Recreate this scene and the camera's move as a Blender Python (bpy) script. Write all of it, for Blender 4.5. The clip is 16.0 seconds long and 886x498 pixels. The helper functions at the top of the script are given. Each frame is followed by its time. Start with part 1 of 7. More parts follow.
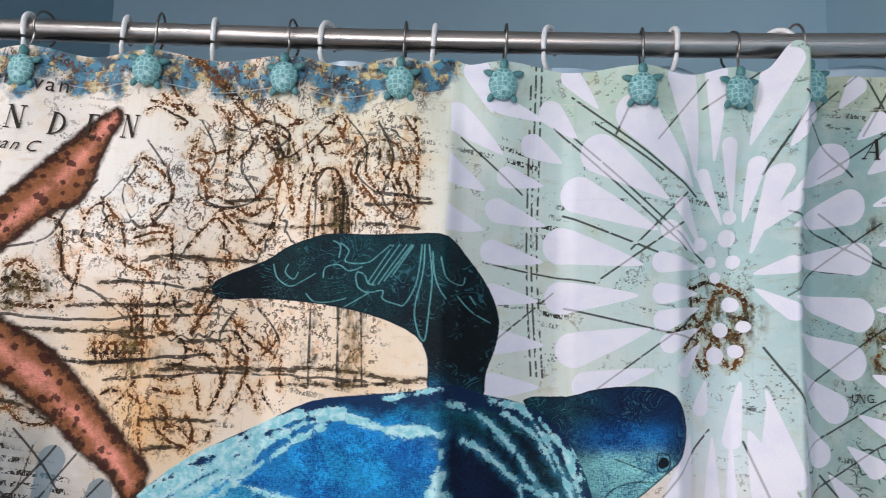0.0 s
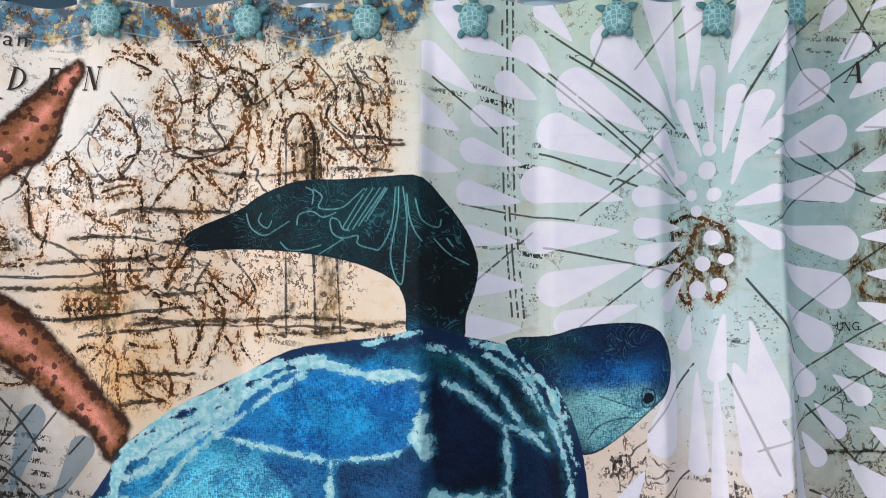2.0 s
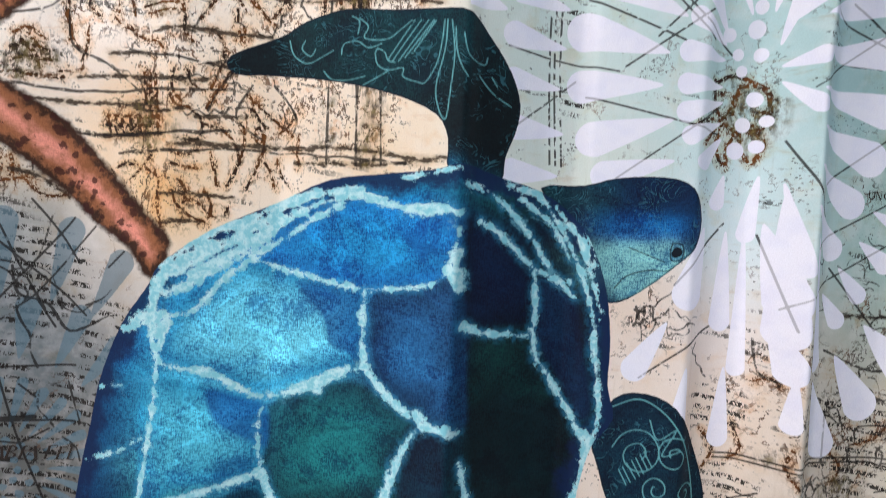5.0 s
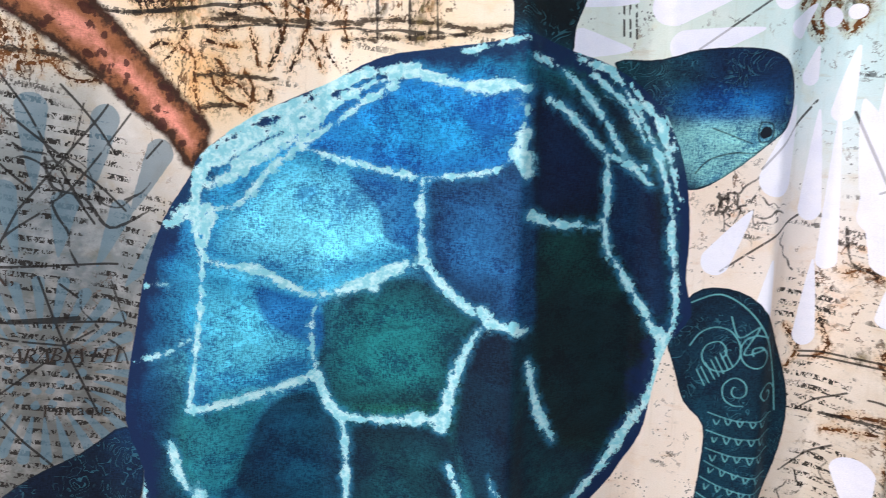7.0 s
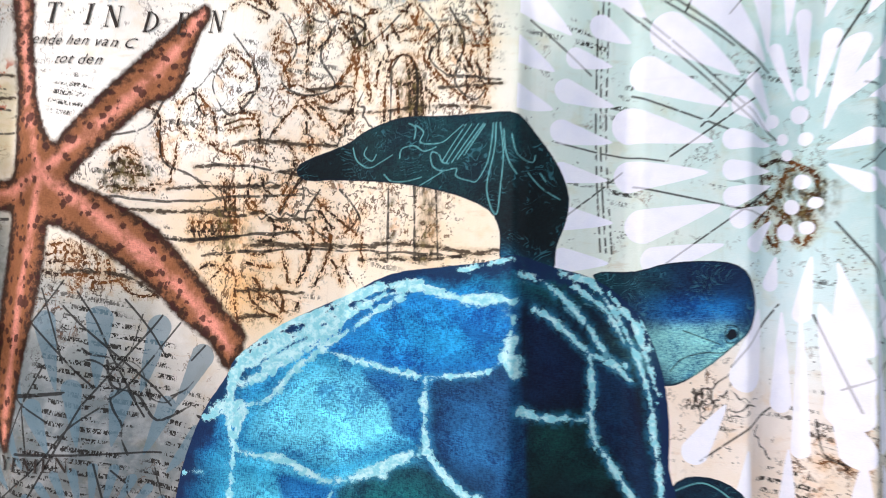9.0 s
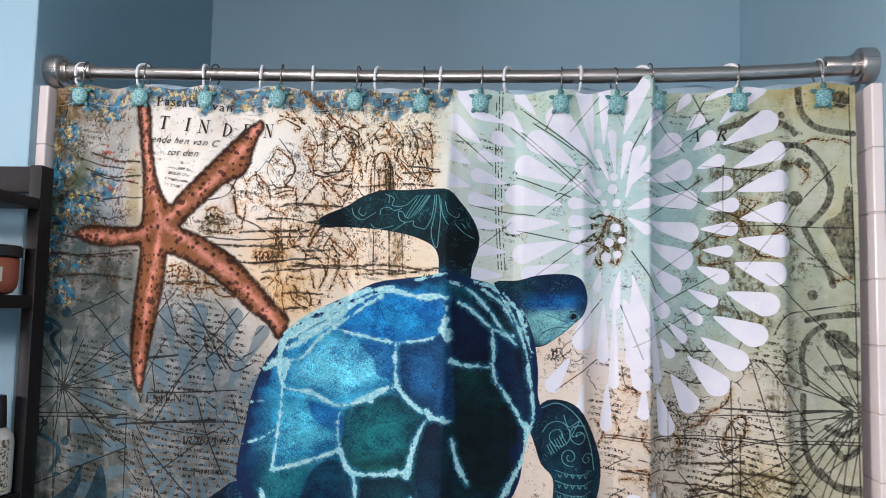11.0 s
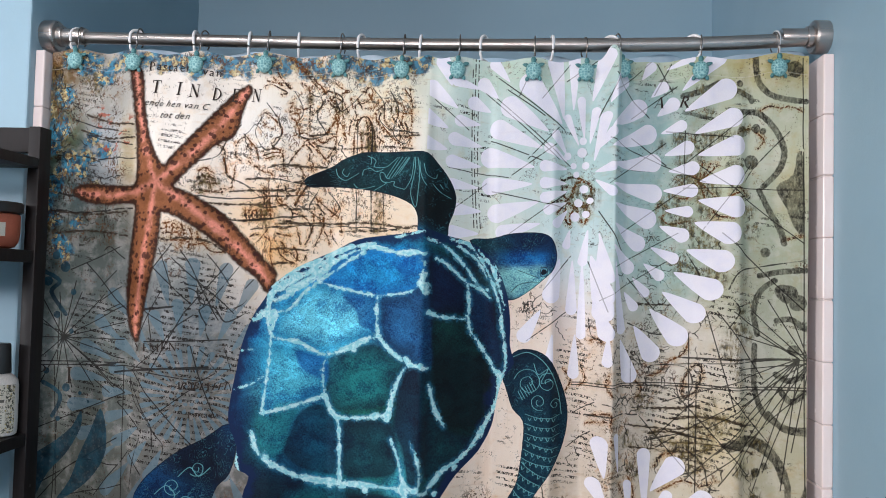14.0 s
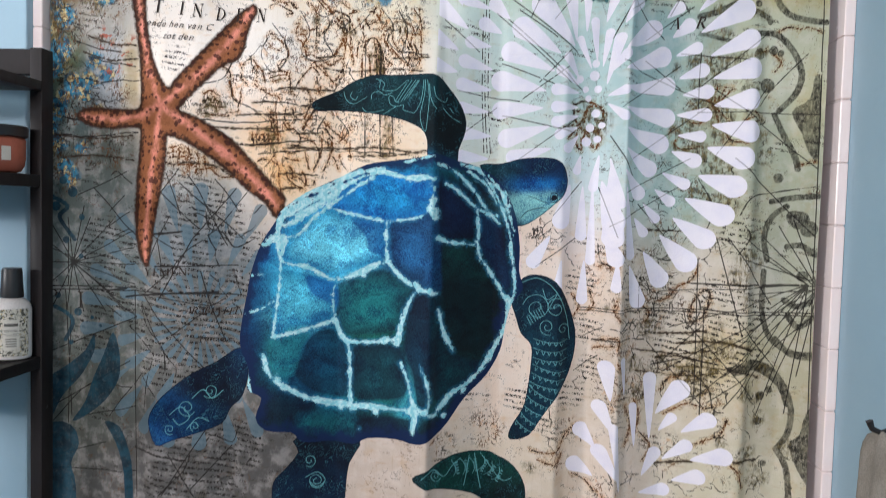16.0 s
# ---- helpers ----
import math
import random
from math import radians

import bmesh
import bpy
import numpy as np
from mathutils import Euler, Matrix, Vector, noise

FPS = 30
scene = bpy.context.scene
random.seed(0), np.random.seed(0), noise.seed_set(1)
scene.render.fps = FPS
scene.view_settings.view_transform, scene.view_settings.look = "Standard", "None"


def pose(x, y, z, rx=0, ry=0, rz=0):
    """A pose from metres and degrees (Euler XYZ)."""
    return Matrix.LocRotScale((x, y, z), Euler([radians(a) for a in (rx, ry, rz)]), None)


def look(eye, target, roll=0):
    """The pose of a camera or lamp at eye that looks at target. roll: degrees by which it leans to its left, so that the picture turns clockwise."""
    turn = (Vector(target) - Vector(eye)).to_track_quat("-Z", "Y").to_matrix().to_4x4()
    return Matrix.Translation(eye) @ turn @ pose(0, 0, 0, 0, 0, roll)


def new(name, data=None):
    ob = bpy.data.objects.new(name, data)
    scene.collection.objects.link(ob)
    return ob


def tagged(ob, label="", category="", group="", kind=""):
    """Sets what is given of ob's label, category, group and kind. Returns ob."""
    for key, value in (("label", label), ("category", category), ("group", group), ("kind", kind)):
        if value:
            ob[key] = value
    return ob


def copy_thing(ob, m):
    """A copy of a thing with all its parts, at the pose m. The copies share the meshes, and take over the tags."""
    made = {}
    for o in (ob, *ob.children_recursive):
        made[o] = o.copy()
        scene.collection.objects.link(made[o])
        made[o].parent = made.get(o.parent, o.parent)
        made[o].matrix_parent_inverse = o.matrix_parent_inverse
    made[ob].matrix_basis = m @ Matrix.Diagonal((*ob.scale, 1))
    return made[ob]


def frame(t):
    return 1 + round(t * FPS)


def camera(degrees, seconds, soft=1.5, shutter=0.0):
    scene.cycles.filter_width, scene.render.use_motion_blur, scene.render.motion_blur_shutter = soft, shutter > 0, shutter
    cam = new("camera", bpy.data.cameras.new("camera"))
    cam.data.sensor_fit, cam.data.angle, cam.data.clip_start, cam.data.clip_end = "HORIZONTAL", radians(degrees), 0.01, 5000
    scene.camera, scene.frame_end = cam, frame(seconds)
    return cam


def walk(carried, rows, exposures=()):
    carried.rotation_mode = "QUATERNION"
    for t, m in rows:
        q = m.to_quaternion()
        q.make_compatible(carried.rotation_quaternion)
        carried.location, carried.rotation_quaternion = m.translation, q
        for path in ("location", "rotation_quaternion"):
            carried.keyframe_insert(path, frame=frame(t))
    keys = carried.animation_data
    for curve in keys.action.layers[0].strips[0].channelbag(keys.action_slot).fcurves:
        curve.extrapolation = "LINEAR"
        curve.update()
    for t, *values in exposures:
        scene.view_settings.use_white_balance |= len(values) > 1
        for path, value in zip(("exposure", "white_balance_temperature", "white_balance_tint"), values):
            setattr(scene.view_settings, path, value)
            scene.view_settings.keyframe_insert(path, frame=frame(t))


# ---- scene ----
cam = camera(59.42, 16.0, soft=0.65, shutter=0.5)
# seconds, eye, yaw, pitch, roll (degrees)
PATH = [
    (0.0, (0.0474, -0.7682, 1.6179), 2.644, 7.335, 1.879),
    (0.5, (0.0298, -0.7637, 1.6138), 3.085, 7.248, 1.597),
    (1.0, (0.0416, -0.7590, 1.6134), 3.061, 6.402, 0.948),
    (1.5, (0.0701, -0.7511, 1.6008), 2.547, 5.269, 0.160),
    (2.0, (0.0683, -0.7522, 1.5999), 2.455, 4.568, -0.433),
    (2.5, (0.0661, -0.7480, 1.5896), 2.265, 3.926, -0.430),
    (3.0, (0.0563, -0.7557, 1.5908), 2.519, 3.789, 0.136),
    (3.5, (0.0545, -0.7563, 1.5893), 2.758, 3.537, 1.013),
    (4.0, (0.0509, -0.7542, 1.5917), 2.866, 2.754, 2.119),
    (4.5, (0.0135, -0.7585, 1.5609), 2.816, 0.345, 2.970),
    (5.0, (0.0282, -0.7562, 1.5311), 1.977, -2.118, 3.202),
    (7.5, (-0.0337, -0.6925, 1.4920), 5.506, -8.124, 1.568),
    (8.0, (-0.0753, -0.6950, 1.4993), 7.665, -5.639, 1.462),
    (8.5, (-0.0058, -0.7123, 1.5466), 8.302, 2.169, 1.660),
    (11.0, (0.1201, -1.3581, 1.5152), 4.773, 4.628, 1.211),
    (11.5, (0.1257, -1.4114, 1.5075), 3.843, 4.297, 1.642),
    (12.0, (0.1355, -1.4329, 1.4980), 3.395, 4.262, 1.750),
    (12.5, (0.1421, -1.4361, 1.4974), 3.248, 3.596, 1.469),
    (13.0, (0.1398, -1.4370, 1.4924), 3.793, 2.657, 1.240),
    (13.5, (0.1350, -1.4440, 1.4892), 4.042, 2.476, 1.157),
    (14.0, (0.1425, -1.4441, 1.4906), 3.739, 2.346, 1.388),
    (14.5, (0.1404, -1.4374, 1.4965), 3.618, 2.360, 1.614),
    (15.0, (0.1396, -1.4314, 1.4955), 3.550, 1.809, 1.792),
    (15.5, (0.1359, -1.4321, 1.4956), 3.745, -0.114, 1.699),
    (16.0, (0.1267, -1.4381, 1.4838), 3.705, -2.892, 1.473),
]
walk(cam, [(t, pose(*eye, 90 + pitch, 0, yaw) @ pose(0, 0, 0, 0, 0, roll)) for t, eye, yaw, pitch, roll in PATH],
     exposures=[(0.0, -0.30), (3.5, -0.26), (5.0, -0.16), (7.5, 0.18), (8.5, 0.22), (10.8, -0.17), (16.0, -0.18)])

# ---------------------------------------------------------------- light
world = bpy.data.worlds.new("sky")
scene.world = world
world.use_nodes = True
wn = world.node_tree.nodes
sky = wn.new("ShaderNodeTexSky")
sky.sky_type, sky.sun_disc = "NISHITA", False
sky.sun_elevation, sky.sun_rotation = radians(35), radians(250)
world.node_tree.links.new(sky.outputs[0], wn["Background"].inputs[0])
wn["Background"].inputs[1].default_value = 0.1


def area_lamp(name, eye, target, sx, sy, watts, colour):
    data = bpy.data.lights.new(name, "AREA")
    data.shape, data.size, data.size_y, data.energy, data.color = "RECTANGLE", sx, sy, watts, colour
    ob = new(name, data)
    ob.matrix_world = look(eye, target)
    return ob


# added lamps, no source seen: side-wall window, bar and ceiling fixture behind the viewer
area_lamp("added_side_light", (-3.02, -1.95, 1.92), (0.0, -0.6, 1.60), 1.1, 0.36, 70, (0.96, 0.95, 0.99))
area_lamp("added_front_fill", (-0.35, -3.08, 2.05), (0.1, 0.0, 1.55), 0.75, 0.12, 38, (1.0, 0.91, 0.91))
area_lamp("added_top_fill", (-0.75, -0.95, 2.405), (-0.75, -0.9, 0.0), 0.34, 0.34, 7, (0.95, 0.95, 0.97))


# ---------------------------------------------------------------- materials
class Nodes:
    """Small helper to write node materials."""

    def __init__(self, name):
        self.mat = bpy.data.materials.new(name)
        self.mat.use_nodes = True
        self.t = self.mat.node_tree
        self.b = self.t.nodes["Principled BSDF"]

    def put(self, sock, v):
        if hasattr(v, "is_output"):
            self.t.links.new(v, sock)
        elif isinstance(v, tuple) and len(v) == 3 and sock.type == "RGBA":
            sock.default_value = (*v, 1)
        else:
            sock.default_value = v

    def math(self, op, a, b=0.0, c=0.0, clamp=False):
        n = self.t.nodes.new("ShaderNodeMath")
        n.operation, n.use_clamp = op, clamp
        for s, v in zip(n.inputs, (a, b, c)):
            self.put(s, v)
        return n.outputs[0]

    def mix(self, f, a, b, mode="MIX"):
        n = self.t.nodes.new("ShaderNodeMix")
        n.data_type, n.blend_type = "RGBA", mode
        self.put(n.inputs[0], f), self.put(n.inputs[6], a), self.put(n.inputs[7], b)
        return n.outputs[2]

    def ramp(self, v, lo, hi, a=0.0, b=1.0):
        n = self.t.nodes.new("ShaderNodeMapRange")
        n.interpolation_type = "SMOOTHSTEP"
        for s, x in zip(n.inputs, (v, lo, hi, a, b)):
            self.put(s, x)
        return n.outputs[0]

    def coord(self, sx=1.0, sy=1.0, sz=1.0):
        n = self.t.nodes.new("ShaderNodeTexCoord")
        m = self.t.nodes.new("ShaderNodeMapping")
        m.inputs[3].default_value = (sx, sy, sz)
        self.t.links.new(n.outputs["Object"], m.inputs[0])
        return m.outputs[0]

    def noise(self, scale, detail=3.0, rough=0.55, vec=None, dist=0.0, out=0):
        n = self.t.nodes.new("ShaderNodeTexNoise")
        self.put(n.inputs["Vector"], vec or self.coord())
        n.inputs["Scale"].default_value, n.inputs["Detail"].default_value = scale, detail
        n.inputs["Roughness"].default_value, n.inputs["Distortion"].default_value = rough, dist
        return n.outputs[out]

    def cells(self, scale, vec=None, feature="F1", out=0, rand=1.0):
        n = self.t.nodes.new("ShaderNodeTexVoronoi")
        n.feature = feature
        self.put(n.inputs["Vector"], vec or self.coord())
        n.inputs["Scale"].default_value, n.inputs["Randomness"].default_value = scale, rand
        return n.outputs[out]

    def attr(self, name, colour=False):
        n = self.t.nodes.new("ShaderNodeAttribute")
        n.attribute_name = name
        return n.outputs["Color" if colour else "Fac"]

    def bump(self, height, strength=0.3, distance=0.002):
        n = self.t.nodes.new("ShaderNodeBump")
        n.inputs["Strength"].default_value, n.inputs["Distance"].default_value = strength, distance
        self.put(n.inputs["Height"], height)
        self.t.links.new(n.outputs[0], self.b.inputs["Normal"])

    def done(self, colour=None, rough=0.6, metal=0.0, **more):
        if colour is not None:
            self.put(self.b.inputs["Base Color"], colour)
        self.put(self.b.inputs["Roughness"], rough)
        self.b.inputs["Metallic"].default_value = metal
        for k, v in more.items():
            self.put(self.b.inputs[k.replace("_", " ")], v)
        return self.mat


def rgb(code):
    """Linear colour from a hex code."""
    c = [int(code[i:i + 2], 16) / 255 for i in (1, 3, 5)]
    return tuple(x / 12.92 if x < 0.04045 else ((x + 0.055) / 1.055) ** 2.4 for x in c)


def mottled(name, a, b, scale, rough=0.6, bump=0.2, fine=400, metal=0.0, dist=0.001, fleck=0.12):
    m = Nodes(name)
    col = m.mix(m.ramp(m.noise(scale, 5), 0.3, 0.7), a, b)
    col = m.mix(m.ramp(m.noise(fine, 2), 0.35, 0.65, 0.0, fleck), col, (0.02, 0.02, 0.02))
    m.bump(m.math("ADD", m.noise(fine, 2), m.math("MULTIPLY", m.noise(scale * 6, 3), 0.6)), bump, dist)
    r = m.ramp(m.noise(scale * 2, 3), 0.3, 0.7, rough - 0.06, rough + 0.06)
    return m.done(col, r, metal)


def wall_paint():
    m = Nodes("blue_wall_paint")
    col = m.mix(m.ramp(m.noise(1.3, 4), 0.3, 0.7), rgb("#92b1c2"), rgb("#9bb8c7"))
    col = m.mix(m.ramp(m.noise(9, 5, 0.65), 0.52, 0.75, 0, 0.16), col, rgb("#86a5b6"))
    stip = m.math("ADD", m.noise(260, 3), m.math("MULTIPLY", m.noise(60, 3), 0.8))
    m.bump(stip, 0.22, 0.0012)
    return m.done(col, m.ramp(m.noise(5, 3), 0.3, 0.7, 0.42, 0.55))


PAINT = wall_paint()
CEILING = mottled("ceiling_paint", rgb("#e4e4e2"), rgb("#dcdcda"), 2, 0.8, 0.3, 180)
FLOOR = mottled("floor_vinyl", rgb("#5a5148"), rgb("#6c6258"), 3, 0.4, 0.1, 300)
WHITE = mottled("white_paint", rgb("#e6e6e2"), rgb("#dedfdb"), 6, 0.4, 0.08, 300)


def brushed_steel():
    m = Nodes("brushed_steel")
    streak = m.noise(300, 4, 0.6, m.coord(0.02, 1, 1))
    patch = m.noise(14, 4, 0.6, m.coord(0.4, 1, 1))
    col = m.mix(m.ramp(patch, 0.35, 0.7), (0.56, 0.50, 0.47), (0.42, 0.375, 0.355))
    m.bump(streak, 0.08, 0.0004)
    return m.done(col, m.ramp(streak, 0.3, 0.7, 0.26, 0.4), 1.0)


STEEL = brushed_steel()
WIRE = mottled("tarnished_wire", (0.32, 0.29, 0.27), (0.22, 0.2, 0.19), 90, 0.32, 0.1, 900, 1.0)
HOOK_WHITE = mottled("white_plastic", rgb("#eceaea"), rgb("#e2e0e0"), 40, 0.32, 0.05, 500)
TILE = mottled("glazed_white_tile", rgb("#ffe9e4"), rgb("#ffeeea"), 8, 0.22, 0.03, 60, fleck=0.0)
GROUT = mottled("grout", rgb("#efe2de"), rgb("#e4d8d4"), 20, 0.8, 0.2, 400, fleck=0.04)


def resin():
    m = Nodes("teal_resin")
    n = m.noise(160, 4)
    col = m.mix(m.ramp(n, 0.35, 0.65), rgb("#44787c"), rgb("#588c8e"))
    col = m.mix(m.ramp(m.noise(700, 2), 0.55, 0.7, 0, 0.5), col, rgb("#3d7478"))
    m.bump(m.noise(600, 3), 0.25, 0.0006)
    return m.done(col, 0.48)


def shell_resin():
    """Pale shell with a darker middle dot and light outlined scutes."""
    m = Nodes("teal_resin_shell")
    v = m.coord(1, 0.0, 1)
    edge = m.cells(210, v, "DISTANCE_TO_EDGE", rand=0.55)
    lines = m.ramp(edge, 0.04, 0.10, 1, 0)
    core = m.ramp(m.cells(210, v, "F1", rand=0.55), 0.16, 0.26, 1, 0)
    col = m.mix(m.ramp(m.noise(120, 4), 0.35, 0.65), rgb("#5f979c"), rgb("#74a8aa"))
    col = m.mix(m.math("MULTIPLY", core, 0.8), col, rgb("#2a5c60"))
    col = m.mix(m.math("MULTIPLY", lines, 0.7), col, rgb("#b4dad8"))
    m.bump(m.math("ADD", m.math("MULTIPLY", lines, -0.5), m.noise(500, 2)), 0.35, 0.0007)
    return m.done(col, 0.45)


RESIN, SHELL_RESIN = resin(), shell_resin()


def liner_plastic():
    m = Nodes("clear_liner_vinyl")
    n = m.noise(18, 4, 0.6, m.coord(1, 1, 0.3))
    col = m.mix(m.ramp(n, 0.3, 0.7), rgb("#bcd8ec"), rgb("#dcebf6"))
    m.bump(n, 0.3, 0.004)
    return m.done(col, 0.22, Transmission_Weight=0.2, IOR=1.3)


LINER = liner_plastic()


def dark_wood():
    m = Nodes("dark_stained_wood")
    g = m.noise(30, 6, 0.65, m.coord(1, 1, 0.08), 0.6)
    col = m.mix(m.ramp(g, 0.3, 0.7), rgb("#120c0e"), rgb("#1c1516"))
    col = m.mix(m.ramp(m.noise(300, 2, 0.5, m.coord(1, 1, 0.1)), 0.5, 0.7, 0, 0.5), col, rgb("#0b0809"))
    m.bump(g, 0.15, 0.0012)
    return m.done(col, m.ramp(g, 0.3, 0.7, 0.45, 0.62), Specular_IOR_Level=0.35)


WOOD = dark_wood()
TERRACOTTA = mottled("terracotta", rgb("#b4624a"), rgb("#a2553f"), 30, 0.6, 0.2, 500)
BLACK = mottled("black_plastic", (0.014, 0.013, 0.014), (0.02, 0.019, 0.02), 40, 0.42, 0.08, 500)
BOTTLE = mottled("white_bottle", rgb("#e4ddd8"), rgb("#dad2cc"), 30, 0.35, 0.05, 400)
INK = mottled("printed_ink", rgb("#1e1512"), rgb("#33241c"), 160, 0.85, 0.0, 900)
LABEL_GREY = mottled("label_grey", rgb("#57534c"), rgb("#6f6a60"), 60, 0.7, 0.0, 600)
PAPER_LABEL = mottled("label_paper", rgb("#d9d2c6"), rgb("#cfc8ba"), 60, 0.7, 0.05, 600)


def label_flowers():
    m = Nodes("floral_label")
    d = m.cells(170, m.coord())
    sp = m.ramp(m.noise(220, 4, 0.7), 0.46, 0.58)
    col = m.mix(sp, rgb("#d0c8b8"), rgb("#3c3a30"))
    col = m.mix(m.ramp(d, 0.2, 0.3, 1, 0), col, rgb("#a89668"))
    return m.done(col, 0.6)


FLORAL = label_flowers()


def terry():
    m = Nodes("beige_terry")
    n = m.noise(420, 3, 0.7)
    col = m.mix(m.ramp(m.noise(24, 4), 0.3, 0.7), rgb("#8d867c"), rgb("#a59d92"))
    col = m.mix(m.ramp(n, 0.3, 0.7, 0, 0.5), col, rgb("#6d665d"))
    m.bump(n, 0.8, 0.003)
    return m.done(col, 0.95)


TERRY = terry()


def printed_cloth():
    """The curtain's print: paper wash, engravings, flower, starfish and turtle, mixed by the painted layers."""
    m = Nodes("printed_polyester")
    flat = m.coord(1, 0, 1)
    fine = m.noise(900, 2, 0.6, flat)
    grain = m.noise(120, 5, 0.65, flat)
    soft = m.noise(28, 5, 0.6, flat)
    weave_v = m.noise(760, 3, 0.7, m.coord(1, 0, 0.28))
    weave_h = m.noise(760, 3, 0.7, m.coord(0.28, 0, 1))
    weave = m.math("MULTIPLY", m.math("ADD", weave_v, weave_h), 0.5)

    def edge(name, ragged=0.6, soft_mm=0.55):
        d = m.math("ADD", m.attr(name), m.math("MULTIPLY", m.math("SUBTRACT", grain, 0.5), ragged * 4))
        return m.ramp(d, soft_mm, -soft_mm)

    # paper
    col = m.attr("paper", True)
    col = m.mix(m.ramp(soft, 0.52, 0.70, 0, 0.35), col, rgb("#f4d6a4"), "MULTIPLY")
    col = m.mix(m.ramp(m.noise(60, 5, 0.7, m.coord(0.35, 0, 1.6)), 0.55, 0.72, 0, 0.36), col, rgb("#dcb078"), "MULTIPLY")
    col = m.mix(m.ramp(m.noise(34, 4, 0.6, flat), 0.44, 0.66, 0, 0.42), col, m.mix(0.45, col, rgb("#f8eeea")))
    streak = m.ramp(m.noise(170, 4, 0.6, m.coord(1, 0, 0.05)), 0.56, 0.70, 0, 0.12)
    col = m.mix(streak, col, rgb("#c4b08a"), "MULTIPLY")
    # watercolour blots along the hem
    wet = m.ramp(m.math("ADD", m.attr("wet"), m.math("MULTIPLY", m.math("SUBTRACT", m.noise(45, 5, 0.65, flat), 0.5), 44)), 8, -2)
    blue = m.mix(m.ramp(m.noise(70, 4, 0.6, flat), 0.40, 0.58), rgb("#0c3850"), rgb("#2f80a0"))
    blue = m.mix(m.ramp(m.noise(55, 5, 0.7, m.coord(1, 0, 1)), 0.50, 0.55, 0, 0.92), blue, m.mix(m.ramp(grain, 0.42, 0.6), rgb("#d2c08a"), rgb("#7a5428")))
    col = m.mix(m.math("MULTIPLY", wet, 0.92), col, blue)
    rust = m.math("MULTIPLY", m.ramp(m.attr("rust"), 6, -6), m.ramp(m.noise(75, 3, 0.6, flat), 0.55, 0.6))
    col = m.mix(m.math("MULTIPLY", rust, 0.8), col, rgb("#a4482e"))
    # engraved contours: level lines of a warped noise
    field = m.noise(13, 7, 0.62, flat, 0.1)
    level = m.math("PINGPONG", m.math("MULTIPLY", field, 7.0), 0.5)
    lines = m.math("MULTIPLY", m.ramp(level, 0.03, 0.06, 1, 0), m.ramp(m.noise(150, 2, 0.5, flat), 0.44, 0.50))
    field2 = m.noise(30, 5, 0.58, m.coord(1.5, 0, 0.8), 0.3)
    level2 = m.math("PINGPONG", m.math("MULTIPLY", field2, 9.0), 0.5)
    hatch = m.math("MULTIPLY", m.ramp(level2, 0.10, 0.18, 1, 0), m.ramp(m.noise(40, 3, 0.5, flat), 0.50, 0.58))
    ink_zone = m.ramp(m.math("ADD", m.attr("ink"), m.math("MULTIPLY", m.math("SUBTRACT", soft, 0.5), 40)), 8, -12)
    thin = m.ramp(m.noise(15, 3, 0.6, flat), 0.47, 0.56)
    spread = m.math("MULTIPLY", m.math("MULTIPLY", lines, thin), 0.6)
    bold = m.noise(24, 4, 0.55, m.coord(1.2, 0, 0.9), 0.3)
    bold = m.math("MULTIPLY", m.ramp(m.math("PINGPONG", m.math("MULTIPLY", bold, 8.0), 0.5), 0.08, 0.13, 1, 0), m.math("MULTIPLY", m.ramp(m.noise(170, 2, 0.5, flat), 0.46, 0.52), m.ramp(m.noise(17, 3, 0.5, flat), 0.48, 0.56)))
    ink = m.math("MAXIMUM", m.math("MULTIPLY", m.math("MAXIMUM", m.math("MAXIMUM", lines, hatch), bold), ink_zone), spread)
    brown = m.mix(m.ramp(soft, 0.4, 0.6), rgb("#24120a"), rgb("#6a3d16"))
    col = m.mix(m.math("MULTIPLY", ink_zone, m.ramp(m.noise(48, 4, 0.6, flat), 0.56, 0.66, 0, 0.45)), col, rgb("#e4a858"), "MULTIPLY")
    col = m.mix(m.math("MULTIPLY", ink, 0.85), col, brown)
    # drawn figures: beaded brown outlines with ochre shading beside them
    sk = m.math("ADD", m.attr("sketch"), m.math("MULTIPLY", m.math("SUBTRACT", grain, 0.5), 5.0))
    beads = m.ramp(m.noise(250, 2, 0.5, flat), 0.43, 0.48)
    drawn = m.math("MULTIPLY", m.ramp(sk, 1.0, 0.2), beads)
    shade = m.ramp(m.math("ADD", m.attr("sketch"), m.math("MULTIPLY", m.math("SUBTRACT", m.noise(60, 4, 0.6, flat), 0.5), 30)), 7, 0)
    flecks = m.math("MULTIPLY", m.ramp(m.noise(330, 2, 0.5, m.coord(1.2, 0, 0.7), 0.8), 0.54, 0.58), m.math("MULTIPLY", shade, 0.85))
    col = m.mix(m.math("MULTIPLY", shade, 0.38), col, rgb("#eec890"), "MULTIPLY")
    col = m.mix(m.math("MAXIMUM", drawn, flecks), col, m.mix(m.ramp(soft, 0.4, 0.6), rgb("#2c170c"), rgb("#6e4018")))
    # handwriting too small to read: slanted broken dashes in rows
    n = m.t.nodes.new("ShaderNodeTexCoord")
    mp = m.t.nodes.new("ShaderNodeMapping")
    mp.inputs[2].default_value = (0, radians(-9), 0)
    m.t.links.new(n.outputs["Object"], mp.inputs[0])
    sep = m.t.nodes.new("ShaderNodeSeparateXYZ")
    m.t.links.new(mp.outputs[0], sep.inputs[0])
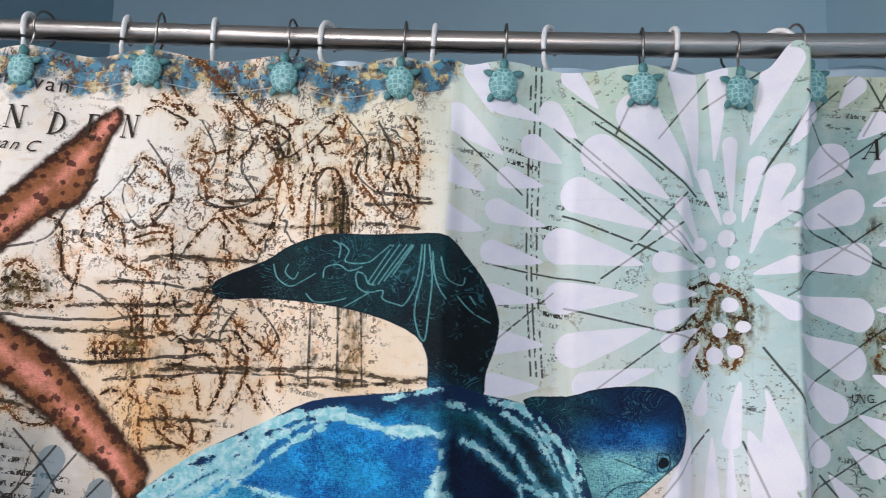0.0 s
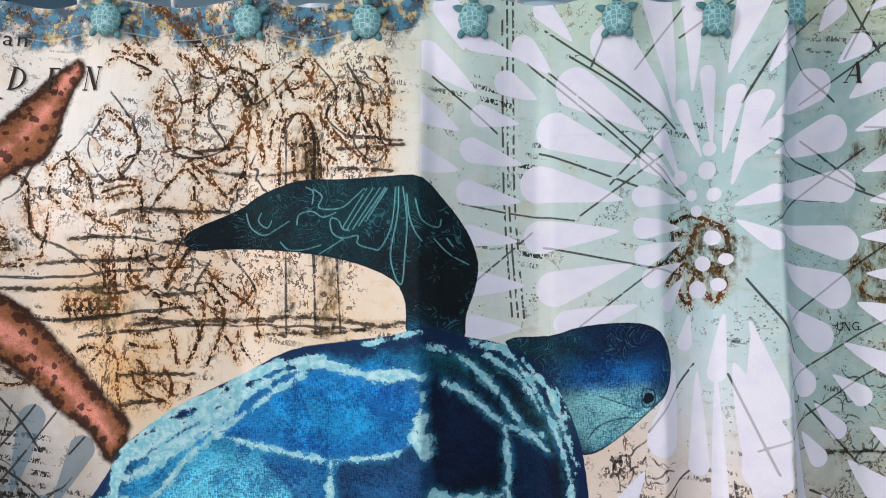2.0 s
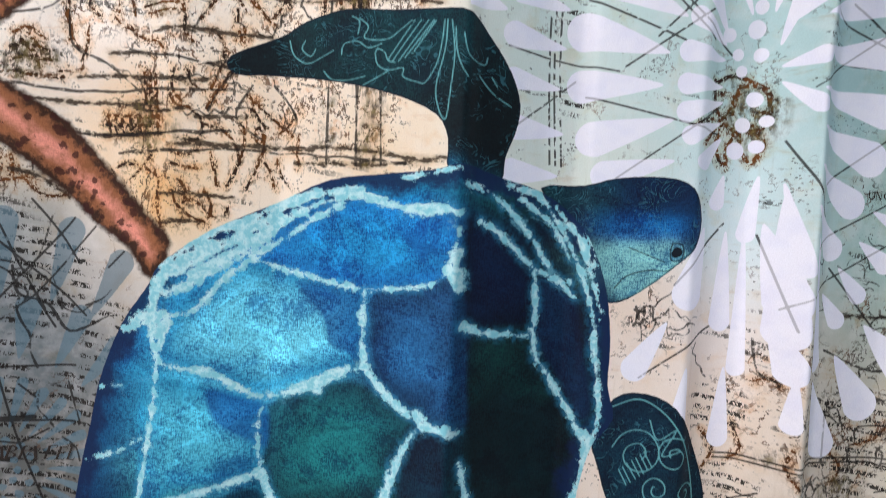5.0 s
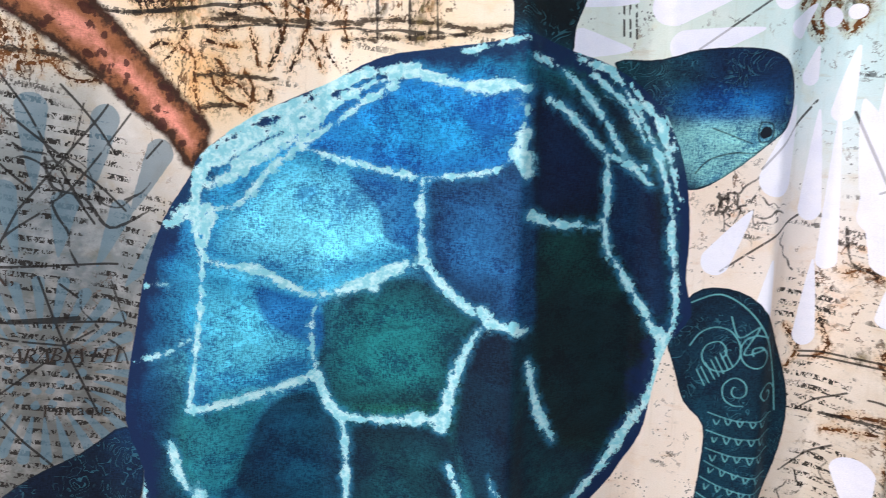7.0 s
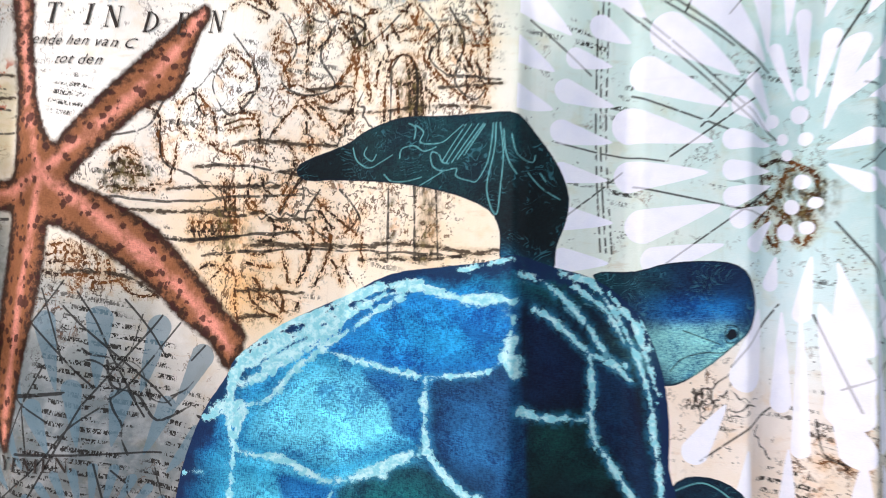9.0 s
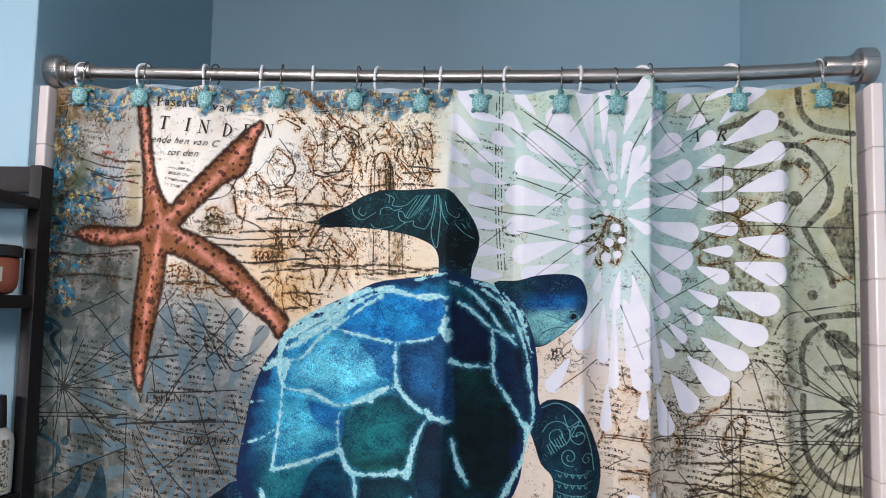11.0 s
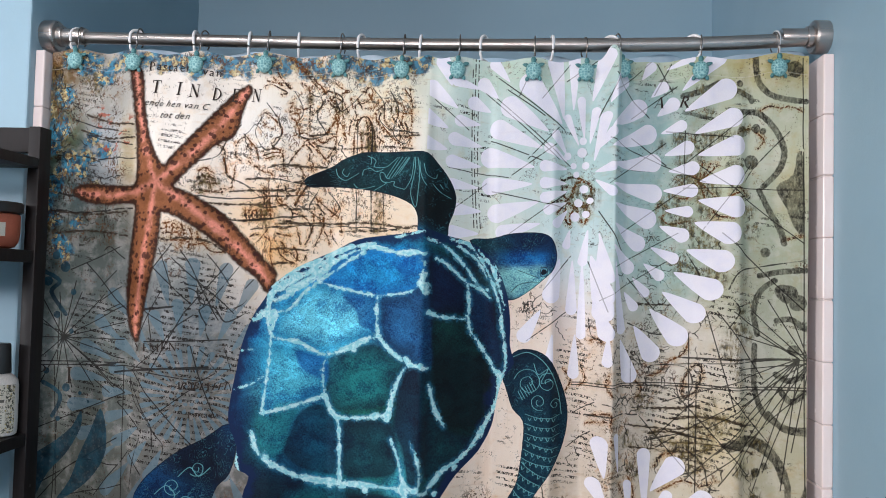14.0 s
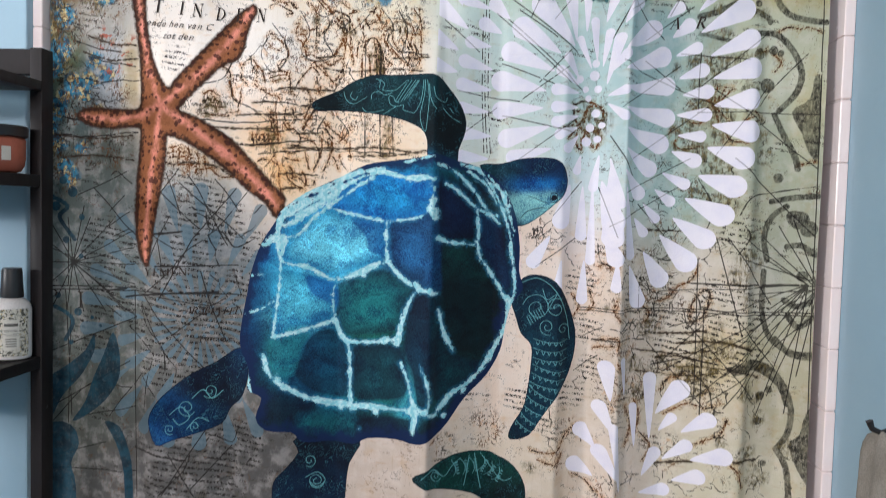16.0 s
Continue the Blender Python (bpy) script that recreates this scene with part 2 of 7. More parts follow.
    row = m.math("PINGPONG", m.math("MULTIPLY", sep.outputs[2], 90.0), 0.5)
    row_on = m.ramp(row, 0.20, 0.27, 1, 0)
    letters = m.ramp(m.noise(330, 2, 0.5, m.coord(1, 0, 0.5), 1.2), 0.47, 0.51)
    words = m.ramp(m.noise(40, 2, 0.5, m.coord(1, 0, 2.4)), 0.42, 0.46)
    zone = m.math("MAXIMUM", m.ramp(m.noise(10, 2, 0.5, m.coord(1, 0, 2.0)), 0.59, 0.63, 0, 0.8), m.ramp(m.math("ADD", m.attr("script"), m.math("MULTIPLY", m.math("SUBTRACT", grain, 0.5), 30)), 10, 0))
    script = m.math("MULTIPLY", m.math("MULTIPLY", row_on, letters), m.math("MULTIPLY", words, zone))
    col = m.mix(m.math("MULTIPLY", script, 0.95), col, rgb("#1e1814"))
    # stippled coasts
    dots = m.ramp(m.cells(260, flat, "F1"), 0.20, 0.30, 1, 0)
    stip = m.math("MULTIPLY", dots, m.math("MAXIMUM", m.ramp(m.noise(22, 3, 0.6, flat), 0.56, 0.62), m.math("MULTIPLY", ink_zone, m.ramp(m.noise(60, 3, 0.6, flat), 0.5, 0.56))))
    col = m.mix(m.math("MULTIPLY", stip, 0.7), col, rgb("#241a14"))
    # ghost flower, cracks, scrolls, lines
    col = m.mix(m.math("MULTIPLY", edge("ghost"), 0.72), col, rgb("#5e7784"))
    smudge = m.ramp(m.math("ADD", m.attr("crack"), m.math("MULTIPLY", m.math("SUBTRACT", m.noise(50, 5, 0.7, m.coord(0.6, 0, 1.4)), 0.5), 30)), 4, -3, 0, 0.36)
    col = m.mix(smudge, col, rgb("#a8905c"), "MULTIPLY")
    crack = m.ramp(m.math("ADD", m.attr("crack"), m.math("MULTIPLY", m.math("SUBTRACT", m.noise(130, 5, 0.7, m.coord(0.7, 0, 1.3)), 0.5), 14)), 0.6, -1.2)
    col = m.mix(m.math("MULTIPLY", crack, 0.92), col, rgb("#2e1f12"))
    worn = m.math("MULTIPLY", m.ramp(m.noise(190, 5, 0.75, m.coord(1, 0, 0.5)), 0.42, 0.68, 0.97, 0.45), m.ramp(m.noise(34, 4, 0.6, flat), 0.36, 0.58, 0.72, 1.0))
    col = m.mix(m.math("MULTIPLY", edge("scroll", 1.3, 1.1), worn), col, m.mix(m.ramp(grain, 0.4, 0.62), rgb("#100f0b"), rgb("#38352a")))
    stain = m.math("MULTIPLY", m.ramp(m.math("ADD", m.attr("stain"), m.math("MULTIPLY", m.math("SUBTRACT", soft, 0.5), 50)), 6, -8), m.ramp(m.noise(150, 5, 0.7, m.coord(1, 0, 0.45)), 0.40, 0.60))
    col = m.mix(m.math("MULTIPLY", stain, 0.88), col, m.mix(m.ramp(grain, 0.4, 0.6), rgb("#241c10"), rgb("#6a5a2c")))
    broken = m.ramp(m.noise(85, 2, 0.5, flat), 0.30, 0.38)
    dashed = m.ramp(m.noise(130, 1, 0.5, flat), 0.42, 0.5)
    rule = m.math("MULTIPLY", m.ramp(m.attr("line"), 0.7, -0.1), broken)
    engr = m.math("MULTIPLY", m.ramp(m.math("ADD", m.attr("engrave"), m.math("MULTIPLY", m.math("SUBTRACT", soft, 0.5), 4)), 0.6, -0.4), m.ramp(grain, 0.36, 0.46))
    dash = m.math("MULTIPLY", m.ramp(m.attr("dash"), 0.6, -0.2), dashed)
    # white flower
    white = m.mix(m.ramp(soft, 0.4, 0.65), rgb("#f2edf6"), rgb("#eae6f4"))
    flower = edge("petal", 0.25, 0.5)
    inked = m.math("MAXIMUM", m.math("MAXIMUM", rule, engr), dash)
    under = m.mix(m.math("MULTIPLY", inked, 0.88), col, rgb("#17100e"))
    col = m.mix(m.math("MULTIPLY", flower, 0.96), under, white)
    col = m.mix(m.math("MULTIPLY", m.math("MULTIPLY", rule, flower), 0.45), col, rgb("#4a413c"))
    # seaweed
    weed = m.mix(m.ramp(soft, 0.4, 0.6), rgb("#0f2c3a"), rgb("#1d4858"))
    col = m.mix(m.math("MULTIPLY", edge("weed", 1.0), m.ramp(grain, 0.3, 0.5, 0.6, 0.92)), col, weed)
    # starfish
    sd = m.attr("star")
    ridge = m.attr("ridge")
    orange = m.mix(m.ramp(m.math("ADD", ridge, m.math("MULTIPLY", m.math("SUBTRACT", soft, 0.5), 26)), -2, 11), rgb("#ee9a86"), rgb("#9c6240"))
    orange = m.mix(m.ramp(m.noise(40, 5, 0.65, flat), 0.46, 0.64, 0.0, 0.75), orange, rgb("#855230"))
    orange = m.mix(m.ramp(m.math("ADD", sd, m.math("MULTIPLY", m.math("SUBTRACT", m.noise(95, 5, 0.7, flat), 0.5), 40)), -14.0, -4.0, 0, 0.95), orange, rgb("#2e190e"))
    spots = m.ramp(m.math("ADD", m.cells(84, flat), m.math("ADD", m.math("MULTIPLY", m.math("SUBTRACT", m.noise(190, 4, 0.7, flat), 0.5), 0.9), m.math("MULTIPLY", m.math("SUBTRACT", m.noise(45, 2, 0.5, flat), 0.5), 0.9))), 0.26, 0.34, 1, 0)
    orange = m.mix(m.math("MULTIPLY", spots, 0.85), orange, rgb("#3a1612"))
    orange = m.mix(m.ramp(weave, 0.42, 0.6, 0, 0.3), orange, rgb("#8c5a3a"), "MULTIPLY")
    col = m.mix(edge("star", 2.4, 3.0), col, orange)
    # turtle skin and shell
    paint = m.attr("paint", True)
    patch = m.noise(20, 8, 0.72, m.coord(0.8, 0, 1.3), 0.6)
    paint = m.mix(m.ramp(m.math("ADD", patch, m.math("MULTIPLY", weave, 0.5)), 0.70, 0.86, 0.0, 0.85), paint, m.mix(0.5, paint, m.mix(1.0, paint, (2.4, 2.4, 2.2), "MULTIPLY")))
    paint = m.mix(m.ramp(m.math("ADD", m.noise(24, 8, 0.72, flat, 0.4), m.math("MULTIPLY", weave, 0.6)), 0.76, 0.92, 0.0, 0.9), paint, m.mix(1.0, paint, (0.22, 0.36, 0.55), "MULTIPLY"))
    paint = m.mix(m.ramp(weave, 0.47, 0.57, 0.0, 0.75), paint, m.mix(1.0, paint, (0.22, 0.36, 0.52), "MULTIPLY"))
    paint = m.mix(m.ramp(weave, 0.52, 0.42, 0.0, 0.3), paint, m.mix(1.0, paint, (1.8, 1.9, 1.8), "MULTIPLY"))
    skin = paint
    fil = m.math("PINGPONG", m.math("MULTIPLY", m.noise(42, 1.5, 0.5, flat, 1.8), 7.0), 0.5)
    fil = m.math("MULTIPLY", m.ramp(fil, 0.05, 0.10, 1, 0), m.ramp(m.noise(30, 3, 0.6, flat), 0.46, 0.56))
    skin = m.mix(m.math("MULTIPLY", fil, 0.28), skin, rgb("#4f98a8"))
    curl = m.math("MULTIPLY", m.ramp(m.attr("curl"), 0.7, -0.35), m.ramp(grain, 0.3, 0.42))
    skin = m.mix(m.math("MULTIPLY", curl, 0.72), skin, rgb("#76bcc0"))
    mark = m.ramp(m.attr("mark"), 0.6, -0.3)
    skin = m.mix(m.math("MULTIPLY", mark, 0.8), skin, rgb("#0a1a26"))
    skin_edge = m.ramp(m.attr("skin"), -3.0, -0.5, 0, 0.7)
    skin = m.mix(skin_edge, skin, rgb("#0a1424"))
    col = m.mix(edge("skin", 0.45), col, skin)
    rag = m.math("SUBTRACT", m.noise(120, 7, 0.8, flat), 0.5)
    vd = m.math("ADD", m.attr("vein"), m.math("ADD", m.math("MULTIPLY", rag, 24), m.math("MULTIPLY", m.math("SUBTRACT", m.noise(30, 4, 0.65, flat, 0.6), 0.47), 20)))
    smear = m.math("ADD", m.math("MULTIPLY", m.attr("vein"), 0.55), m.math("MULTIPLY", m.math("SUBTRACT", m.noise(40, 8, 0.78, m.coord(0.8, 0, 1.2), 0.5), 0.46), 60))
    paint = m.mix(1.0, paint, (0.85, 1.07, 0.94), "MULTIPLY")
    halo = m.ramp(vd, 9, -1, 0, 0.5)
    shell = m.mix(m.math("MULTIPLY", halo, m.ramp(grain, 0.42, 0.58)), paint, rgb("#3a9ac4"))
    shell = m.mix(m.ramp(smear, -1.0, -5.0, 0, 0.42), shell, m.mix(m.ramp(grain, 0.38, 0.6), rgb("#2f86a4"), rgb("#8fcfd8")))
    rim = m.ramp(m.math("ADD", m.attr("shell"), m.math("MULTIPLY", m.math("SUBTRACT", m.noise(34, 6, 0.7, flat), 0.5), 80)), -27, -7, 0, 0.92)
    shell = m.mix(rim, shell, rgb("#0a2048"))
    shell = m.mix(m.ramp(vd, 0.9, -0.9), shell, m.mix(m.ramp(grain, 0.4, 0.6), rgb("#86c9d4"), rgb("#c4e6e8")))
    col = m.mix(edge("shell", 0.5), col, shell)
    eye = m.ramp(m.attr("pupil"), 0.4, -0.4)
    col = m.mix(eye, col, rgb("#0c1420"))
    seam = m.ramp(m.math("ABSOLUTE", m.attr("seam")), 1.0, 0.3)
    col = m.mix(m.math("MULTIPLY", seam, 0.30), col, rgb("#e8e0d4"))
    # thread grain over everything
    col = m.mix(m.ramp(fine, 0.3, 0.7, 0.0, 0.16), col, (0.45, 0.43, 0.42), "MULTIPLY")
    m.bump(m.math("ADD", m.math("MULTIPLY", weave, 0.7), m.math("MULTIPLY", m.noise(46, 4, 0.55, m.coord(1, 0, 0.35)), 2.2)), 0.25, 0.0016)
    return m.done(col, 0.75, Specular_IOR_Level=0.22)


CLOTH = printed_cloth()


# ---------------------------------------------------------------- mesh helpers
def part(name, bm, material, parent=None, label="", smooth=True):
    data = bpy.data.meshes.new(name)
    bm.normal_update()
    bm.to_mesh(data)
    bm.free()
    if smooth:
        for p in data.polygons:
            p.use_smooth = True
        data.set_sharp_from_angle(angle=radians(40))
    data.materials.append(material)
    ob = new(name, data)
    if parent:
        ob.parent = parent
    if label:
        ob["label"] = label
    return ob


def thing(name, at, label, category, group="", kind=""):
    ob = new(name)
    ob.location = at
    return tagged(ob, label, category, group, kind)


def box(x0, x1, y0, y1, z0, z1, bevel=0.0, seg=2, bm=None):
    own = bmesh.new()
    m = Matrix.Translation(((x0 + x1) / 2, (y0 + y1) / 2, (z0 + z1) / 2)) @ Matrix.Diagonal((x1 - x0, y1 - y0, z1 - z0, 1))
    bmesh.ops.create_cube(own, size=1, matrix=m)
    if bevel:
        bmesh.ops.bevel(own, geom=own.edges[:], offset=bevel, segments=seg, affect="EDGES", profile=0.6)
    if bm is None:
        return own
    data = bpy.data.meshes.new("tmp")
    own.to_mesh(data)
    own.free()
    bm.from_mesh(data)
    bpy.data.meshes.remove(data)
    return bm


def tube(points, radius, sides=10, closed=False, bm=None, ends=True):
    """A round bar along points; radius may be a list."""
    bm = bm or bmesh.new()
    pts = [Vector(p) for p in points]
    n = len(pts)
    rad = radius if isinstance(radius, (list, tuple)) else [radius] * n
    rings, up = [], None
    for i, p in enumerate(pts):
        a = pts[(i - 1) % n] if closed or i else p
        b = pts[(i + 1) % n] if closed or i < n - 1 else p
        d = (b - a).normalized()
        if up is None:
            up = Vector((0, 0, 1)) if abs(d.z) < 0.9 else Vector((1, 0, 0))
        side = d.cross(up).normalized()
        up = side.cross(d).normalized()
        rings.append([bm.verts.new(p + rad[i] * (math.cos(k / sides * 6.28318) * side + math.sin(k / sides * 6.28318) * up)) for k in range(sides)])
    for i in range(n if closed else n - 1):
        r, q = rings[i], rings[(i + 1) % n]
        for k in range(sides):
            bm.faces.new((r[k], r[(k + 1) % sides], q[(k + 1) % sides], q[k]))
    if not closed and ends:
        bm.faces.new(rings[0][::-1])
        bm.faces.new(rings[-1])
    bmesh.ops.recalc_face_normals(bm, faces=bm.faces[:])
    return bm


def lathe(profile, axis="Z", steps=32, centre=(0, 0, 0)):
    """A turned body from (radius, height) pairs."""
    bm = bmesh.new()
    rings = []
    for r, h in profile:
        ring = []
        for k in range(steps):
            c, s = math.cos(k / steps * 2 * math.pi) * r, math.sin(k / steps * 2 * math.pi) * r
            v = (c, s, h) if axis == "Z" else (h, c, s)
            ring.append(bm.verts.new(Vector(v) + Vector(centre)))
        rings.append(ring)
    for a, b in zip(rings, rings[1:]):
        for k in range(steps):
            bm.faces.new((a[k], a[(k + 1) % steps], b[(k + 1) % steps], b[k]))
    bm.faces.new(rings[0][::-1])
    bm.faces.new(rings[-1])
    bmesh.ops.recalc_face_normals(bm, faces=bm.faces[:])
    return bm


def blob(cx, cy, cz, rx, ry, rz, bm=None, turn=0.0, seg=16):
    bm = bm or bmesh.new()
    m = Matrix.Translation((cx, cy, cz)) @ Matrix.Rotation(turn, 4, "Y") @ Matrix.Diagonal((rx, ry, rz, 1))
    bmesh.ops.create_uvsphere(bm, u_segments=seg, v_segments=seg // 2 + 2, radius=1, matrix=m)
    return bm


# ---------------------------------------------------------------- the room
HALF, DEEP, HIGH = 0.751, 0.79, 2.45          # half width and depth of the tub alcove, ceiling height
LEFT, REAR, LIP = -3.00, -3.20, -0.03         # room side wall, rear wall, front of the wing wall

tagged(part("floor", box(LEFT - 0.1, HALF + 0.1, REAR - 0.1, DEEP + 0.1, -0.08, 0.0), FLOOR, smooth=False), "beige vinyl bathroom floor", "floor", kind="structure")
tagged(part("ceiling", box(LEFT - 0.1, HALF + 0.1, REAR - 0.1, DEEP + 0.1, HIGH, HIGH + 0.08), CEILING, smooth=False), "plain white painted ceiling", "ceiling", kind="structure")
tagged(part("wall_back", box(-HALF, HALF, DEEP, DEEP + 0.1, 0, HIGH), PAINT, smooth=False), "blue-grey painted wall behind the bath", "wall", kind="structure")
tagged(part("wall_right", box(HALF, HALF + 0.1, REAR - 0.1, DEEP + 0.1, 0, HIGH), PAINT, smooth=False), "light blue painted side wall", "wall", kind="structure")
tagged(part("wall_wing", box(LEFT, -HALF, LIP, DEEP + 0.1, 0, HIGH, 0.004), PAINT, smooth=False), "blue painted wing wall beside the bath", "wall", kind="structure")
tagged(part("wall_rear", box(LEFT - 0.1, HALF, REAR - 0.1, REAR, 0, HIGH), PAINT, smooth=False), "blue painted wall behind the viewer", "wall", kind="structure")
wl = box(LEFT - 0.1, LEFT, REAR, -2.55, 0, HIGH)
box(LEFT - 0.1, LEFT, -1.35, DEEP + 0.1, 0, HIGH, bm=wl)
box(LEFT - 0.1, LEFT, -2.55, -1.35, 0, 1.1, bm=wl)
box(LEFT - 0.1, LEFT, -2.55, -1.35, 2.12, HIGH, bm=wl)
tagged(part("wall_left", wl, PAINT, smooth=False), "blue painted side wall with an added window opening", "wall", kind="structure")
win = box(LEFT - 0.09, LEFT - 0.03, -2.55, -1.35, 1.1, 1.15)
box(LEFT - 0.09, LEFT - 0.03, -2.55, -1.35, 2.07, 2.12, bm=win)
box(LEFT - 0.09, LEFT - 0.03, -2.55, -2.50, 1.15, 2.07, bm=win)
box(LEFT - 0.09, LEFT - 0.03, -1.40, -1.35, 1.15, 2.07, bm=win)
tagged(part("added_window_frame", win, WHITE, smooth=False), "unseen white window frame added in the side wall", "window", kind="structure")


def tile_strip(name, sign, label):
    """Glazed wall tiles on an alcove side wall, with a bullnose column along the front edge."""
    top, step, gap = 1.919, 0.1115, 0.0012
    inner, outer = sign * (HALF - 0.019), sign * HALF
    bed = box(min(inner, outer) + (0.003 if sign > 0 else 0.0005), max(inner, outer) - (0.0005 if sign > 0 else 0.003), -0.006, DEEP, 0.0, top - 0.002)
    ob = tagged(part(name, bed, GROUT, smooth=False), label, "wall tile", kind="structure")
    front = box(min(inner, outer), max(inner, outer), -0.012, 0.055, -step + gap, 0, 0.0035, 3)
    field = box(min(inner, outer), max(inner, outer), 0.057, 0.057 + step - gap, -step + gap, 0, 0.0018, 1)
    a = part("tile", front, TILE, ob, smooth=False)
    b = part("tile", field, TILE, ob, smooth=False)
    for i in range(17):
        for j in range(-1, 6):
            src = a if j < 0 else b
            if i == 0 and j < 1:
                t = src
            else:
                t = new("tile", src.data)
                t.parent = ob
            t.location = (0, max(j, 0) * step, top - i * step + (0.0004 * ((i * 7 + j * 3) % 5) - 0.0008))
    return ob


tile_strip("wall_tile_right", 1, "white glazed tiles with rounded edge on the alcove wall")
tile_strip("wall_tile_left", -1, "white glazed tiles on the other alcove wall")


# ---------------------------------------------------------------- curtain rod
def rod_z(x):
    return 1.942 + 0.012 * max(0.0, -x / 0.7) ** 1.3 + 0.013 * max(0.0, x / 0.7) ** 4


ROD_Y = 0.022


rod = thing("shower_rod", (0, 0, 0), "brushed steel tension rod sagging across the bath", "curtain rod")
xs = np.linspace(-0.735, 0.215, 40)
part("inner_tube", tube([(x, ROD_Y, rod_z(x)) for x in xs], 0.0118, 24), STEEL, rod)
xs = np.linspace(0.213, 0.735, 30)
part("outer_tube", tube([(x, ROD_Y, rod_z(x)) for x in xs], 0.0132, 24), STEEL, rod)
xs = np.linspace(-0.11, -0.104, 3)
part("joint_ring", tube([(x, ROD_Y, rod_z(x)) for x in xs], 0.0124, 24), STEEL, rod)
for s in (-1, 1):
    zc = rod_z(s * 0.75)
    prof = [(0.0150, s * 0.668), (0.0160, s * 0.6695), (0.0160, s * 0.712), (0.0160, s * 0.7122), (0.0195, s * 0.7125), (0.0200, s * 0.714), (0.0200, s * 0.722),
            (0.0200, s * 0.7222), (0.0285, s * 0.7235), (0.0305, s * 0.726), (0.0308, s * 0.728), (0.0308, s * 0.7475), (0.0300, s * 0.7505)]
    part("end_flange", lathe(prof, "X", 40, (0, ROD_Y, zc)), STEEL, rod)
part("stop_ring", tube([(x, ROD_Y, rod_z(x)) for x in (-0.699, -0.696, -0.688, -0.685)], [0.0140, 0.0150, 0.0150, 0.0140], 24), HOOK_WHITE, rod, "white plastic stop ring")


# ---------------------------------------------------------------- the curtain
FOLD_X = (-0.73, -0.70, -0.61, -0.565, -0.545, -0.49, -0.43, -0.36, -0.26, -0.16, -0.07, 0.008, 0.018, 0.028, 0.10, 0.132, 0.144, 0.23, 0.257, 0.274, 0.315, 0.35, 0.367, 0.379, 0.393, 0.46, 0.52, 0.582, 0.594, 0.606, 0.66, 0.70, 0.74)
FOLD_Y = (6, 8, -6, -24, -16, -46, -44, -22, -32, 2, -14, -38, -40, -18, 38, 48, 36, 38, 37, 62, 65, 31, 10, 36, 56, 66, 48, 8, 6, 21, 24, 12, 2)
HOOKS = (-0.674, -0.557, -0.429, -0.302, -0.154, -0.037, 0.068, 0.213, 0.304, 0.371, 0.521, 0.656)


def smooth_profile(x):
    grid = np.arange(-0.80, 0.81, 0.001)
    y = np.interp(grid, FOLD_X, FOLD_Y) * 0.001
    k = np.exp(-0.5 * (np.arange(-18, 19) / 3.6) ** 2)
    y = np.convolve(np.pad(y, 18, "edge"), k / k.sum(), "valid")
    return np.interp(x, grid, y)


def hook_wave(x):
    """Top hem: -1 at the hooks, +1 half way between them."""
    hx = np.array((-0.78,) + HOOKS + (0.77,))
    i = np.clip(np.searchsorted(hx, x) - 1, 0, len(hx) - 2)
    u = (x - hx[i]) / (hx[i + 1] - hx[i])
    return -np.cos(2 * math.pi * u)


def cloth_y(x, z):
    """Depth of the hanging cloth at x and height z."""
    f = np.clip((1.90 - z) / 0.22, 0, 1)
    f = f * f * (3 - 2 * f)
    low = np.clip((1.5 - z) / 1.2, 0, 1)
    base = smooth_profile(x)
    top = 0.15 * base + 0.003 + 0.004 * hook_wave(x)
    fold = (x - 0.362) / np.where(x < 0.362, 0.026, 0.010)
    top = top - 0.034 * np.exp(-fold * fold) + 0.016 * np.exp(-((x - 0.402) / 0.016) ** 2)
    drift = 0.006 * np.sin(9 * x + 4 * z) * low + 0.003 * np.sin(23 * x - 7 * z) * f
    wrinkle = 0.0011 * np.sin(61 * z + 13 * np.sin(7 * x)) * np.exp(-((z - 1.8) / 0.12) ** 2)
    return top * (1 - f) + base * (1 + 0.2 * low) * f + drift + wrinkle


def hem_z(x):
    sag = 1.942 + 0.012 * np.maximum(0.0, -x / 0.7) ** 1.3 + 0.013 * np.maximum(0.0, x / 0.7) ** 4
    peak = 0.020 * np.exp(-((x - 0.352) / 0.012) ** 2) + 0.009 * np.exp(-((x - 0.012) / 0.016) ** 2)
    return sag - 0.0320 - 0.0035 * hook_wave(x) + peak


STEP = 0.0012
U = np.arange(-0.7277, 0.7135, STEP)
TOPN, LOWZ = 860, 0.885


# painted layers of the print, shade in some washes, in millimetres on the hanging cloth
PX, PZ = np.meshgrid(U * 1000, 1925.0 - np.arange(TOPN + 1) * STEP * 1000 * 1.015)
LAYERS = {k: np.full(PX.shape, 40.0, np.float32) for k in
          ("shell", "skin", "vein", "star", "ridge", "weed", "scroll", "line", "dash", "engrave", "crack", "curl", "ink", "script", "wet", "rust", "petal", "ghost", "pupil", "stain", "mark", "sketch")}
WASH = {"paper": [np.zeros(PX.shape + (3,), np.float32), np.full(PX.shape, 1e-5, np.float32)],
        "paint": [np.zeros(PX.shape + (3,), np.float32), np.full(PX.shape, 1e-5, np.float32)]}


def window_of(x0, x1, z0, z1, pad):
    i0, i1 = np.searchsorted(-PZ[:, 0], [-(z1 + pad), -(z0 - pad)])
    j0, j1 = np.searchsorted(PX[0], [x0 - pad, x1 + pad])
    return slice(max(i0 - 1, 0), i1 + 1), slice(max(j0 - 1, 0), j1 + 1)


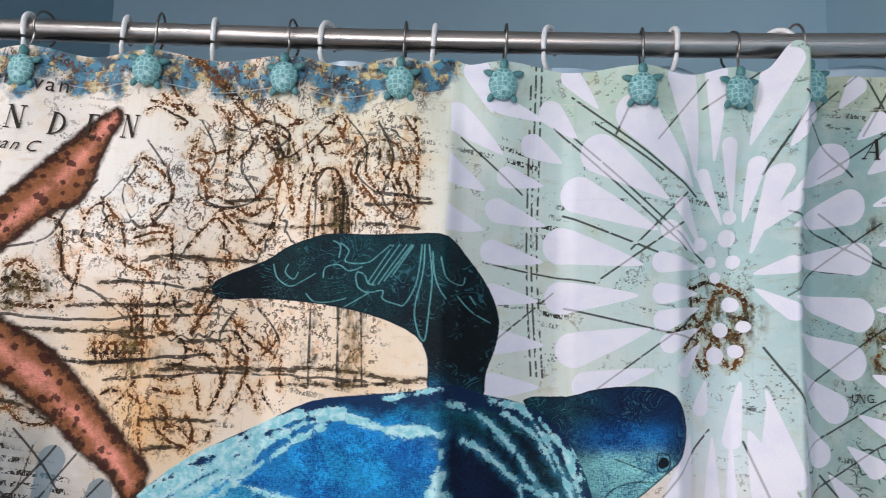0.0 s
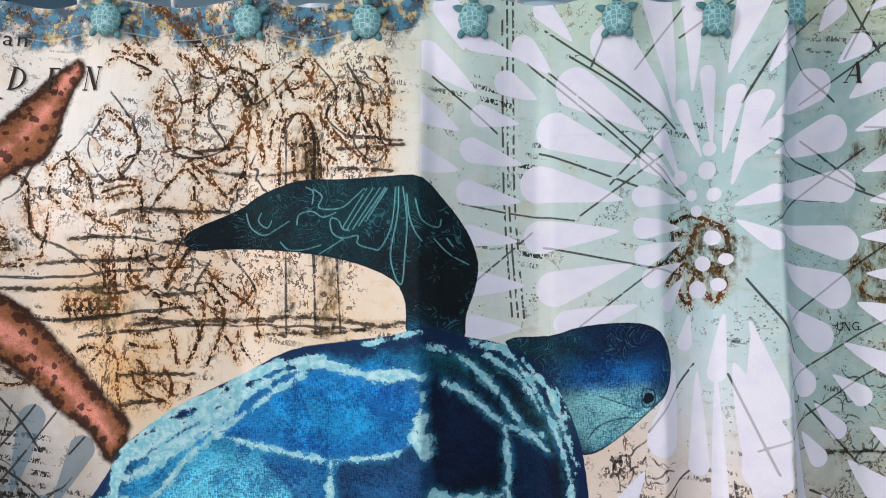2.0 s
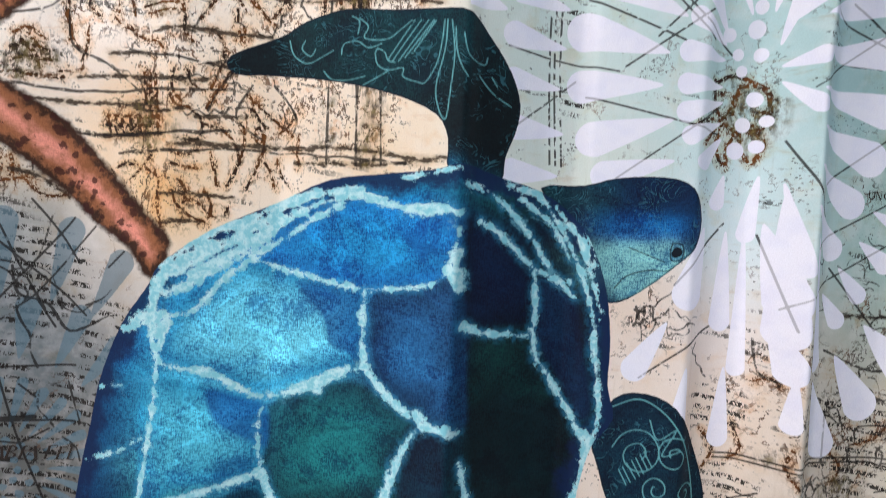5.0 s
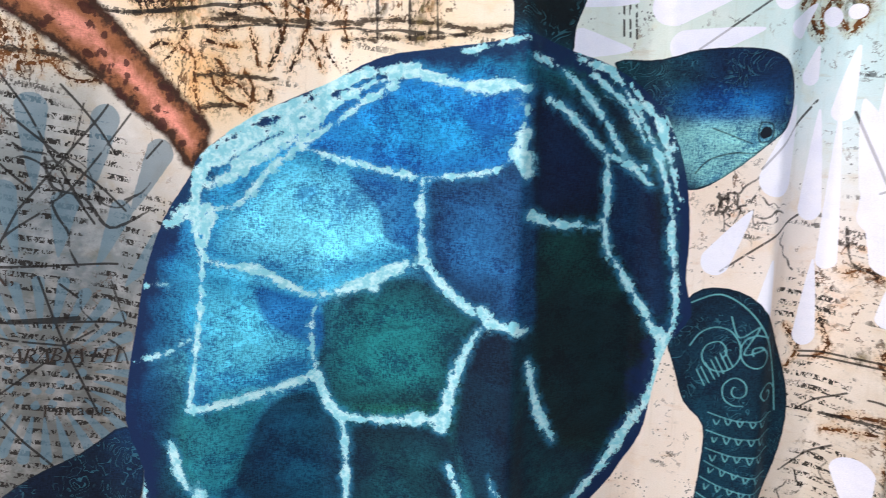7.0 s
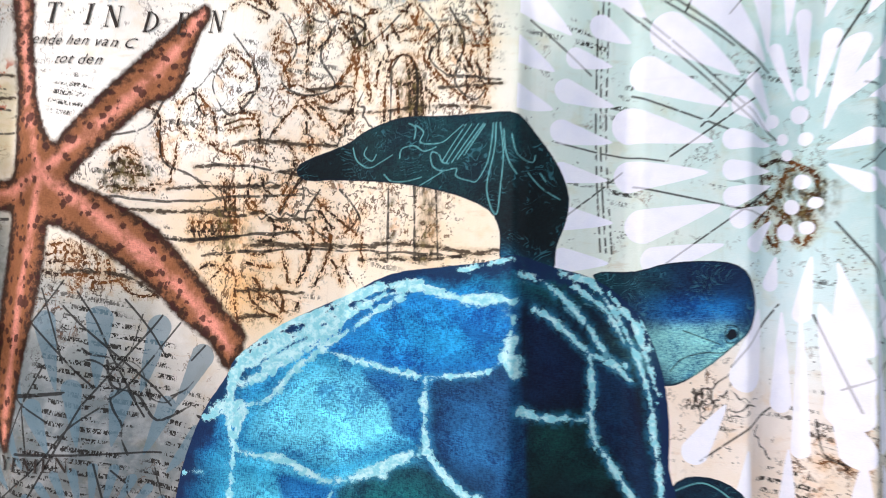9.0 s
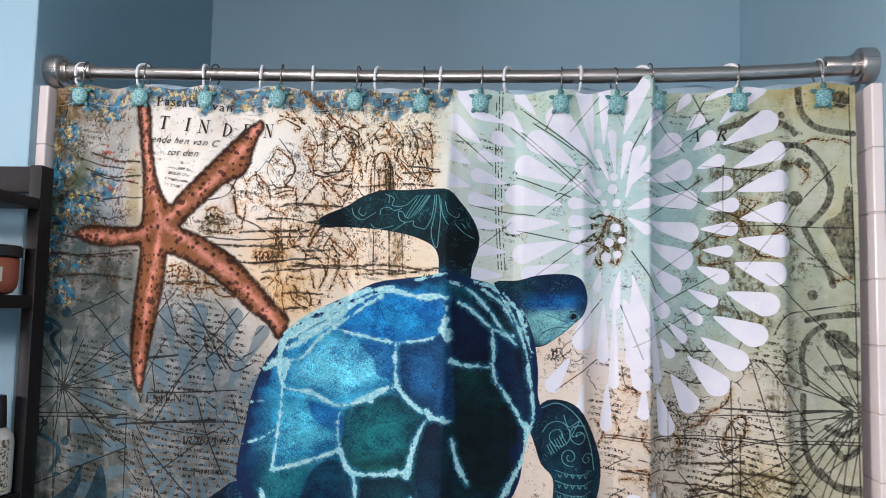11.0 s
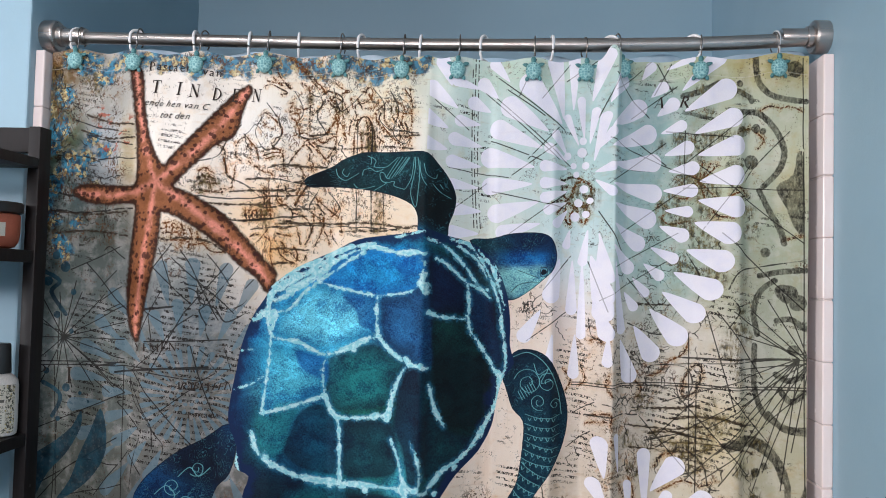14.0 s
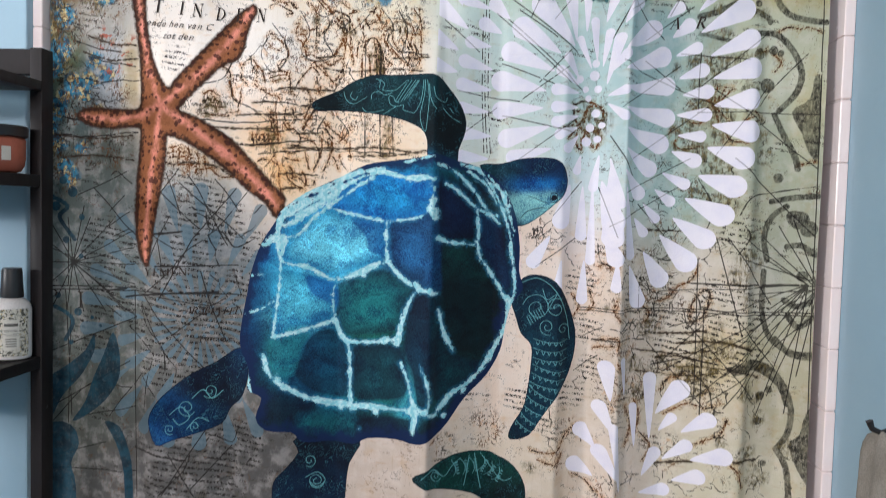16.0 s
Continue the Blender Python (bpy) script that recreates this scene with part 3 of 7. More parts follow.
def rounded(pts, closed, n=4):
    """Catmull-Rom curve through the points."""
    p = np.array(pts, float)
    k = len(p)
    out = []
    for i in range(k if closed else k - 1):
        if closed:
            a, b, c, d = (p[(i + j) % k] for j in (-1, 0, 1, 2))
        else:
            a, b, c, d = p[max(i - 1, 0)], p[i], p[i + 1], p[min(i + 2, k - 1)]
        for s in np.arange(n) / n:
            out.append(0.5 * (2 * b + (c - a) * s + (2 * a - 5 * b + 4 * c - d) * s * s + (3 * b - a - 3 * c + d) * s ** 3))
    if not closed:
        out.append(p[-1])
    return np.array(out)


def seg_dist(gx, gz, a, b):
    ab = b - a
    h = np.clip(((gx - a[0]) * ab[0] + (gz - a[1]) * ab[1]) / (ab @ ab + 1e-9), 0, 1)
    return np.hypot(gx - a[0] - h * ab[0], gz - a[1] - h * ab[1]), h


def poly(layer, pts):
    c = rounded(pts, True, 3)
    w = window_of(c[:, 0].min(), c[:, 0].max(), c[:, 1].min(), c[:, 1].max(), 20)
    gx, gz = PX[w], PZ[w]
    if not gx.size:
        return
    d, inside = np.full(gx.shape, 40.0), np.zeros(gx.shape, bool)
    for a, b in zip(c, np.roll(c, -1, 0)):
        d = np.minimum(d, seg_dist(gx, gz, a, b)[0])
        if a[1] != b[1]:
            cross = ((a[1] > gz) != (b[1] > gz)) & (gx < (b[0] - a[0]) * (gz - a[1]) / (b[1] - a[1]) + a[0])
            inside ^= cross
    LAYERS[layer][w] = np.minimum(LAYERS[layer][w], np.where(inside, -d, d))


def stroke(layer, width, pts):
    c = rounded(pts, False, 5 if len(pts) > 2 else 1)
    w = window_of(c[:, 0].min(), c[:, 0].max(), c[:, 1].min(), c[:, 1].max(), 30)
    gx, gz = PX[w], PZ[w]
    if not gx.size:
        return
    d = np.full(gx.shape, 40.0)
    for a, b in zip(c, c[1:]):
        d = np.minimum(d, seg_dist(gx, gz, a, b)[0])
    LAYERS[layer][w] = np.minimum(LAYERS[layer][w], d - width * (0.72 if layer == "vein" else 0.6 if layer == "curl" else 0.8))


def blots(layer, rows):
    for x, z, r in rows:
        w = window_of(x - r, x + r, z - r, z + r, 30)
        if PX[w].size:
            LAYERS[layer][w] = np.minimum(LAYERS[layer][w], np.hypot(PX[w] - x, PZ[w] - z) - r)


def drop_shape(layer, a, b, ra, rb):
    """A teardrop from the point a (radius ra) to b (radius rb)."""
    a, b = np.array(a, float), np.array(b, float)
    r = max(ra, rb)
    w = window_of(min(a[0], b[0]) - r, max(a[0], b[0]) + r, min(a[1], b[1]) - r, max(a[1], b[1]) + r, 6)
    gx, gz = PX[w], PZ[w]
    if gx.size:
        d, h = seg_dist(gx, gz, a, b)
        LAYERS[layer][w] = np.minimum(LAYERS[layer][w], d - (ra + (rb - ra) * h ** 0.8))


def petals(rows):
    """White teardrops: tip, middle of the round end, radius."""
    for x0, z0, x1, z1, r in rows:
        drop_shape("petal", (x0, z0), (x1, z1), 1.0, r)


def wash(layer, x, z, rx, rz, code):
    g = np.exp(-0.5 * (((PX - x) / rx * 1.35) ** 2 + ((PZ - z) / rz * 1.35) ** 2)).astype(np.float32) + np.float32(1e-7)
    tone = np.array(rgb(code), np.float32) ** (np.array((1.12, 1.06, 1.14), np.float32) if layer == "paint" else 1.06)
    WASH[layer][0] += g[..., None] * tone
    WASH[layer][1] += g


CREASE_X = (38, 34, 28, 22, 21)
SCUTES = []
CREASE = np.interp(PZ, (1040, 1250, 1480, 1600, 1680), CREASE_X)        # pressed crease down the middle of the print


def scute(pts, edge, core):
    """One plate of the shell: its colour along the rim and in the middle."""
    c = rounded(pts, True, 3)
    w = window_of(c[:, 0].min(), c[:, 0].max(), c[:, 1].min(), c[:, 1].max(), 12)
    LAYERS["cell"] = np.full(PX.shape, 40.0, np.float32)
    poly("cell", pts)
    d = -LAYERS.pop("cell")[w]
    SCUTES.append((w, np.clip((d + 3) / 6, 0, 1)[..., None], np.clip((d - 4) / 26, 0, 1)[..., None], np.array(rgb(edge)), np.array(rgb(core))))


rng_coast = random.Random(21)


def coast(points, step=5.5, sway=3.6, width=0.9):
    """A ragged engraved coastline along a rough course."""
    out = []
    for (ax, az), (bx, bz) in zip(points, points[1:]):
        n = max(1, int(math.hypot(bx - ax, bz - az) / step))
        for i in range(n):
            out.append((ax + (bx - ax) * i / n + rng_coast.uniform(-sway, sway), az + (bz - az) * i / n + rng_coast.uniform(-sway, sway)))
    stroke("engrave", width, out + [points[-1]])


poly("shell", [(-266,1473),(-223,1508),(-164,1538),(-110,1564),(-57,1572),(-9,1578),(19,1585),(57,1575),(98,1565),(133,1541),(155,1508),(170,1466),(177,1414),(177,1371),(185,1337),(164,1306),(154,1268),(145,1218),(120,1168),(78,1126),(49,1085),(25,1063),(-5,1052),(-44,1057),(-99,1051),(-127,1037),(-176,1040),(-221,1041),(-241,1061),(-287,1064),(-308,1086),(-297,1124),(-325,1138),(-323,1175),(-342,1222),(-337,1275),(-329,1318),(-321,1361),(-302,1414),(-275,1455)])
poly("skin", [(-341,1217),(-323,1181),(-334,1127),(-358,1101),(-374,1071),(-419,1054),(-460,1041),(-492,1031),(-510,1074),(-492,1109),(-466,1137),(-425,1169),(-385,1189)])
poly("skin", [(-231,1050),(-116,1050),(-134,999),(-140,954),(-142,910),(-152,854),(-253,862),(-272,916),(-272,965),(-250,992),(-228,1022)])
poly("skin", [(-11,988),(22,1007),(60,1022),(102,1022),(146,1015),(179,995),(200,958),(198,913),(172,857),(134,853),(136,903),(110,931),(62,954),(13,970)])
poly("skin", [(164,1317),(184,1358),(216,1365),(249,1351),(272,1313),(288,1264),(289,1220),(277,1171),(256,1133),(230,1095),(204,1056),(169,1047),(169,1069),(192,1110),(199,1143),(204,1187),(204,1229),(184,1252),(173,1284)])
poly("skin", [(-212,1677),(-167,1700),(-141,1716),(-103,1728),(-60,1727),(-13,1728),(18,1726),(38,1707),(59,1679),(70,1649),(67,1622),(58,1596),(55,1572),(37,1570),(5,1576),(2,1607),(-10,1629),(-48,1646),(-101,1657),(-166,1662),(-206,1660)])
poly("skin", [(96,1569),(140,1574),(172,1583),(214,1587),(241,1584),(256,1572),(264,1545),(258,1518),(239,1498),(213,1476),(181,1457),(159,1467),(131,1531)])
stroke("vein", 7.0, [(-271,1417),(-265,1459),(-243,1481),(-204,1497),(-175,1519),(-139,1545),(-85,1553),(-36,1541),(2,1542),(17,1539)])
stroke("vein", 4.0, [(-299,1411),(-272,1423),(-263,1464)])
stroke("vein", 5.0, [(-263,1473),(-225,1505),(-185,1521),(-145,1552)])
stroke("vein", 4.0, [(-37,1569),(-5,1577),(19,1582)])
stroke("vein", 3.6, [(-199,1489),(-169,1480),(-120,1468),(-77,1461),(-23,1466),(7,1481),(18,1524)])
stroke("vein", 7.0, [(11,1488),(19,1471)])
stroke("vein", 5.0, [(-71,1461),(-72,1423),(-68,1384)])
stroke("vein", 5.0, [(-270,1423),(-261,1382),(-219,1372),(-189,1357),(-165,1347),(-128,1361),(-96,1375),(-66,1385)])
stroke("vein", 5.0, [(-68,1384),(-41,1359),(-13,1339),(14,1334),(26,1330)])
stroke("vein", 4.0, [(-263,1382),(-267,1320),(-277,1243)])
stroke("vein", 2.5, [(-332,1280),(-299,1292),(-275,1307)])
stroke("vein", 2.5, [(-319,1353),(-291,1358),(-267,1366)])
stroke("vein", 5.0, [(-279,1240),(-234,1250),(-196,1262),(-165,1272)])
stroke("vein", 2.6, [(-166,1345),(-171,1315),(-167,1272)])
stroke("vein", 5.5, [(-167,1272),(-153,1241),(-137,1232),(-91,1234),(-47,1243)])
stroke("vein", 6.0, [(-45,1235),(-38,1271),(-26,1308),(-12,1334)])
stroke("vein", 5.0, [(-141,1232),(-136,1185),(-136,1144),(-132,1105)])
stroke("vein", 3.0, [(-37,1200),(-23,1167),(-16,1138),(-8,1117)])
stroke("vein", 6.0, [(-295,1206),(-280,1166),(-250,1147),(-212,1124),(-158,1109),(-108,1110),(-54,1112),(0,1114),(25,1104)])
stroke("vein", 5.0, [(-278,1165),(-246,1142),(-197,1123),(-134,1112),(-56,1114),(15,1110)])
stroke("vein", 4.0, [(-7,1107),(-11,1070)])
stroke("vein", 4.0, [(24,1567),(51,1557),(87,1522),(109,1490),(138,1459)])
stroke("vein", 4.0, [(60,1570),(97,1559),(124,1523),(144,1481),(158,1433),(163,1390),(170,1348),(165,1318)])
stroke("vein", 3.0, [(132,1534),(148,1497),(164,1449)])
stroke("vein", 3.0, [(135,1555),(149,1524),(156,1497)])
stroke("vein", 4.0, [(95,1485),(98,1447),(97,1419),(103,1391)])
stroke("vein", 4.0, [(27,1432),(50,1423),(96,1419)])
stroke("vein", 4.0, [(101,1397),(123,1366),(143,1334),(159,1305)])
stroke("vein", 7.0, [(161,1316),(155,1268),(129,1214),(92,1162),(57,1141),(25,1104)])
stroke("vein", 3.4, [(29,1300),(39,1260),(57,1220)])
stroke("vein", 2.0, [(-1,1200),(17,1151),(16,1112)])
stroke("vein", 3.0, [(-335,1190),(-317,1128),(-322,1096)])
stroke("curl", 1.1, [(-466,1089),(-445,1105),(-429,1086),(-447,1071),(-459,1082)])
stroke("curl", 1.1, [(-425,1121),(-406,1137),(-391,1120),(-372,1135)])
stroke("curl", 1.1, [(-434,1063),(-415,1084),(-396,1077)])
stroke("curl", 1.1, [(-215,972),(-194,981),(-180,964),(-195,952),(-207,963)])
stroke("curl", 1.1, [(7,989),(27,1002),(46,984),(61,1001),(76,1012)])
stroke("curl", 1.1, [(102,1016),(109,975),(115,947)])
stroke("curl", 1.1, [(92,1014),(87,978),(83,957)])
stroke("curl", 1.1, [(113,1016),(136,986),(158,967),(174,973)])
stroke("curl", 0.8, [(-97,1721),(-89,1716),(-90,1704)])
stroke("curl", 0.8, [(-89,1719),(-80,1711),(-83,1700),(-61,1699),(-48,1708),(-38,1717)])
stroke("curl", 0.8, [(-105,1684),(-103,1694),(-90,1697),(-79,1691),(-66,1695)])
stroke("curl", 0.8, [(-72,1686),(-70,1690),(-63,1687),(-59,1679),(-52,1677)])
stroke("curl", 0.8, [(-72,1685),(-69,1675),(-59,1670),(-44,1672),(-44,1664),(-30,1659),(-22,1659),(-12,1677),(-8,1700),(-7,1717)])
stroke("curl", 0.8, [(-59,1680),(-35,1717)])
stroke("curl", 0.8, [(-55,1678),(-29,1717)])
stroke("curl", 0.8, [(-49,1678),(-22,1717)])
stroke("curl", 0.8, [(-43,1681),(-17,1717)])
stroke("curl", 0.8, [(-36,1685),(-15,1716)])
stroke("curl", 0.8, [(-4,1717),(-5,1690),(-12,1654),(-7,1631),(-1,1626),(2,1654),(4,1685),(0,1717)])
stroke("curl", 0.8, [(4,1710),(6,1690),(11,1675),(18,1665)])
stroke("curl", 0.8, [(12,1705),(18,1685),(32,1680),(35,1688)])
stroke("curl", 0.8, [(28,1669),(42,1655),(61,1645)])
stroke("curl", 0.8, [(40,1670),(46,1662)])
stroke("curl", 0.8, [(-122,1668),(-113,1660),(-97,1660),(-81,1664)])
stroke("curl", 0.8, [(-83,1655),(-59,1669)])
stroke("curl", 0.8, [(-158,1697),(-153,1683),(-139,1675),(-125,1681),(-113,1688)])
stroke("curl", 0.8, [(-142,1697),(-145,1689),(-136,1682),(-131,1689)])
stroke("vein", 9.0, [(-234,1464),(-205,1484),(-178,1504),(-156,1524)])
stroke("vein", 6.0, [(-268,1460),(-239,1475),(-215,1492),(-186,1501)])
stroke("vein", 5.0, [(-156,1521),(-123,1539),(-102,1546)])
stroke("vein", 7.0, [(9,1485),(21,1469)])
stroke("vein", 8.0, [(-148,1352),(-115,1366),(-83,1382)])
stroke("vein", 7.0, [(-291,1419),(-256,1427),(-262,1395)])
stroke("vein", 5.0, [(38,1532),(65,1514),(91,1490),(125,1474)])
stroke("vein", 5.0, [(142,1486),(156,1446),(161,1406),(168,1359)])
stroke("vein", 4.0, [(78,1556),(113,1530),(132,1497)])
stroke("vein", 4.0, [(114,1550),(140,1520),(149,1504)])
wash("paint", -100, 1511, 78, 33, "#1a78c8")
wash("paint", -35, 1523, 42, 31, "#1660b4")
wash("paint", -157, 1420, 63, 47, "#62b8ea")
wash("paint", -181, 1393, 42, 31, "#86d2f2")
wash("paint", -242, 1439, 42, 42, "#3f9ad6")
wash("paint", -108, 1437, 31, 42, "#2a7fbc")
wash("paint", -218, 1325, 47, 42, "#5fb0da")
wash("paint", -184, 1331, 21, 42, "#2d7ab8")
wash("paint", -245, 1279, 42, 21, "#6cb6cc")
wash("paint", -104, 1302, 44, 54, "#16484a")
wash("paint", -92, 1256, 42, 21, "#2c7670")
wash("paint", -21, 1400, 42, 52, "#1c3566")
wash("paint", 10, 1452, 21, 63, "#2a2f5c")
wash("paint", -43, 1429, 21, 42, "#23528c")
wash("paint", -5, 1269, 31, 63, "#123450")
wash("paint", -199, 1185, 57, 52, "#145084")
wash("paint", -262, 1208, 26, 42, "#3f96a0")
wash("paint", -165, 1173, 23, 63, "#2a86ac")
wash("paint", -78, 1190, 50, 47, "#123a50")
wash("paint", -87, 1133, 63, 19, "#2a7684")
wash("paint", -22, 1137, 15, 42, "#5ab0cc")
wash("paint", -318, 1338, 23, 94, "#124a86")
wash("paint", -305, 1421, 23, 31, "#155aa0")
wash("paint", -225, 1518, 63, 19, "#1c4a94")
wash("paint", -123, 1565, 73, 15, "#1a66a6")
wash("paint", -37, 1564, 52, 19, "#2280ac")
wash("paint", 58, 1494, 40, 63, "#0c2044")
wash("paint", 121, 1443, 27, 52, "#0e2c4c")
wash("paint", 70, 1390, 36, 33, "#0e3e42")
wash("paint", 104, 1293, 52, 84, "#0a1a28")
wash("paint", 64, 1245, 31, 63, "#103c44")
wash("paint", 46, 1185, 31, 42, "#0e2a40")
wash("paint", 66, 1558, 42, 17, "#1c5c66")
wash("paint", 119, 1517, 27, 42, "#101c3c")
wash("paint", 165, 1391, 10, 84, "#123a5c")
wash("paint", 128, 1177, 31, 42, "#103444")
wash("paint", -249, 1116, 63, 21, "#0a1226")
wash("paint", -305, 1174, 31, 42, "#0a1228")
wash("paint", 204, 1565, 57, 16, "#0e2e5c")
wash("paint", 253, 1532, 10, 25, "#123a6c")
wash("paint", 204, 1537, 50, 13, "#1c74bc")
wash("paint", 192, 1496, 47, 16, "#a4e2e6")
wash("paint", 227, 1503, 27, 14, "#a8e4e6")
wash("paint", 200, 1481, 31, 10, "#9fdce0")
wash("paint", 150, 1561, 25, 19, "#1c4c5e")
wash("paint", -106, 1690, 73, 26, "#0c2c38")
wash("paint", -181, 1678, 42, 21, "#060f1c")
wash("paint", -19, 1699, 63, 31, "#0e3a48")
wash("paint", 33, 1650, 47, 52, "#081c28")
wash("paint", 49, 1609, 37, 26, "#07121e")
wash("paint", 231, 1328, 63, 42, "#0e2c4a")
wash("paint", 244, 1223, 63, 94, "#13405c")
wash("paint", 269, 1286, 21, 84, "#0a2038")
wash("paint", -445, 1084, 47, 31, "#123e6c")
wash("paint", -377, 1136, 42, 52, "#081530")
wash("paint", -486, 1051, 23, 21, "#1e4c84")
wash("paint", -206, 966, 52, 42, "#0c2240")
wash("paint", -206, 1021, 63, 31, "#080f24")
wash("paint", 92, 988, 73, 31, "#12504f")
wash("paint", 148, 944, 42, 42, "#0e2c34")
wash("paint", 2, 988, 31, 21, "#0c2230")
wash("paint", -111, 1067, 115, 21, "#0c1e34")
wash("paint", -277, 1083, 42, 26, "#0c1c34")
wash("paint", -156, 1078, 52, 17, "#154a5c")
wash("paint", -255, 1079, 42, 21, "#0c2c44")
poly("star", [(-560,1880),(-543,1880),(-534,1822),(-517,1755),(-478,1692),(-458,1710),(-422,1752),(-374,1816),(-350,1840),(-330,1851),(-325,1841),(-337,1814),(-350,1758),(-383,1738),(-417,1700),(-453,1661),(-452,1651),(-414,1634),(-365,1603),(-321,1559),(-282,1518),(-260,1496),(-274,1464),(-295,1490),(-331,1515),(-373,1553),(-422,1589),(-462,1607),(-478,1604),(-480,1562),(-490,1500),(-503,1437),(-512,1384),(-518,1367),(-537,1393),(-545,1456),(-542,1530),(-537,1584),(-537,1624),(-589,1623),(-638,1628),(-667,1645),(-640,1657),(-577,1653),(-540,1657),(-534,1691),(-537,1734),(-546,1800)])
stroke("ridge", 1.0, [(-552,1872),(-523,1744),(-488,1662)])
stroke("ridge", 1.0, [(-488,1662),(-419,1722),(-367,1792),(-334,1843)])
stroke("ridge", 1.0, [(-488,1662),(-413,1611),(-343,1551),(-275,1485)])
stroke("ridge", 1.0, [(-488,1662),(-505,1562),(-519,1457),(-522,1373)])
stroke("ridge", 1.0, [(-488,1662),(-576,1638),(-657,1644)])
poly("weed", [(-636,1227),(-633,1202),(-645,1174),(-667,1141),(-702,1105),(-726,1058),(-749,1035),(-748,1125),(-723,1145),(-692,1165),(-655,1195)])
poly("weed", [(-591,1235),(-573,1197),(-574,1149),(-605,1105),(-647,1071),(-682,1055),(-654,1094),(-636,1142),(-615,1187)])
poly("weed", [(-608,1061),(-570,1058),(-555,1020),(-547,965),(-545,843),(-558,845),(-561,966),(-578,1024)])
poly("weed", [(-738,1029),(-686,1047),(-666,1012),(-684,971),(-672,928),(-677,826),(-739,820)])
stroke("weed", 5.0, [(-730,1494),(-691,1473),(-707,1451),(-676,1409)])
stroke("weed", 5.0, [(-716,1278),(-681,1253),(-697,1214)])
blots("weed", [(-700,1522,8),(-680,1500,10),(-714,1472,9),(-661,1452,6),(-694,1408,7),(-663,1377,5),(-711,1300,6),(-670,1269,8),(-640,1260,4),(-621,1245,3),(-685,1209,5)])
stroke("scroll", 6.6, [(617,1925),(623,1873),(651,1844),(708,1835)])
stroke("scroll", 6.6, [(594,1815),(625,1813),(658,1783),(673,1745),(665,1709),(638,1679)])
stroke("scroll", 6.6, [(631,1672),(648,1636),(668,1599),(674,1574)])
poly("scroll", [(661,1678),(688,1700),(694,1739),(705,1729),(706,1595),(689,1607),(677,1641)])
stroke("scroll", 6.6, [(489,1846),(523,1854),(550,1868)])
stroke("scroll", 6.6, [(587,1854),(607,1844),(612,1836)])
stroke("scroll", 4.0, [(493,1816),(531,1807),(556,1799)])
stroke("scroll", 6.6, [(632,1514),(671,1522),(709,1525)])
stroke("scroll", 6.6, [(659,1506),(633,1485),(621,1448),(628,1407)])
stroke("scroll", 6.6, [(663,1432),(686,1435),(710,1419)])
stroke("scroll", 6.6, [(662,1334),(683,1323),(706,1333)])
stroke("scroll", 6.6, [(623,1386),(623,1315),(640,1264),(680,1237),(714,1236)])
stroke("scroll", 6.6, [(670,1306),(688,1285),(710,1304)])
blots("scroll", [(596,1779,10),(615,1724,13),(622,1786,8),(635,1781,6),(681,1481,17),(697,1466,15),(672,1486,13),(691,1379,10),(615,1719,9),(689,1895,15),(668,1904,10),(590,1868,6),(642,1557,9)])
stroke("scroll", 6.6, [(716,1230),(679,1234),(649,1262)])
stroke("scroll", 6.6, [(569,1202),(608,1217),(647,1203),(673,1168),(684,1127),(679,1084),(662,1055)])
stroke("scroll", 6.6, [(662,1055),(680,1020),(687,947)])
poly("scroll", [(682,1063),(699,1087),(707,1124),(720,1131),(725,996),(707,1004)])
blots("scroll", [(628,1155,8),(643,1166,7),(625,1107,8),(640,1027,6)])
blots("stain", [(593,1407,23),(573,1375,17),(594,1326,15),(595,1448,10),(525,1756,27),(515,1688,27),(538,1666,27),(481,1646,25),(501,1603,25),(539,1571,25),(503,1517,23),(549,1508,25),(571,1769,17),(581,1717,13),(611,1630,15),(616,1593,17),(485,1767,17),(530,1204,27),(559,1240,21),(498,1184,25),(526,1162,21),(621,1151,15),(631,1202,15),(311,1654,27),(305,1675,17),(317,1626,17)])
blots("stain", [(598,1157,17),(606,1049,19),(631,994,17),(625,1113,13)])
stroke("line", 1.0, [(296,1303),(715,1312)])
stroke("line", 1.0, [(296,1298),(715,1307)])
stroke("dash", 1.1, [(97,1911),(97,1721),(104,1592)])
stroke("dash", 1.1, [(102,1912),(102,1721),(110,1592)])
stroke("dash", 1.1, [(108,1912),(108,1722),(116,1592)])
stroke("line", 1.0, [(703,1916),(711,1128)])
stroke("line", 1.0, [(526,1308),(525,1108)])
stroke("line", 1.0, [(498,1782),(502,1683)])
stroke("line", 1.0, [(140,1880),(273,1784)])
stroke("line", 1.0, [(262,1787),(204,1726)])
stroke("line", 1.0, [(174,1695),(258,1756)])
stroke("line", 1.0, [(137,1663),(278,1636)])
stroke("line", 1.0, [(441,1905),(470,1853)])
stroke("line", 1.0, [(467,1905),(438,1848)])
stroke("line", 1.0, [(565,1592),(709,1451)])
stroke("line", 1.0, [(558,1446),(639,1325)])
stroke("line", 1.0, [(215,1910),(185,1842)])
stroke("line", 1.0, [(164,1853),(234,1807)])
stroke("line", 1.0, [(274,1871),(331,1909)])
stroke("line", 1.0, [(372,1880),(335,1805)])
stroke("line", 1.0, [(400,1770),(468,1721)])
stroke("line", 1.0, [(397,1504),(454,1441)])
stroke("line", 1.0, [(238,1478),(291,1544)])
stroke("line", 1.0, [(323,1534),(357,1440)])
stroke("line", 1.0, [(340,1630),(383,1556)])
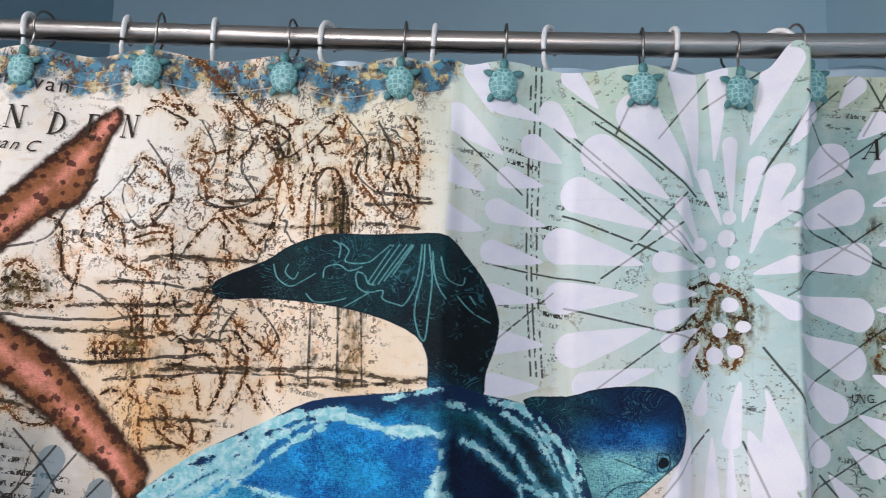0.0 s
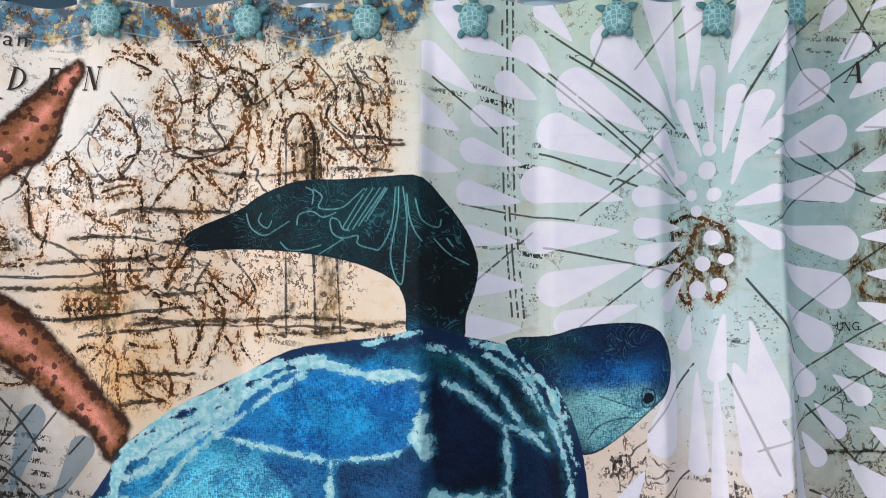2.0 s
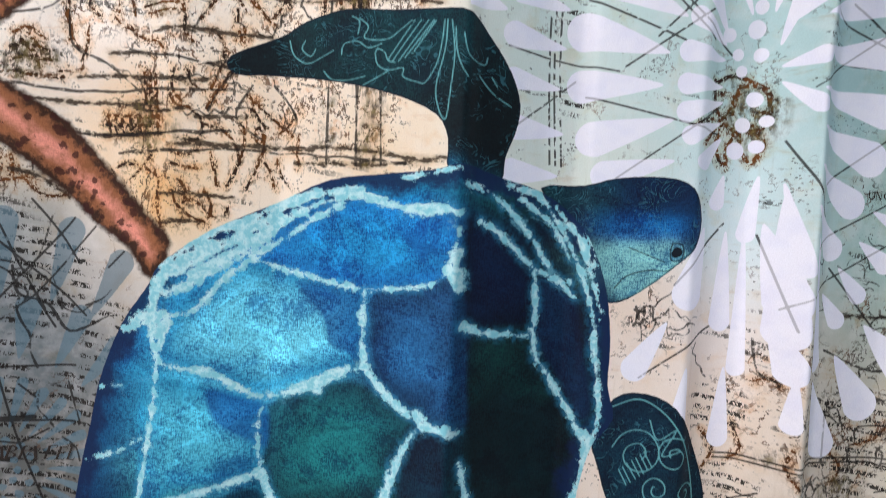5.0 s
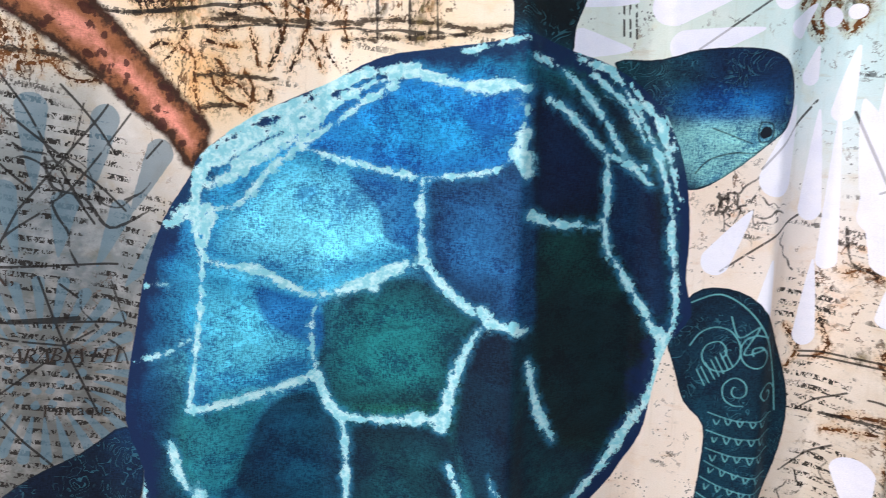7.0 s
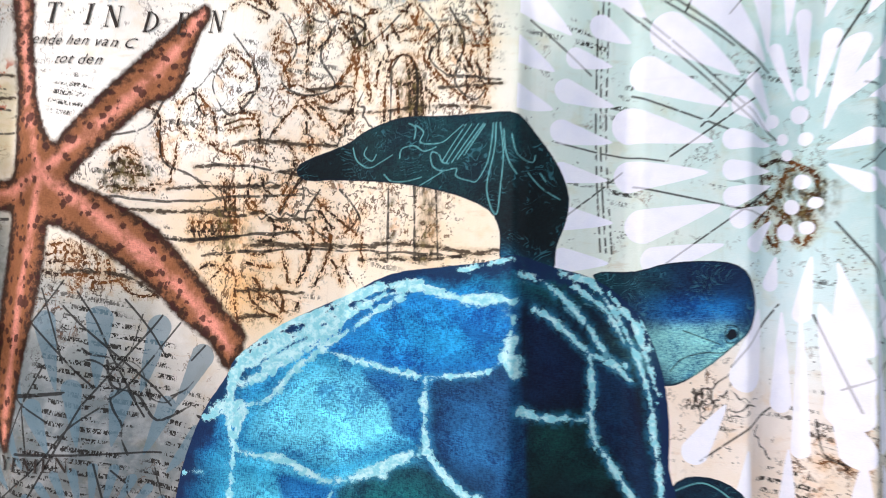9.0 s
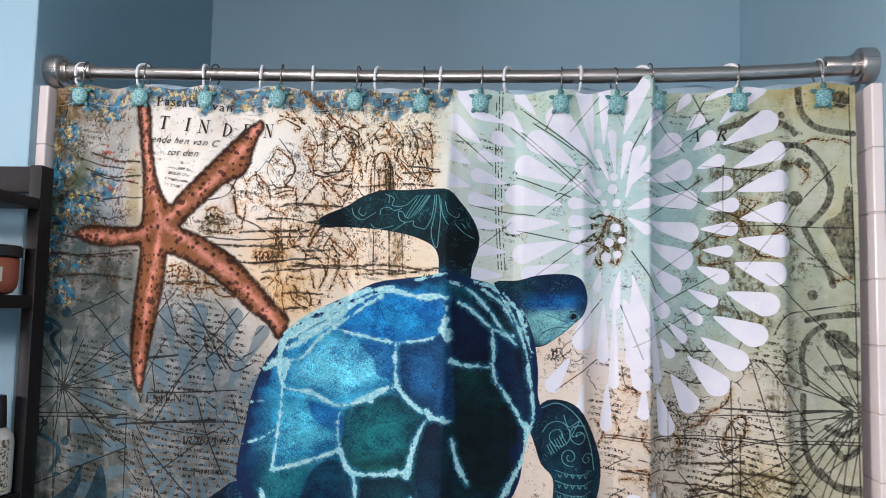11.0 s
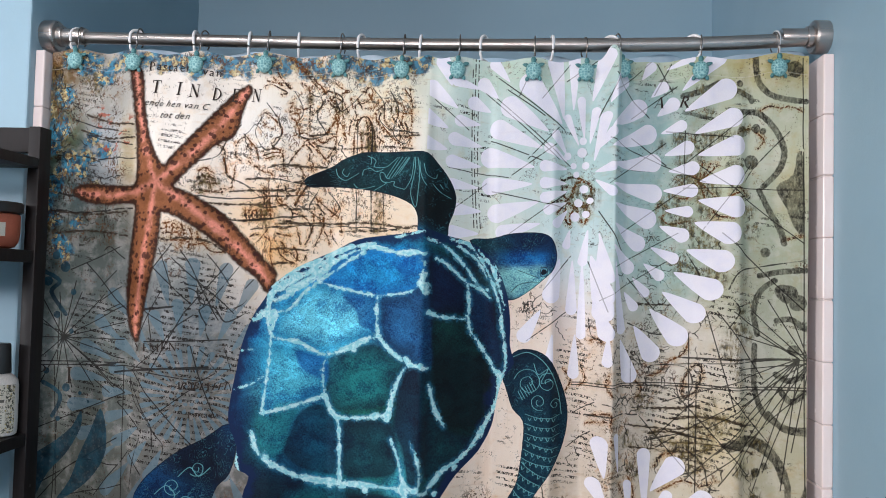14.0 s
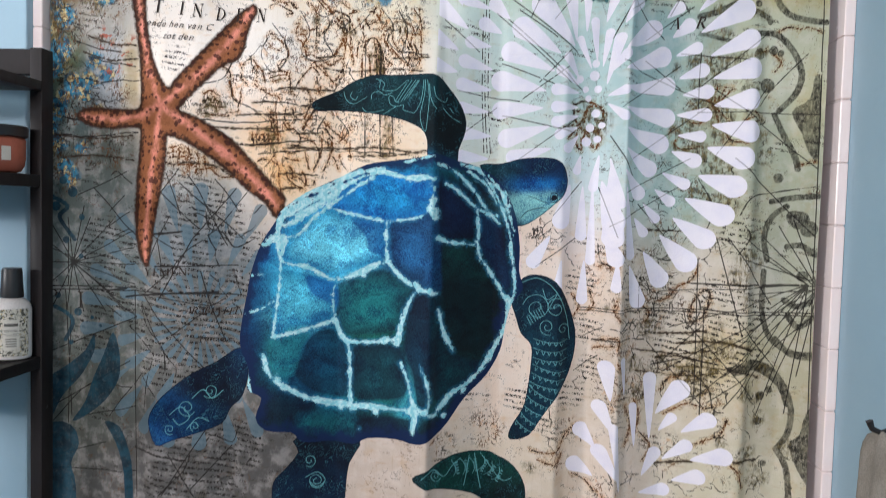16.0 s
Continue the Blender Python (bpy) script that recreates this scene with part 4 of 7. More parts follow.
stroke("line", 1.0, [(134,1759),(232,1724)])
stroke("line", 1.0, [(459,1206),(523,1276)])
stroke("line", 1.0, [(208,1381),(283,1436)])
stroke("line", 0.9, [(701,1364),(496,1357)])
stroke("line", 0.9, [(701,1364),(468,1270)])
stroke("line", 0.9, [(701,1364),(459,1184)])
stroke("line", 0.9, [(701,1364),(508,1128)])
stroke("line", 0.9, [(701,1364),(561,1128)])
stroke("line", 0.9, [(701,1364),(622,1120)])
stroke("line", 0.9, [(701,1364),(672,1123)])
stroke("line", 0.9, [(701,1364),(583,1447)])
stroke("line", 0.9, [(701,1364),(628,1407)])
stroke("line", 0.9, [(701,1364),(445,1339)])
stroke("line", 0.9, [(701,1364),(576,1243)])
stroke("line", 0.9, [(-680,1365),(-732,1407)])
stroke("line", 0.9, [(-680,1365),(-730,1364)])
stroke("line", 0.9, [(-680,1365),(-728,1321)])
stroke("line", 0.9, [(-680,1365),(-690,1451)])
stroke("line", 0.9, [(-680,1365),(-643,1453)])
stroke("line", 0.9, [(-680,1365),(-594,1449)])
stroke("line", 0.9, [(-680,1365),(-551,1429)])
stroke("line", 0.9, [(-680,1365),(-549,1398)])
stroke("line", 0.9, [(-680,1365),(-548,1366)])
stroke("line", 0.9, [(-680,1365),(-546,1329)])
stroke("line", 0.9, [(-680,1365),(-562,1277)])
stroke("line", 0.9, [(-680,1365),(-610,1273)])
stroke("line", 0.9, [(-680,1365),(-658,1270)])
stroke("line", 0.9, [(-680,1365),(-694,1268)])
stroke("line", 0.9, [(-680,1365),(-721,1278)])
stroke("line", 0.9, [(-680,1365),(-723,1440)])
stroke("line", 0.9, [(-680,1365),(-656,1474)])
stroke("line", 0.9, [(-680,1365),(-541,1267)])
stroke("line", 1.0, [(-728,1318),(-545,1323)])
stroke("line", 1.0, [(-727,1311),(-545,1317)])
stroke("line", 1.0, [(-545,1317),(-345,1316)])
stroke("line", 1.0, [(-498,1365),(-347,1371)])
stroke("line", 1.0, [(-487,1304),(-425,1419)])
stroke("line", 1.0, [(-425,1419),(-352,1514)])
stroke("line", 1.0, [(-450,1521),(-338,1420)])
stroke("line", 1.0, [(-494,1510),(-416,1439)])
stroke("line", 1.0, [(-696,1311),(-683,1066)])
stroke("line", 1.0, [(-668,1495),(-560,1541)])
stroke("line", 1.0, [(-634,1507),(-538,1414)])
stroke("line", 1.0, [(-723,1192),(-541,1267)])
stroke("line", 1.0, [(-523,1310),(-346,1110)])
stroke("line", 1.0, [(-719,1085),(-553,1183)])
stroke("line", 1.0, [(406,1355),(407,1301)])
stroke("line", 1.0, [(-689,1430),(-690,1322)])
stroke("line", 1.0, [(-468,1459),(-513,1374)])
stroke("crack", 2.2, [(-258,1595),(-188,1591),(-102,1595),(-16,1585)])
stroke("crack", 2.2, [(-251,1697),(-207,1698)])
stroke("crack", 2.2, [(-313,1625),(-280,1619),(-249,1624)])
stroke("crack", 2.2, [(-231,1668),(-206,1665)])
stroke("crack", 2.2, [(-194,1740),(-152,1735),(-64,1738),(-10,1733)])
stroke("crack", 2.2, [(-146,1578),(-59,1581),(5,1590)])
stroke("crack", 2.2, [(-659,1765),(-596,1747),(-546,1751)])
stroke("crack", 2.2, [(-648,1795),(-587,1776),(-547,1776)])
stroke("crack", 2.2, [(-716,1609),(-637,1602),(-554,1607)])
stroke("crack", 2.2, [(-708,1565),(-636,1570),(-552,1562)])
stroke("crack", 2.2, [(-452,1558),(-392,1555),(-358,1533)])
stroke("crack", 2.2, [(398,1227),(478,1220),(534,1231)])
stroke("crack", 2.2, [(488,1196),(568,1201),(620,1190)])
stroke("crack", 2.2, [(405,1184),(498,1179),(551,1193)])
stroke("crack", 2.2, [(409,1456),(474,1455),(523,1460)])
stroke("engrave", 1.3, [(-118,1781),(-110,1795),(-98,1793),(-89,1765),(-89,1700),(-86,1579)])
stroke("engrave", 1.3, [(-118,1781),(-117,1700),(-115,1579)])
stroke("engrave", 1.3, [(-66,1668),(-61,1579)])
stroke("engrave", 1.3, [(-241,1844),(-223,1806),(-236,1767),(-210,1752),(-180,1764),(-197,1796),(-182,1829)])
stroke("engrave", 1.3, [(-167,1851),(-154,1808),(-133,1819),(-113,1841)])
stroke("engrave", 1.3, [(-58,1846),(-40,1807),(-49,1764),(-26,1742),(-11,1763)])
stroke("engrave", 1.3, [(-291,1819),(-268,1787),(-260,1754),(-284,1726),(-309,1759),(-298,1791)])
stroke("engrave", 1.3, [(-221,1850),(-198,1834),(-172,1845),(-149,1829),(-176,1807)])
stroke("engrave", 1.3, [(-92,1852),(-68,1819),(-78,1792),(-55,1769)])
stroke("engrave", 1.3, [(-206,1666),(-220,1644),(-229,1623)])
stroke("engrave", 1.3, [(-190,1651),(-204,1619),(-178,1598)])
stroke("engrave", 1.3, [(-170,1652),(-147,1621),(-157,1594)])
stroke("engrave", 1.3, [(-427,1700),(-379,1713),(-362,1747),(-338,1775)])
stroke("engrave", 1.3, [(-364,1709),(-358,1677),(-325,1662),(-291,1636)])
stroke("engrave", 1.3, [(-403,1466),(-398,1440),(-374,1430),(-354,1404),(-316,1421)])
stroke("engrave", 1.3, [(-372,1514),(-380,1482),(-389,1461)])
stroke("engrave", 1.3, [(-529,1294),(-504,1251),(-478,1212),(-474,1171)])
stroke("engrave", 1.3, [(-500,1190),(-514,1147),(-520,1094)])
stroke("engrave", 1.3, [(486,1341),(510,1337),(520,1307),(502,1273),(492,1304)])
stroke("engrave", 1.3, [(575,1488),(593,1520),(637,1531),(707,1543)])
stroke("engrave", 1.3, [(583,1468),(593,1448),(575,1416)])
stroke("engrave", 1.3, [(682,1781),(625,1719),(604,1687)])
stroke("engrave", 1.3, [(325,1427),(330,1395),(344,1386)])
stroke("engrave", 1.3, [(507,1555),(531,1508),(527,1465),(509,1443)])
stroke("engrave", 1.3, [(399,1419),(455,1398),(485,1410)])
stroke("engrave", 1.3, [(479,1155),(498,1189),(535,1164),(544,1125)])
blots("ink", [(-718,1846,52),(-715,1769,52),(-704,1691,42),(-641,1856,42),(-584,1856,26),(-579,1690,31),(-260,1663,52),(-339,1726,42),(-149,1669,63),(-54,1753,42),(-425,1658,31),(-707,1560,42),(-587,1583,42),(-460,1521,42),(-702,1879,42),(-698,1801,47),(-705,1713,42),(-688,1636,26),(-608,1846,31),(-601,1779,37),(-452,1912,31),(-386,1902,26),(-508,1901,21),(-201,1884,47),(-114,1890,42),(-198,1818,52),(-57,1818,47),(-226,1762,42),(-27,1883,26),(-277,1770,37),(-391,1665,31),(-412,1569,42),(-511,1552,31),(-637,1582,37),(-190,1646,63),(-82,1626,47),(-290,1610,37),(-266,1537,37),(-242,1696,26),(-40,1668,21),(-101,1700,23),(311,1654,23),(504,1699,31),(501,1614,29),(505,1762,23),(493,1539,26),(520,1821,21),(484,1463,26),(574,1592,15),(582,1685,15),(372,1409,31),(432,1398,31),(344,1397,31),(206,1456,26),(496,1315,19),(402,1269,26),(368,1140,42),(498,1158,37),(459,1195,26),(543,1227,21),(583,1509,26),(606,1448,21),(703,1533,15)])
blots("ink", [(275,1066,31),(376,1154,31),(229,1134,19),(123,1063,42),(40,1045,26),(463,1026,42),(255,1001,31),(575,1017,31),(517,1144,23),(352,955,31)])
blots("script", [(-420,1440,55),(-440,1340,55),(-600,1390,60),(-600,1300,50),(-400,1230,60),(-460,1200,60),(-330,1330,40),(-640,1220,40),(420,1330,40),(480,1220,40),(330,1180,30),(560,1330,40),(600,1230,30)])
blots("script", [(-380,1461,42),(-418,1491,31),(-315,1400,31),(-481,1294,26),(-439,1254,52),(-408,1181,52),(-466,1171,37),(-393,1294,37),(-618,1411,37),(-597,1284,26),(478,1271,42),(567,1283,42),(445,1344,26),(575,1447,26),(534,1195,42),(295,1350,26),(308,1265,26),(234,1181,21),(182,1127,21),(-466,1748,21),(618,1315,21),(126,1657,10),(124,1743,10),(91,1814,13)])
blots("script", [(-433,999,63),(-487,1189,42),(-464,945,52),(-343,1029,47),(-383,954,52),(-530,1269,26),(228,1177,15),(284,1132,21)])
wash("paper", -149, 1669, 209, 146, "#f8e6d4")
wash("paper", -190, 1646, 63, 63, "#f2c890")
wash("paper", -60, 1616, 52, 52, "#eccb98")
wash("paper", -291, 1620, 42, 42, "#f0c080")
wash("paper", -266, 1548, 42, 42, "#ecc084")
wash("paper", -111, 1809, 125, 63, "#efe6d6")
wash("paper", -418, 1799, 94, 63, "#e8e0d8")
wash("paper", -287, 1759, 52, 52, "#eaecec")
wash("paper", -337, 1693, 52, 42, "#f6e6da")
wash("paper", -19, 1699, 31, 104, "#f4dcc4")
wash("paper", -59, 1852, 63, 63, "#e4dcc2")
wash("paper", -714, 1879, 42, 52, "#6c5838")
wash("paper", -708, 1757, 42, 63, "#3a4842")
wash("paper", -677, 1658, 42, 52, "#4e6064")
wash("paper", -617, 1823, 42, 42, "#989690")
wash("paper", -595, 1734, 31, 52, "#9a9c9c")
wash("paper", -647, 1561, 73, 52, "#545c56")
wash("paper", -641, 1410, 84, 104, "#6c7574")
wash("paper", -642, 1196, 94, 115, "#62665f")
wash("paper", -428, 1501, 73, 42, "#989a98")
wash("paper", -406, 1419, 73, 63, "#70787c")
wash("paper", -437, 1213, 84, 115, "#6c6b68")
wash("paper", -329, 1473, 42, 42, "#d6ccc4")
wash("paper", -392, 1565, 42, 31, "#cdbfae")
wash("paper", 59, 1812, 63, 104, "#c6dcd8")
wash("paper", 63, 1674, 63, 84, "#cfe0dc")
wash("paper", 188, 1765, 104, 125, "#c6dcda")
wash("paper", 317, 1770, 63, 125, "#bcd6d6")
wash("paper", 413, 1740, 63, 136, "#a8c4c4")
wash("paper", 128, 1604, 52, 21, "#d8e0d8")
wash("paper", 195, 1879, 94, 31, "#c4d6c0")
wash("paper", 322, 1577, 63, 63, "#cfe2e4")
wash("paper", 314, 1501, 63, 63, "#dde6ea")
wash("paper", 283, 1425, 63, 52, "#eadedc")
wash("paper", 418, 1558, 63, 63, "#b4ccc6")
wash("paper", 527, 1720, 63, 125, "#b0baa8")
wash("paper", 501, 1635, 42, 84, "#a0a78f")
wash("paper", 457, 1895, 73, 31, "#c6ccaa")
wash("paper", 647, 1904, 73, 31, "#bdb07c")
wash("paper", 663, 1771, 52, 84, "#c6c8ae")
wash("paper", 657, 1615, 52, 84, "#b2b8a2")
wash("paper", 668, 1408, 52, 115, "#b6b7a2")
wash("paper", 606, 1489, 42, 52, "#aeab90")
wash("paper", 575, 1365, 63, 63, "#d4cabb")
wash("paper", 629, 1750, 42, 52, "#d6d8c4")
wash("paper", 617, 1448, 42, 63, "#aeb29e")
wash("paper", 583, 1561, 31, 42, "#acb2a2")
wash("paper", 684, 1677, 21, 63, "#cbbf94")
wash("paper", 662, 1203, 73, 84, "#c0b99e")
wash("paper", 543, 1217, 63, 63, "#d2c094")
wash("paper", 478, 1271, 63, 63, "#d8d0c4")
wash("paper", 326, 1373, 73, 84, "#ecd8c6")
wash("paper", 241, 1350, 42, 94, "#f0dccc")
wash("paper", 217, 1456, 42, 42, "#eed6c2")
wash("paper", 182, 1158, 52, 84, "#f0dccc")
wash("paper", 347, 1229, 63, 84, "#e6d4c4")
wash("paper", 480, 1134, 94, 63, "#d8ccb8")
wash("paper", 564, 1686, 13, 146, "#d0d0b0")
wash("paper", -285, 1615, 15, 19, "#d08a3c")
wash("paper", -266, 1548, 17, 21, "#d89a50")
wash("paper", -97, 1754, 10, 42, "#cc8c44")
wash("paper", -73, 1621, 10, 37, "#c88a4a")
wash("paper", -718, 1846, 21, 42, "#8a6a34")
wash("paper", -727, 1901, 21, 16, "#a87840")
wash("paper", -634, 1834, 31, 31, "#b8b2a8")
wash("paper", -602, 1734, 26, 42, "#a8b0b8")
wash("paper", -559, 1733, 13, 42, "#c8b488")
wash("paper", -694, 1735, 23, 63, "#6c7a5c")
wash("paper", -105, 1668, 63, 21, "#f2d8b8")
wash("paper", -413, 988, 125, 63, "#5c5a58")
wash("paper", -98, 993, 63, 52, "#cdbcae")
wash("paper", 232, 1024, 73, 84, "#dccbb6")
wash("paper", 384, 1008, 84, 63, "#e2d2c4")
wash("paper", 540, 1008, 94, 63, "#d4ccb4")
blots("wet", [(-653,1889,15),(-616,1868,17),(-699,1834,21),(-709,1769,25),(-679,1702,21),(-638,1900,13),(-535,1905,15),(-497,1896,17),(-487,1912,15),(-451,1892,17),(-396,1906,15),(-375,1887,17),(-355,1902,13),(-331,1881,13),(-320,1908,15),(-265,1892,17),(-223,1886,15),(-190,1878,13),(-157,1902,19),(-115,1895,15),(-87,1875,15),(-60,1895,17),(-7,1890,15),(9,1912,13),(-114,1874,10),(-428,1898,10),(-628,1647,17),(-660,1582,10),(-713,1658,19),(-607,1723,15),(-682,1528,15)])
blots("wet", [(-519,1911,14),(-475,1904,14),(-433,1880,14),(-412,1902,14),(-365,1895,14),(-343,1895,14),(-286,1900,14),(-244,1899,14),(-207,1897,14),(-173,1889,14),(-136,1903,14),(-99,1894,14),(-71,1885,14),(-43,1885,14),(-23,1897,14),(2,1898,14),(-600,1893,14),(-576,1906,14),(-665,1905,14),(-690,1900,14),(-719,1857,14),(-728,1812,14),(-718,1735,14),(-703,1680,14),(-654,1691,14),(-633,1745,14),(-643,1713,14),(-728,1625,14),(-709,1592,14),(-695,1549,14)])
blots("stain", [(-98,1770,14),(-97,1748,13),(-94,1727,13),(-74,1653,11),(-71,1632,13),(-71,1611,13),(-72,1590,11),(-285,1615,15),(-269,1605,15),(-279,1594,13),(-713,1857,19),(-716,1823,17),(-391,1665,17),(-405,1653,13),(-115,1637,8),(-114,1605,8),(-214,1828,10),(-154,1808,13),(-45,1807,10),(-7,1791,8),(-273,1715,10)])
stroke("mark", 0.9, [(177,1472),(189,1485),(211,1492),(232,1493),(250,1508)])
stroke("mark", 0.8, [(189,1514),(210,1507),(227,1501)])
stroke("mark", 0.9, [(234,1521),(244,1519),(244,1506),(234,1503),(232,1513),(234,1521)])
stroke("mark", 1.2, [(179,1457),(217,1473),(243,1489)])
blots("rust", [(-615,1790,23),(-565,1744,21),(-595,1723,17),(-627,1801,13),(-557,1783,10)])
stroke("curl", 0.8, [(274,1241),(260,1237),(247,1236),(234,1236),(221,1239),(208,1243)])
stroke("curl", 0.8, [(265,1234),(262,1229),(259,1235)])
stroke("curl", 0.8, [(254,1235),(251,1230),(248,1235)])
stroke("curl", 0.8, [(242,1236),(239,1230),(236,1236)])
stroke("curl", 0.8, [(231,1236),(228,1231),(225,1236)])
stroke("curl", 0.8, [(220,1236),(217,1231),(214,1236)])
stroke("curl", 0.8, [(274,1223),(260,1219),(247,1218),(234,1218),(221,1221),(208,1225)])
stroke("curl", 0.8, [(265,1216),(262,1211),(259,1217)])
stroke("curl", 0.8, [(254,1217),(251,1212),(248,1217)])
stroke("curl", 0.8, [(242,1217),(239,1212),(236,1218)])
stroke("curl", 0.8, [(231,1218),(228,1212),(225,1218)])
stroke("curl", 0.8, [(219,1218),(216,1213),(214,1218)])
stroke("curl", 0.8, [(273,1205),(260,1201),(247,1200),(234,1200),(221,1203),(208,1207)])
stroke("curl", 0.8, [(265,1198),(262,1193),(259,1198)])
stroke("curl", 0.8, [(254,1199),(251,1193),(248,1199)])
stroke("curl", 0.8, [(242,1199),(239,1194),(236,1200)])
stroke("curl", 0.8, [(231,1200),(228,1194),(225,1200)])
stroke("curl", 0.8, [(219,1200),(216,1194),(213,1200)])
stroke("curl", 0.8, [(273,1180),(259,1179),(246,1180),(233,1183),(220,1188),(208,1194)])
stroke("curl", 0.8, [(263,1176),(260,1172),(258,1178)])
stroke("curl", 0.8, [(252,1179),(248,1174),(246,1180)])
stroke("curl", 0.8, [(241,1182),(237,1177),(235,1183)])
stroke("curl", 0.8, [(229,1184),(226,1179),(224,1185)])
stroke("curl", 0.8, [(218,1186),(214,1182),(213,1187)])
stroke("curl", 0.8, [(270,1164),(256,1163),(242,1164),(230,1167),(217,1172),(205,1178)])
stroke("curl", 0.8, [(260,1160),(256,1155),(254,1161)])
stroke("curl", 0.8, [(249,1163),(245,1158),(243,1164)])
stroke("curl", 0.8, [(238,1165),(234,1161),(232,1167)])
stroke("curl", 0.8, [(226,1168),(223,1163),(221,1169)])
stroke("curl", 0.8, [(215,1170),(211,1165),(210,1171)])
stroke("curl", 0.8, [(267,1148),(253,1147),(239,1148),(226,1151),(214,1155),(202,1162)])
stroke("curl", 0.8, [(257,1144),(253,1139),(251,1145)])
stroke("curl", 0.8, [(246,1146),(242,1142),(240,1148)])
stroke("curl", 0.8, [(234,1149),(231,1144),(229,1150)])
stroke("curl", 0.8, [(223,1151),(219,1147),(218,1152)])
stroke("curl", 0.8, [(212,1153),(208,1149),(206,1154)])
stroke("curl", 0.8, [(260,1122),(247,1126),(234,1130),(222,1137),(212,1144),(202,1154)])
stroke("curl", 0.8, [(250,1121),(245,1118),(244,1124)])
stroke("curl", 0.8, [(239,1127),(234,1123),(234,1130)])
stroke("curl", 0.8, [(229,1132),(224,1129),(224,1135)])
stroke("curl", 0.8, [(219,1138),(214,1134),(214,1140)])
stroke("curl", 0.8, [(209,1143),(204,1139),(204,1146)])
stroke("curl", 0.8, [(252,1107),(238,1110),(226,1115),(214,1121),(204,1128),(194,1138)])
stroke("curl", 0.8, [(241,1105),(236,1102),(236,1108)])
stroke("curl", 0.8, [(231,1111),(226,1108),(226,1114)])
stroke("curl", 0.8, [(221,1117),(216,1113),(216,1119)])
stroke("curl", 0.8, [(211,1122),(206,1118),(206,1124)])
stroke("curl", 0.8, [(201,1127),(196,1123),(196,1130)])
stroke("curl", 0.8, [(244,1091),(230,1095),(217,1099),(206,1105),(195,1113),(186,1122)])
stroke("curl", 0.8, [(233,1090),(228,1087),(228,1093)])
stroke("curl", 0.8, [(223,1095),(218,1092),(218,1098)])
stroke("curl", 0.8, [(213,1101),(208,1097),(208,1103)])
stroke("curl", 0.8, [(203,1106),(198,1102),(198,1108)])
stroke("curl", 0.8, [(193,1111),(188,1107),(188,1114)])
stroke("curl", 0.8, [(232,1071),(219,1076),(208,1082),(197,1090),(189,1100),(181,1111)])
stroke("curl", 0.8, [(222,1071),(216,1069),(217,1075)])
stroke("curl", 0.8, [(213,1078),(207,1076),(208,1082)])
stroke("curl", 0.8, [(204,1085),(198,1083),(199,1089)])
stroke("curl", 0.8, [(195,1092),(189,1090),(190,1096)])
stroke("curl", 0.8, [(186,1099),(180,1097),(181,1103)])
stroke("curl", 0.8, [(222,1058),(209,1063),(197,1069),(187,1077),(178,1087),(171,1098)])
stroke("curl", 0.8, [(211,1058),(206,1055),(207,1061)])
stroke("curl", 0.8, [(202,1065),(197,1062),(198,1068)])
stroke("curl", 0.8, [(193,1072),(188,1069),(189,1075)])
stroke("curl", 0.8, [(185,1079),(179,1076),(180,1082)])
stroke("curl", 0.8, [(176,1086),(170,1083),(171,1089)])
stroke("curl", 0.9, [(186,1308),(195,1321),(209,1327),(223,1324),(232,1313),(234,1301),(229,1290),(219,1284),(209,1285),(201,1291),(198,1300),(201,1308),(207,1312),(214,1313),(219,1309),(221,1304),(220,1300),(217,1297)])
stroke("curl", 0.9, [(260,1319),(249,1321),(239,1317),(234,1308),(235,1299),(240,1292),(248,1289),(255,1291),(259,1296),(260,1302),(257,1307),(253,1310),(248,1309),(245,1307),(245,1303),(246,1301)])
stroke("curl", 0.9, [(240,1251),(231,1251),(223,1256),(220,1264),(221,1271),(227,1277),(233,1278),(239,1275),(242,1270),(242,1264),(239,1260),(235,1259),(231,1260),(229,1263),(229,1266),(230,1269),(232,1269)])
stroke("curl", 0.9, [(276,1258),(275,1265),(271,1270),(265,1272),(260,1270),(257,1266),(256,1262),(259,1258),(262,1256),(266,1256),(268,1258),(269,1261),(268,1264),(266,1265),(264,1264)])
stroke("curl", 0.8, [(194,1285),(203,1269)])
stroke("curl", 0.8, [(198,1288),(207,1272)])
stroke("curl", 0.8, [(202,1292),(212,1276)])
stroke("curl", 0.8, [(207,1295),(216,1279)])
stroke("curl", 0.8, [(211,1298),(220,1282)])
stroke("curl", 0.8, [(215,1302),(224,1286)])
stroke("curl", 0.8, [(219,1305),(228,1289)])
stroke("curl", 1.0, [(184,1350),(211,1359),(238,1345),(258,1319),(272,1281),(278,1242)])
stroke("curl", 0.9, [(223,1338),(232,1318),(250,1329),(237,1302),(256,1308)])
stroke("curl", 0.9, [(-421,1095),(-427,1089),(-436,1088),(-444,1092),(-448,1099),(-447,1107),(-442,1113),(-435,1115),(-430,1113),(-426,1108),(-426,1102),(-429,1098),(-433,1096),(-437,1097),(-439,1100),(-439,1103),(-438,1105),(-436,1106)])
stroke("curl", 0.9, [(-405,1125),(-399,1121),(-391,1121),(-386,1125),(-384,1132),(-385,1139),(-390,1143),(-395,1144),(-399,1141),(-401,1137),(-401,1132),(-398,1129),(-395,1128),(-392,1129),(-391,1132),(-391,1134),(-392,1136)])
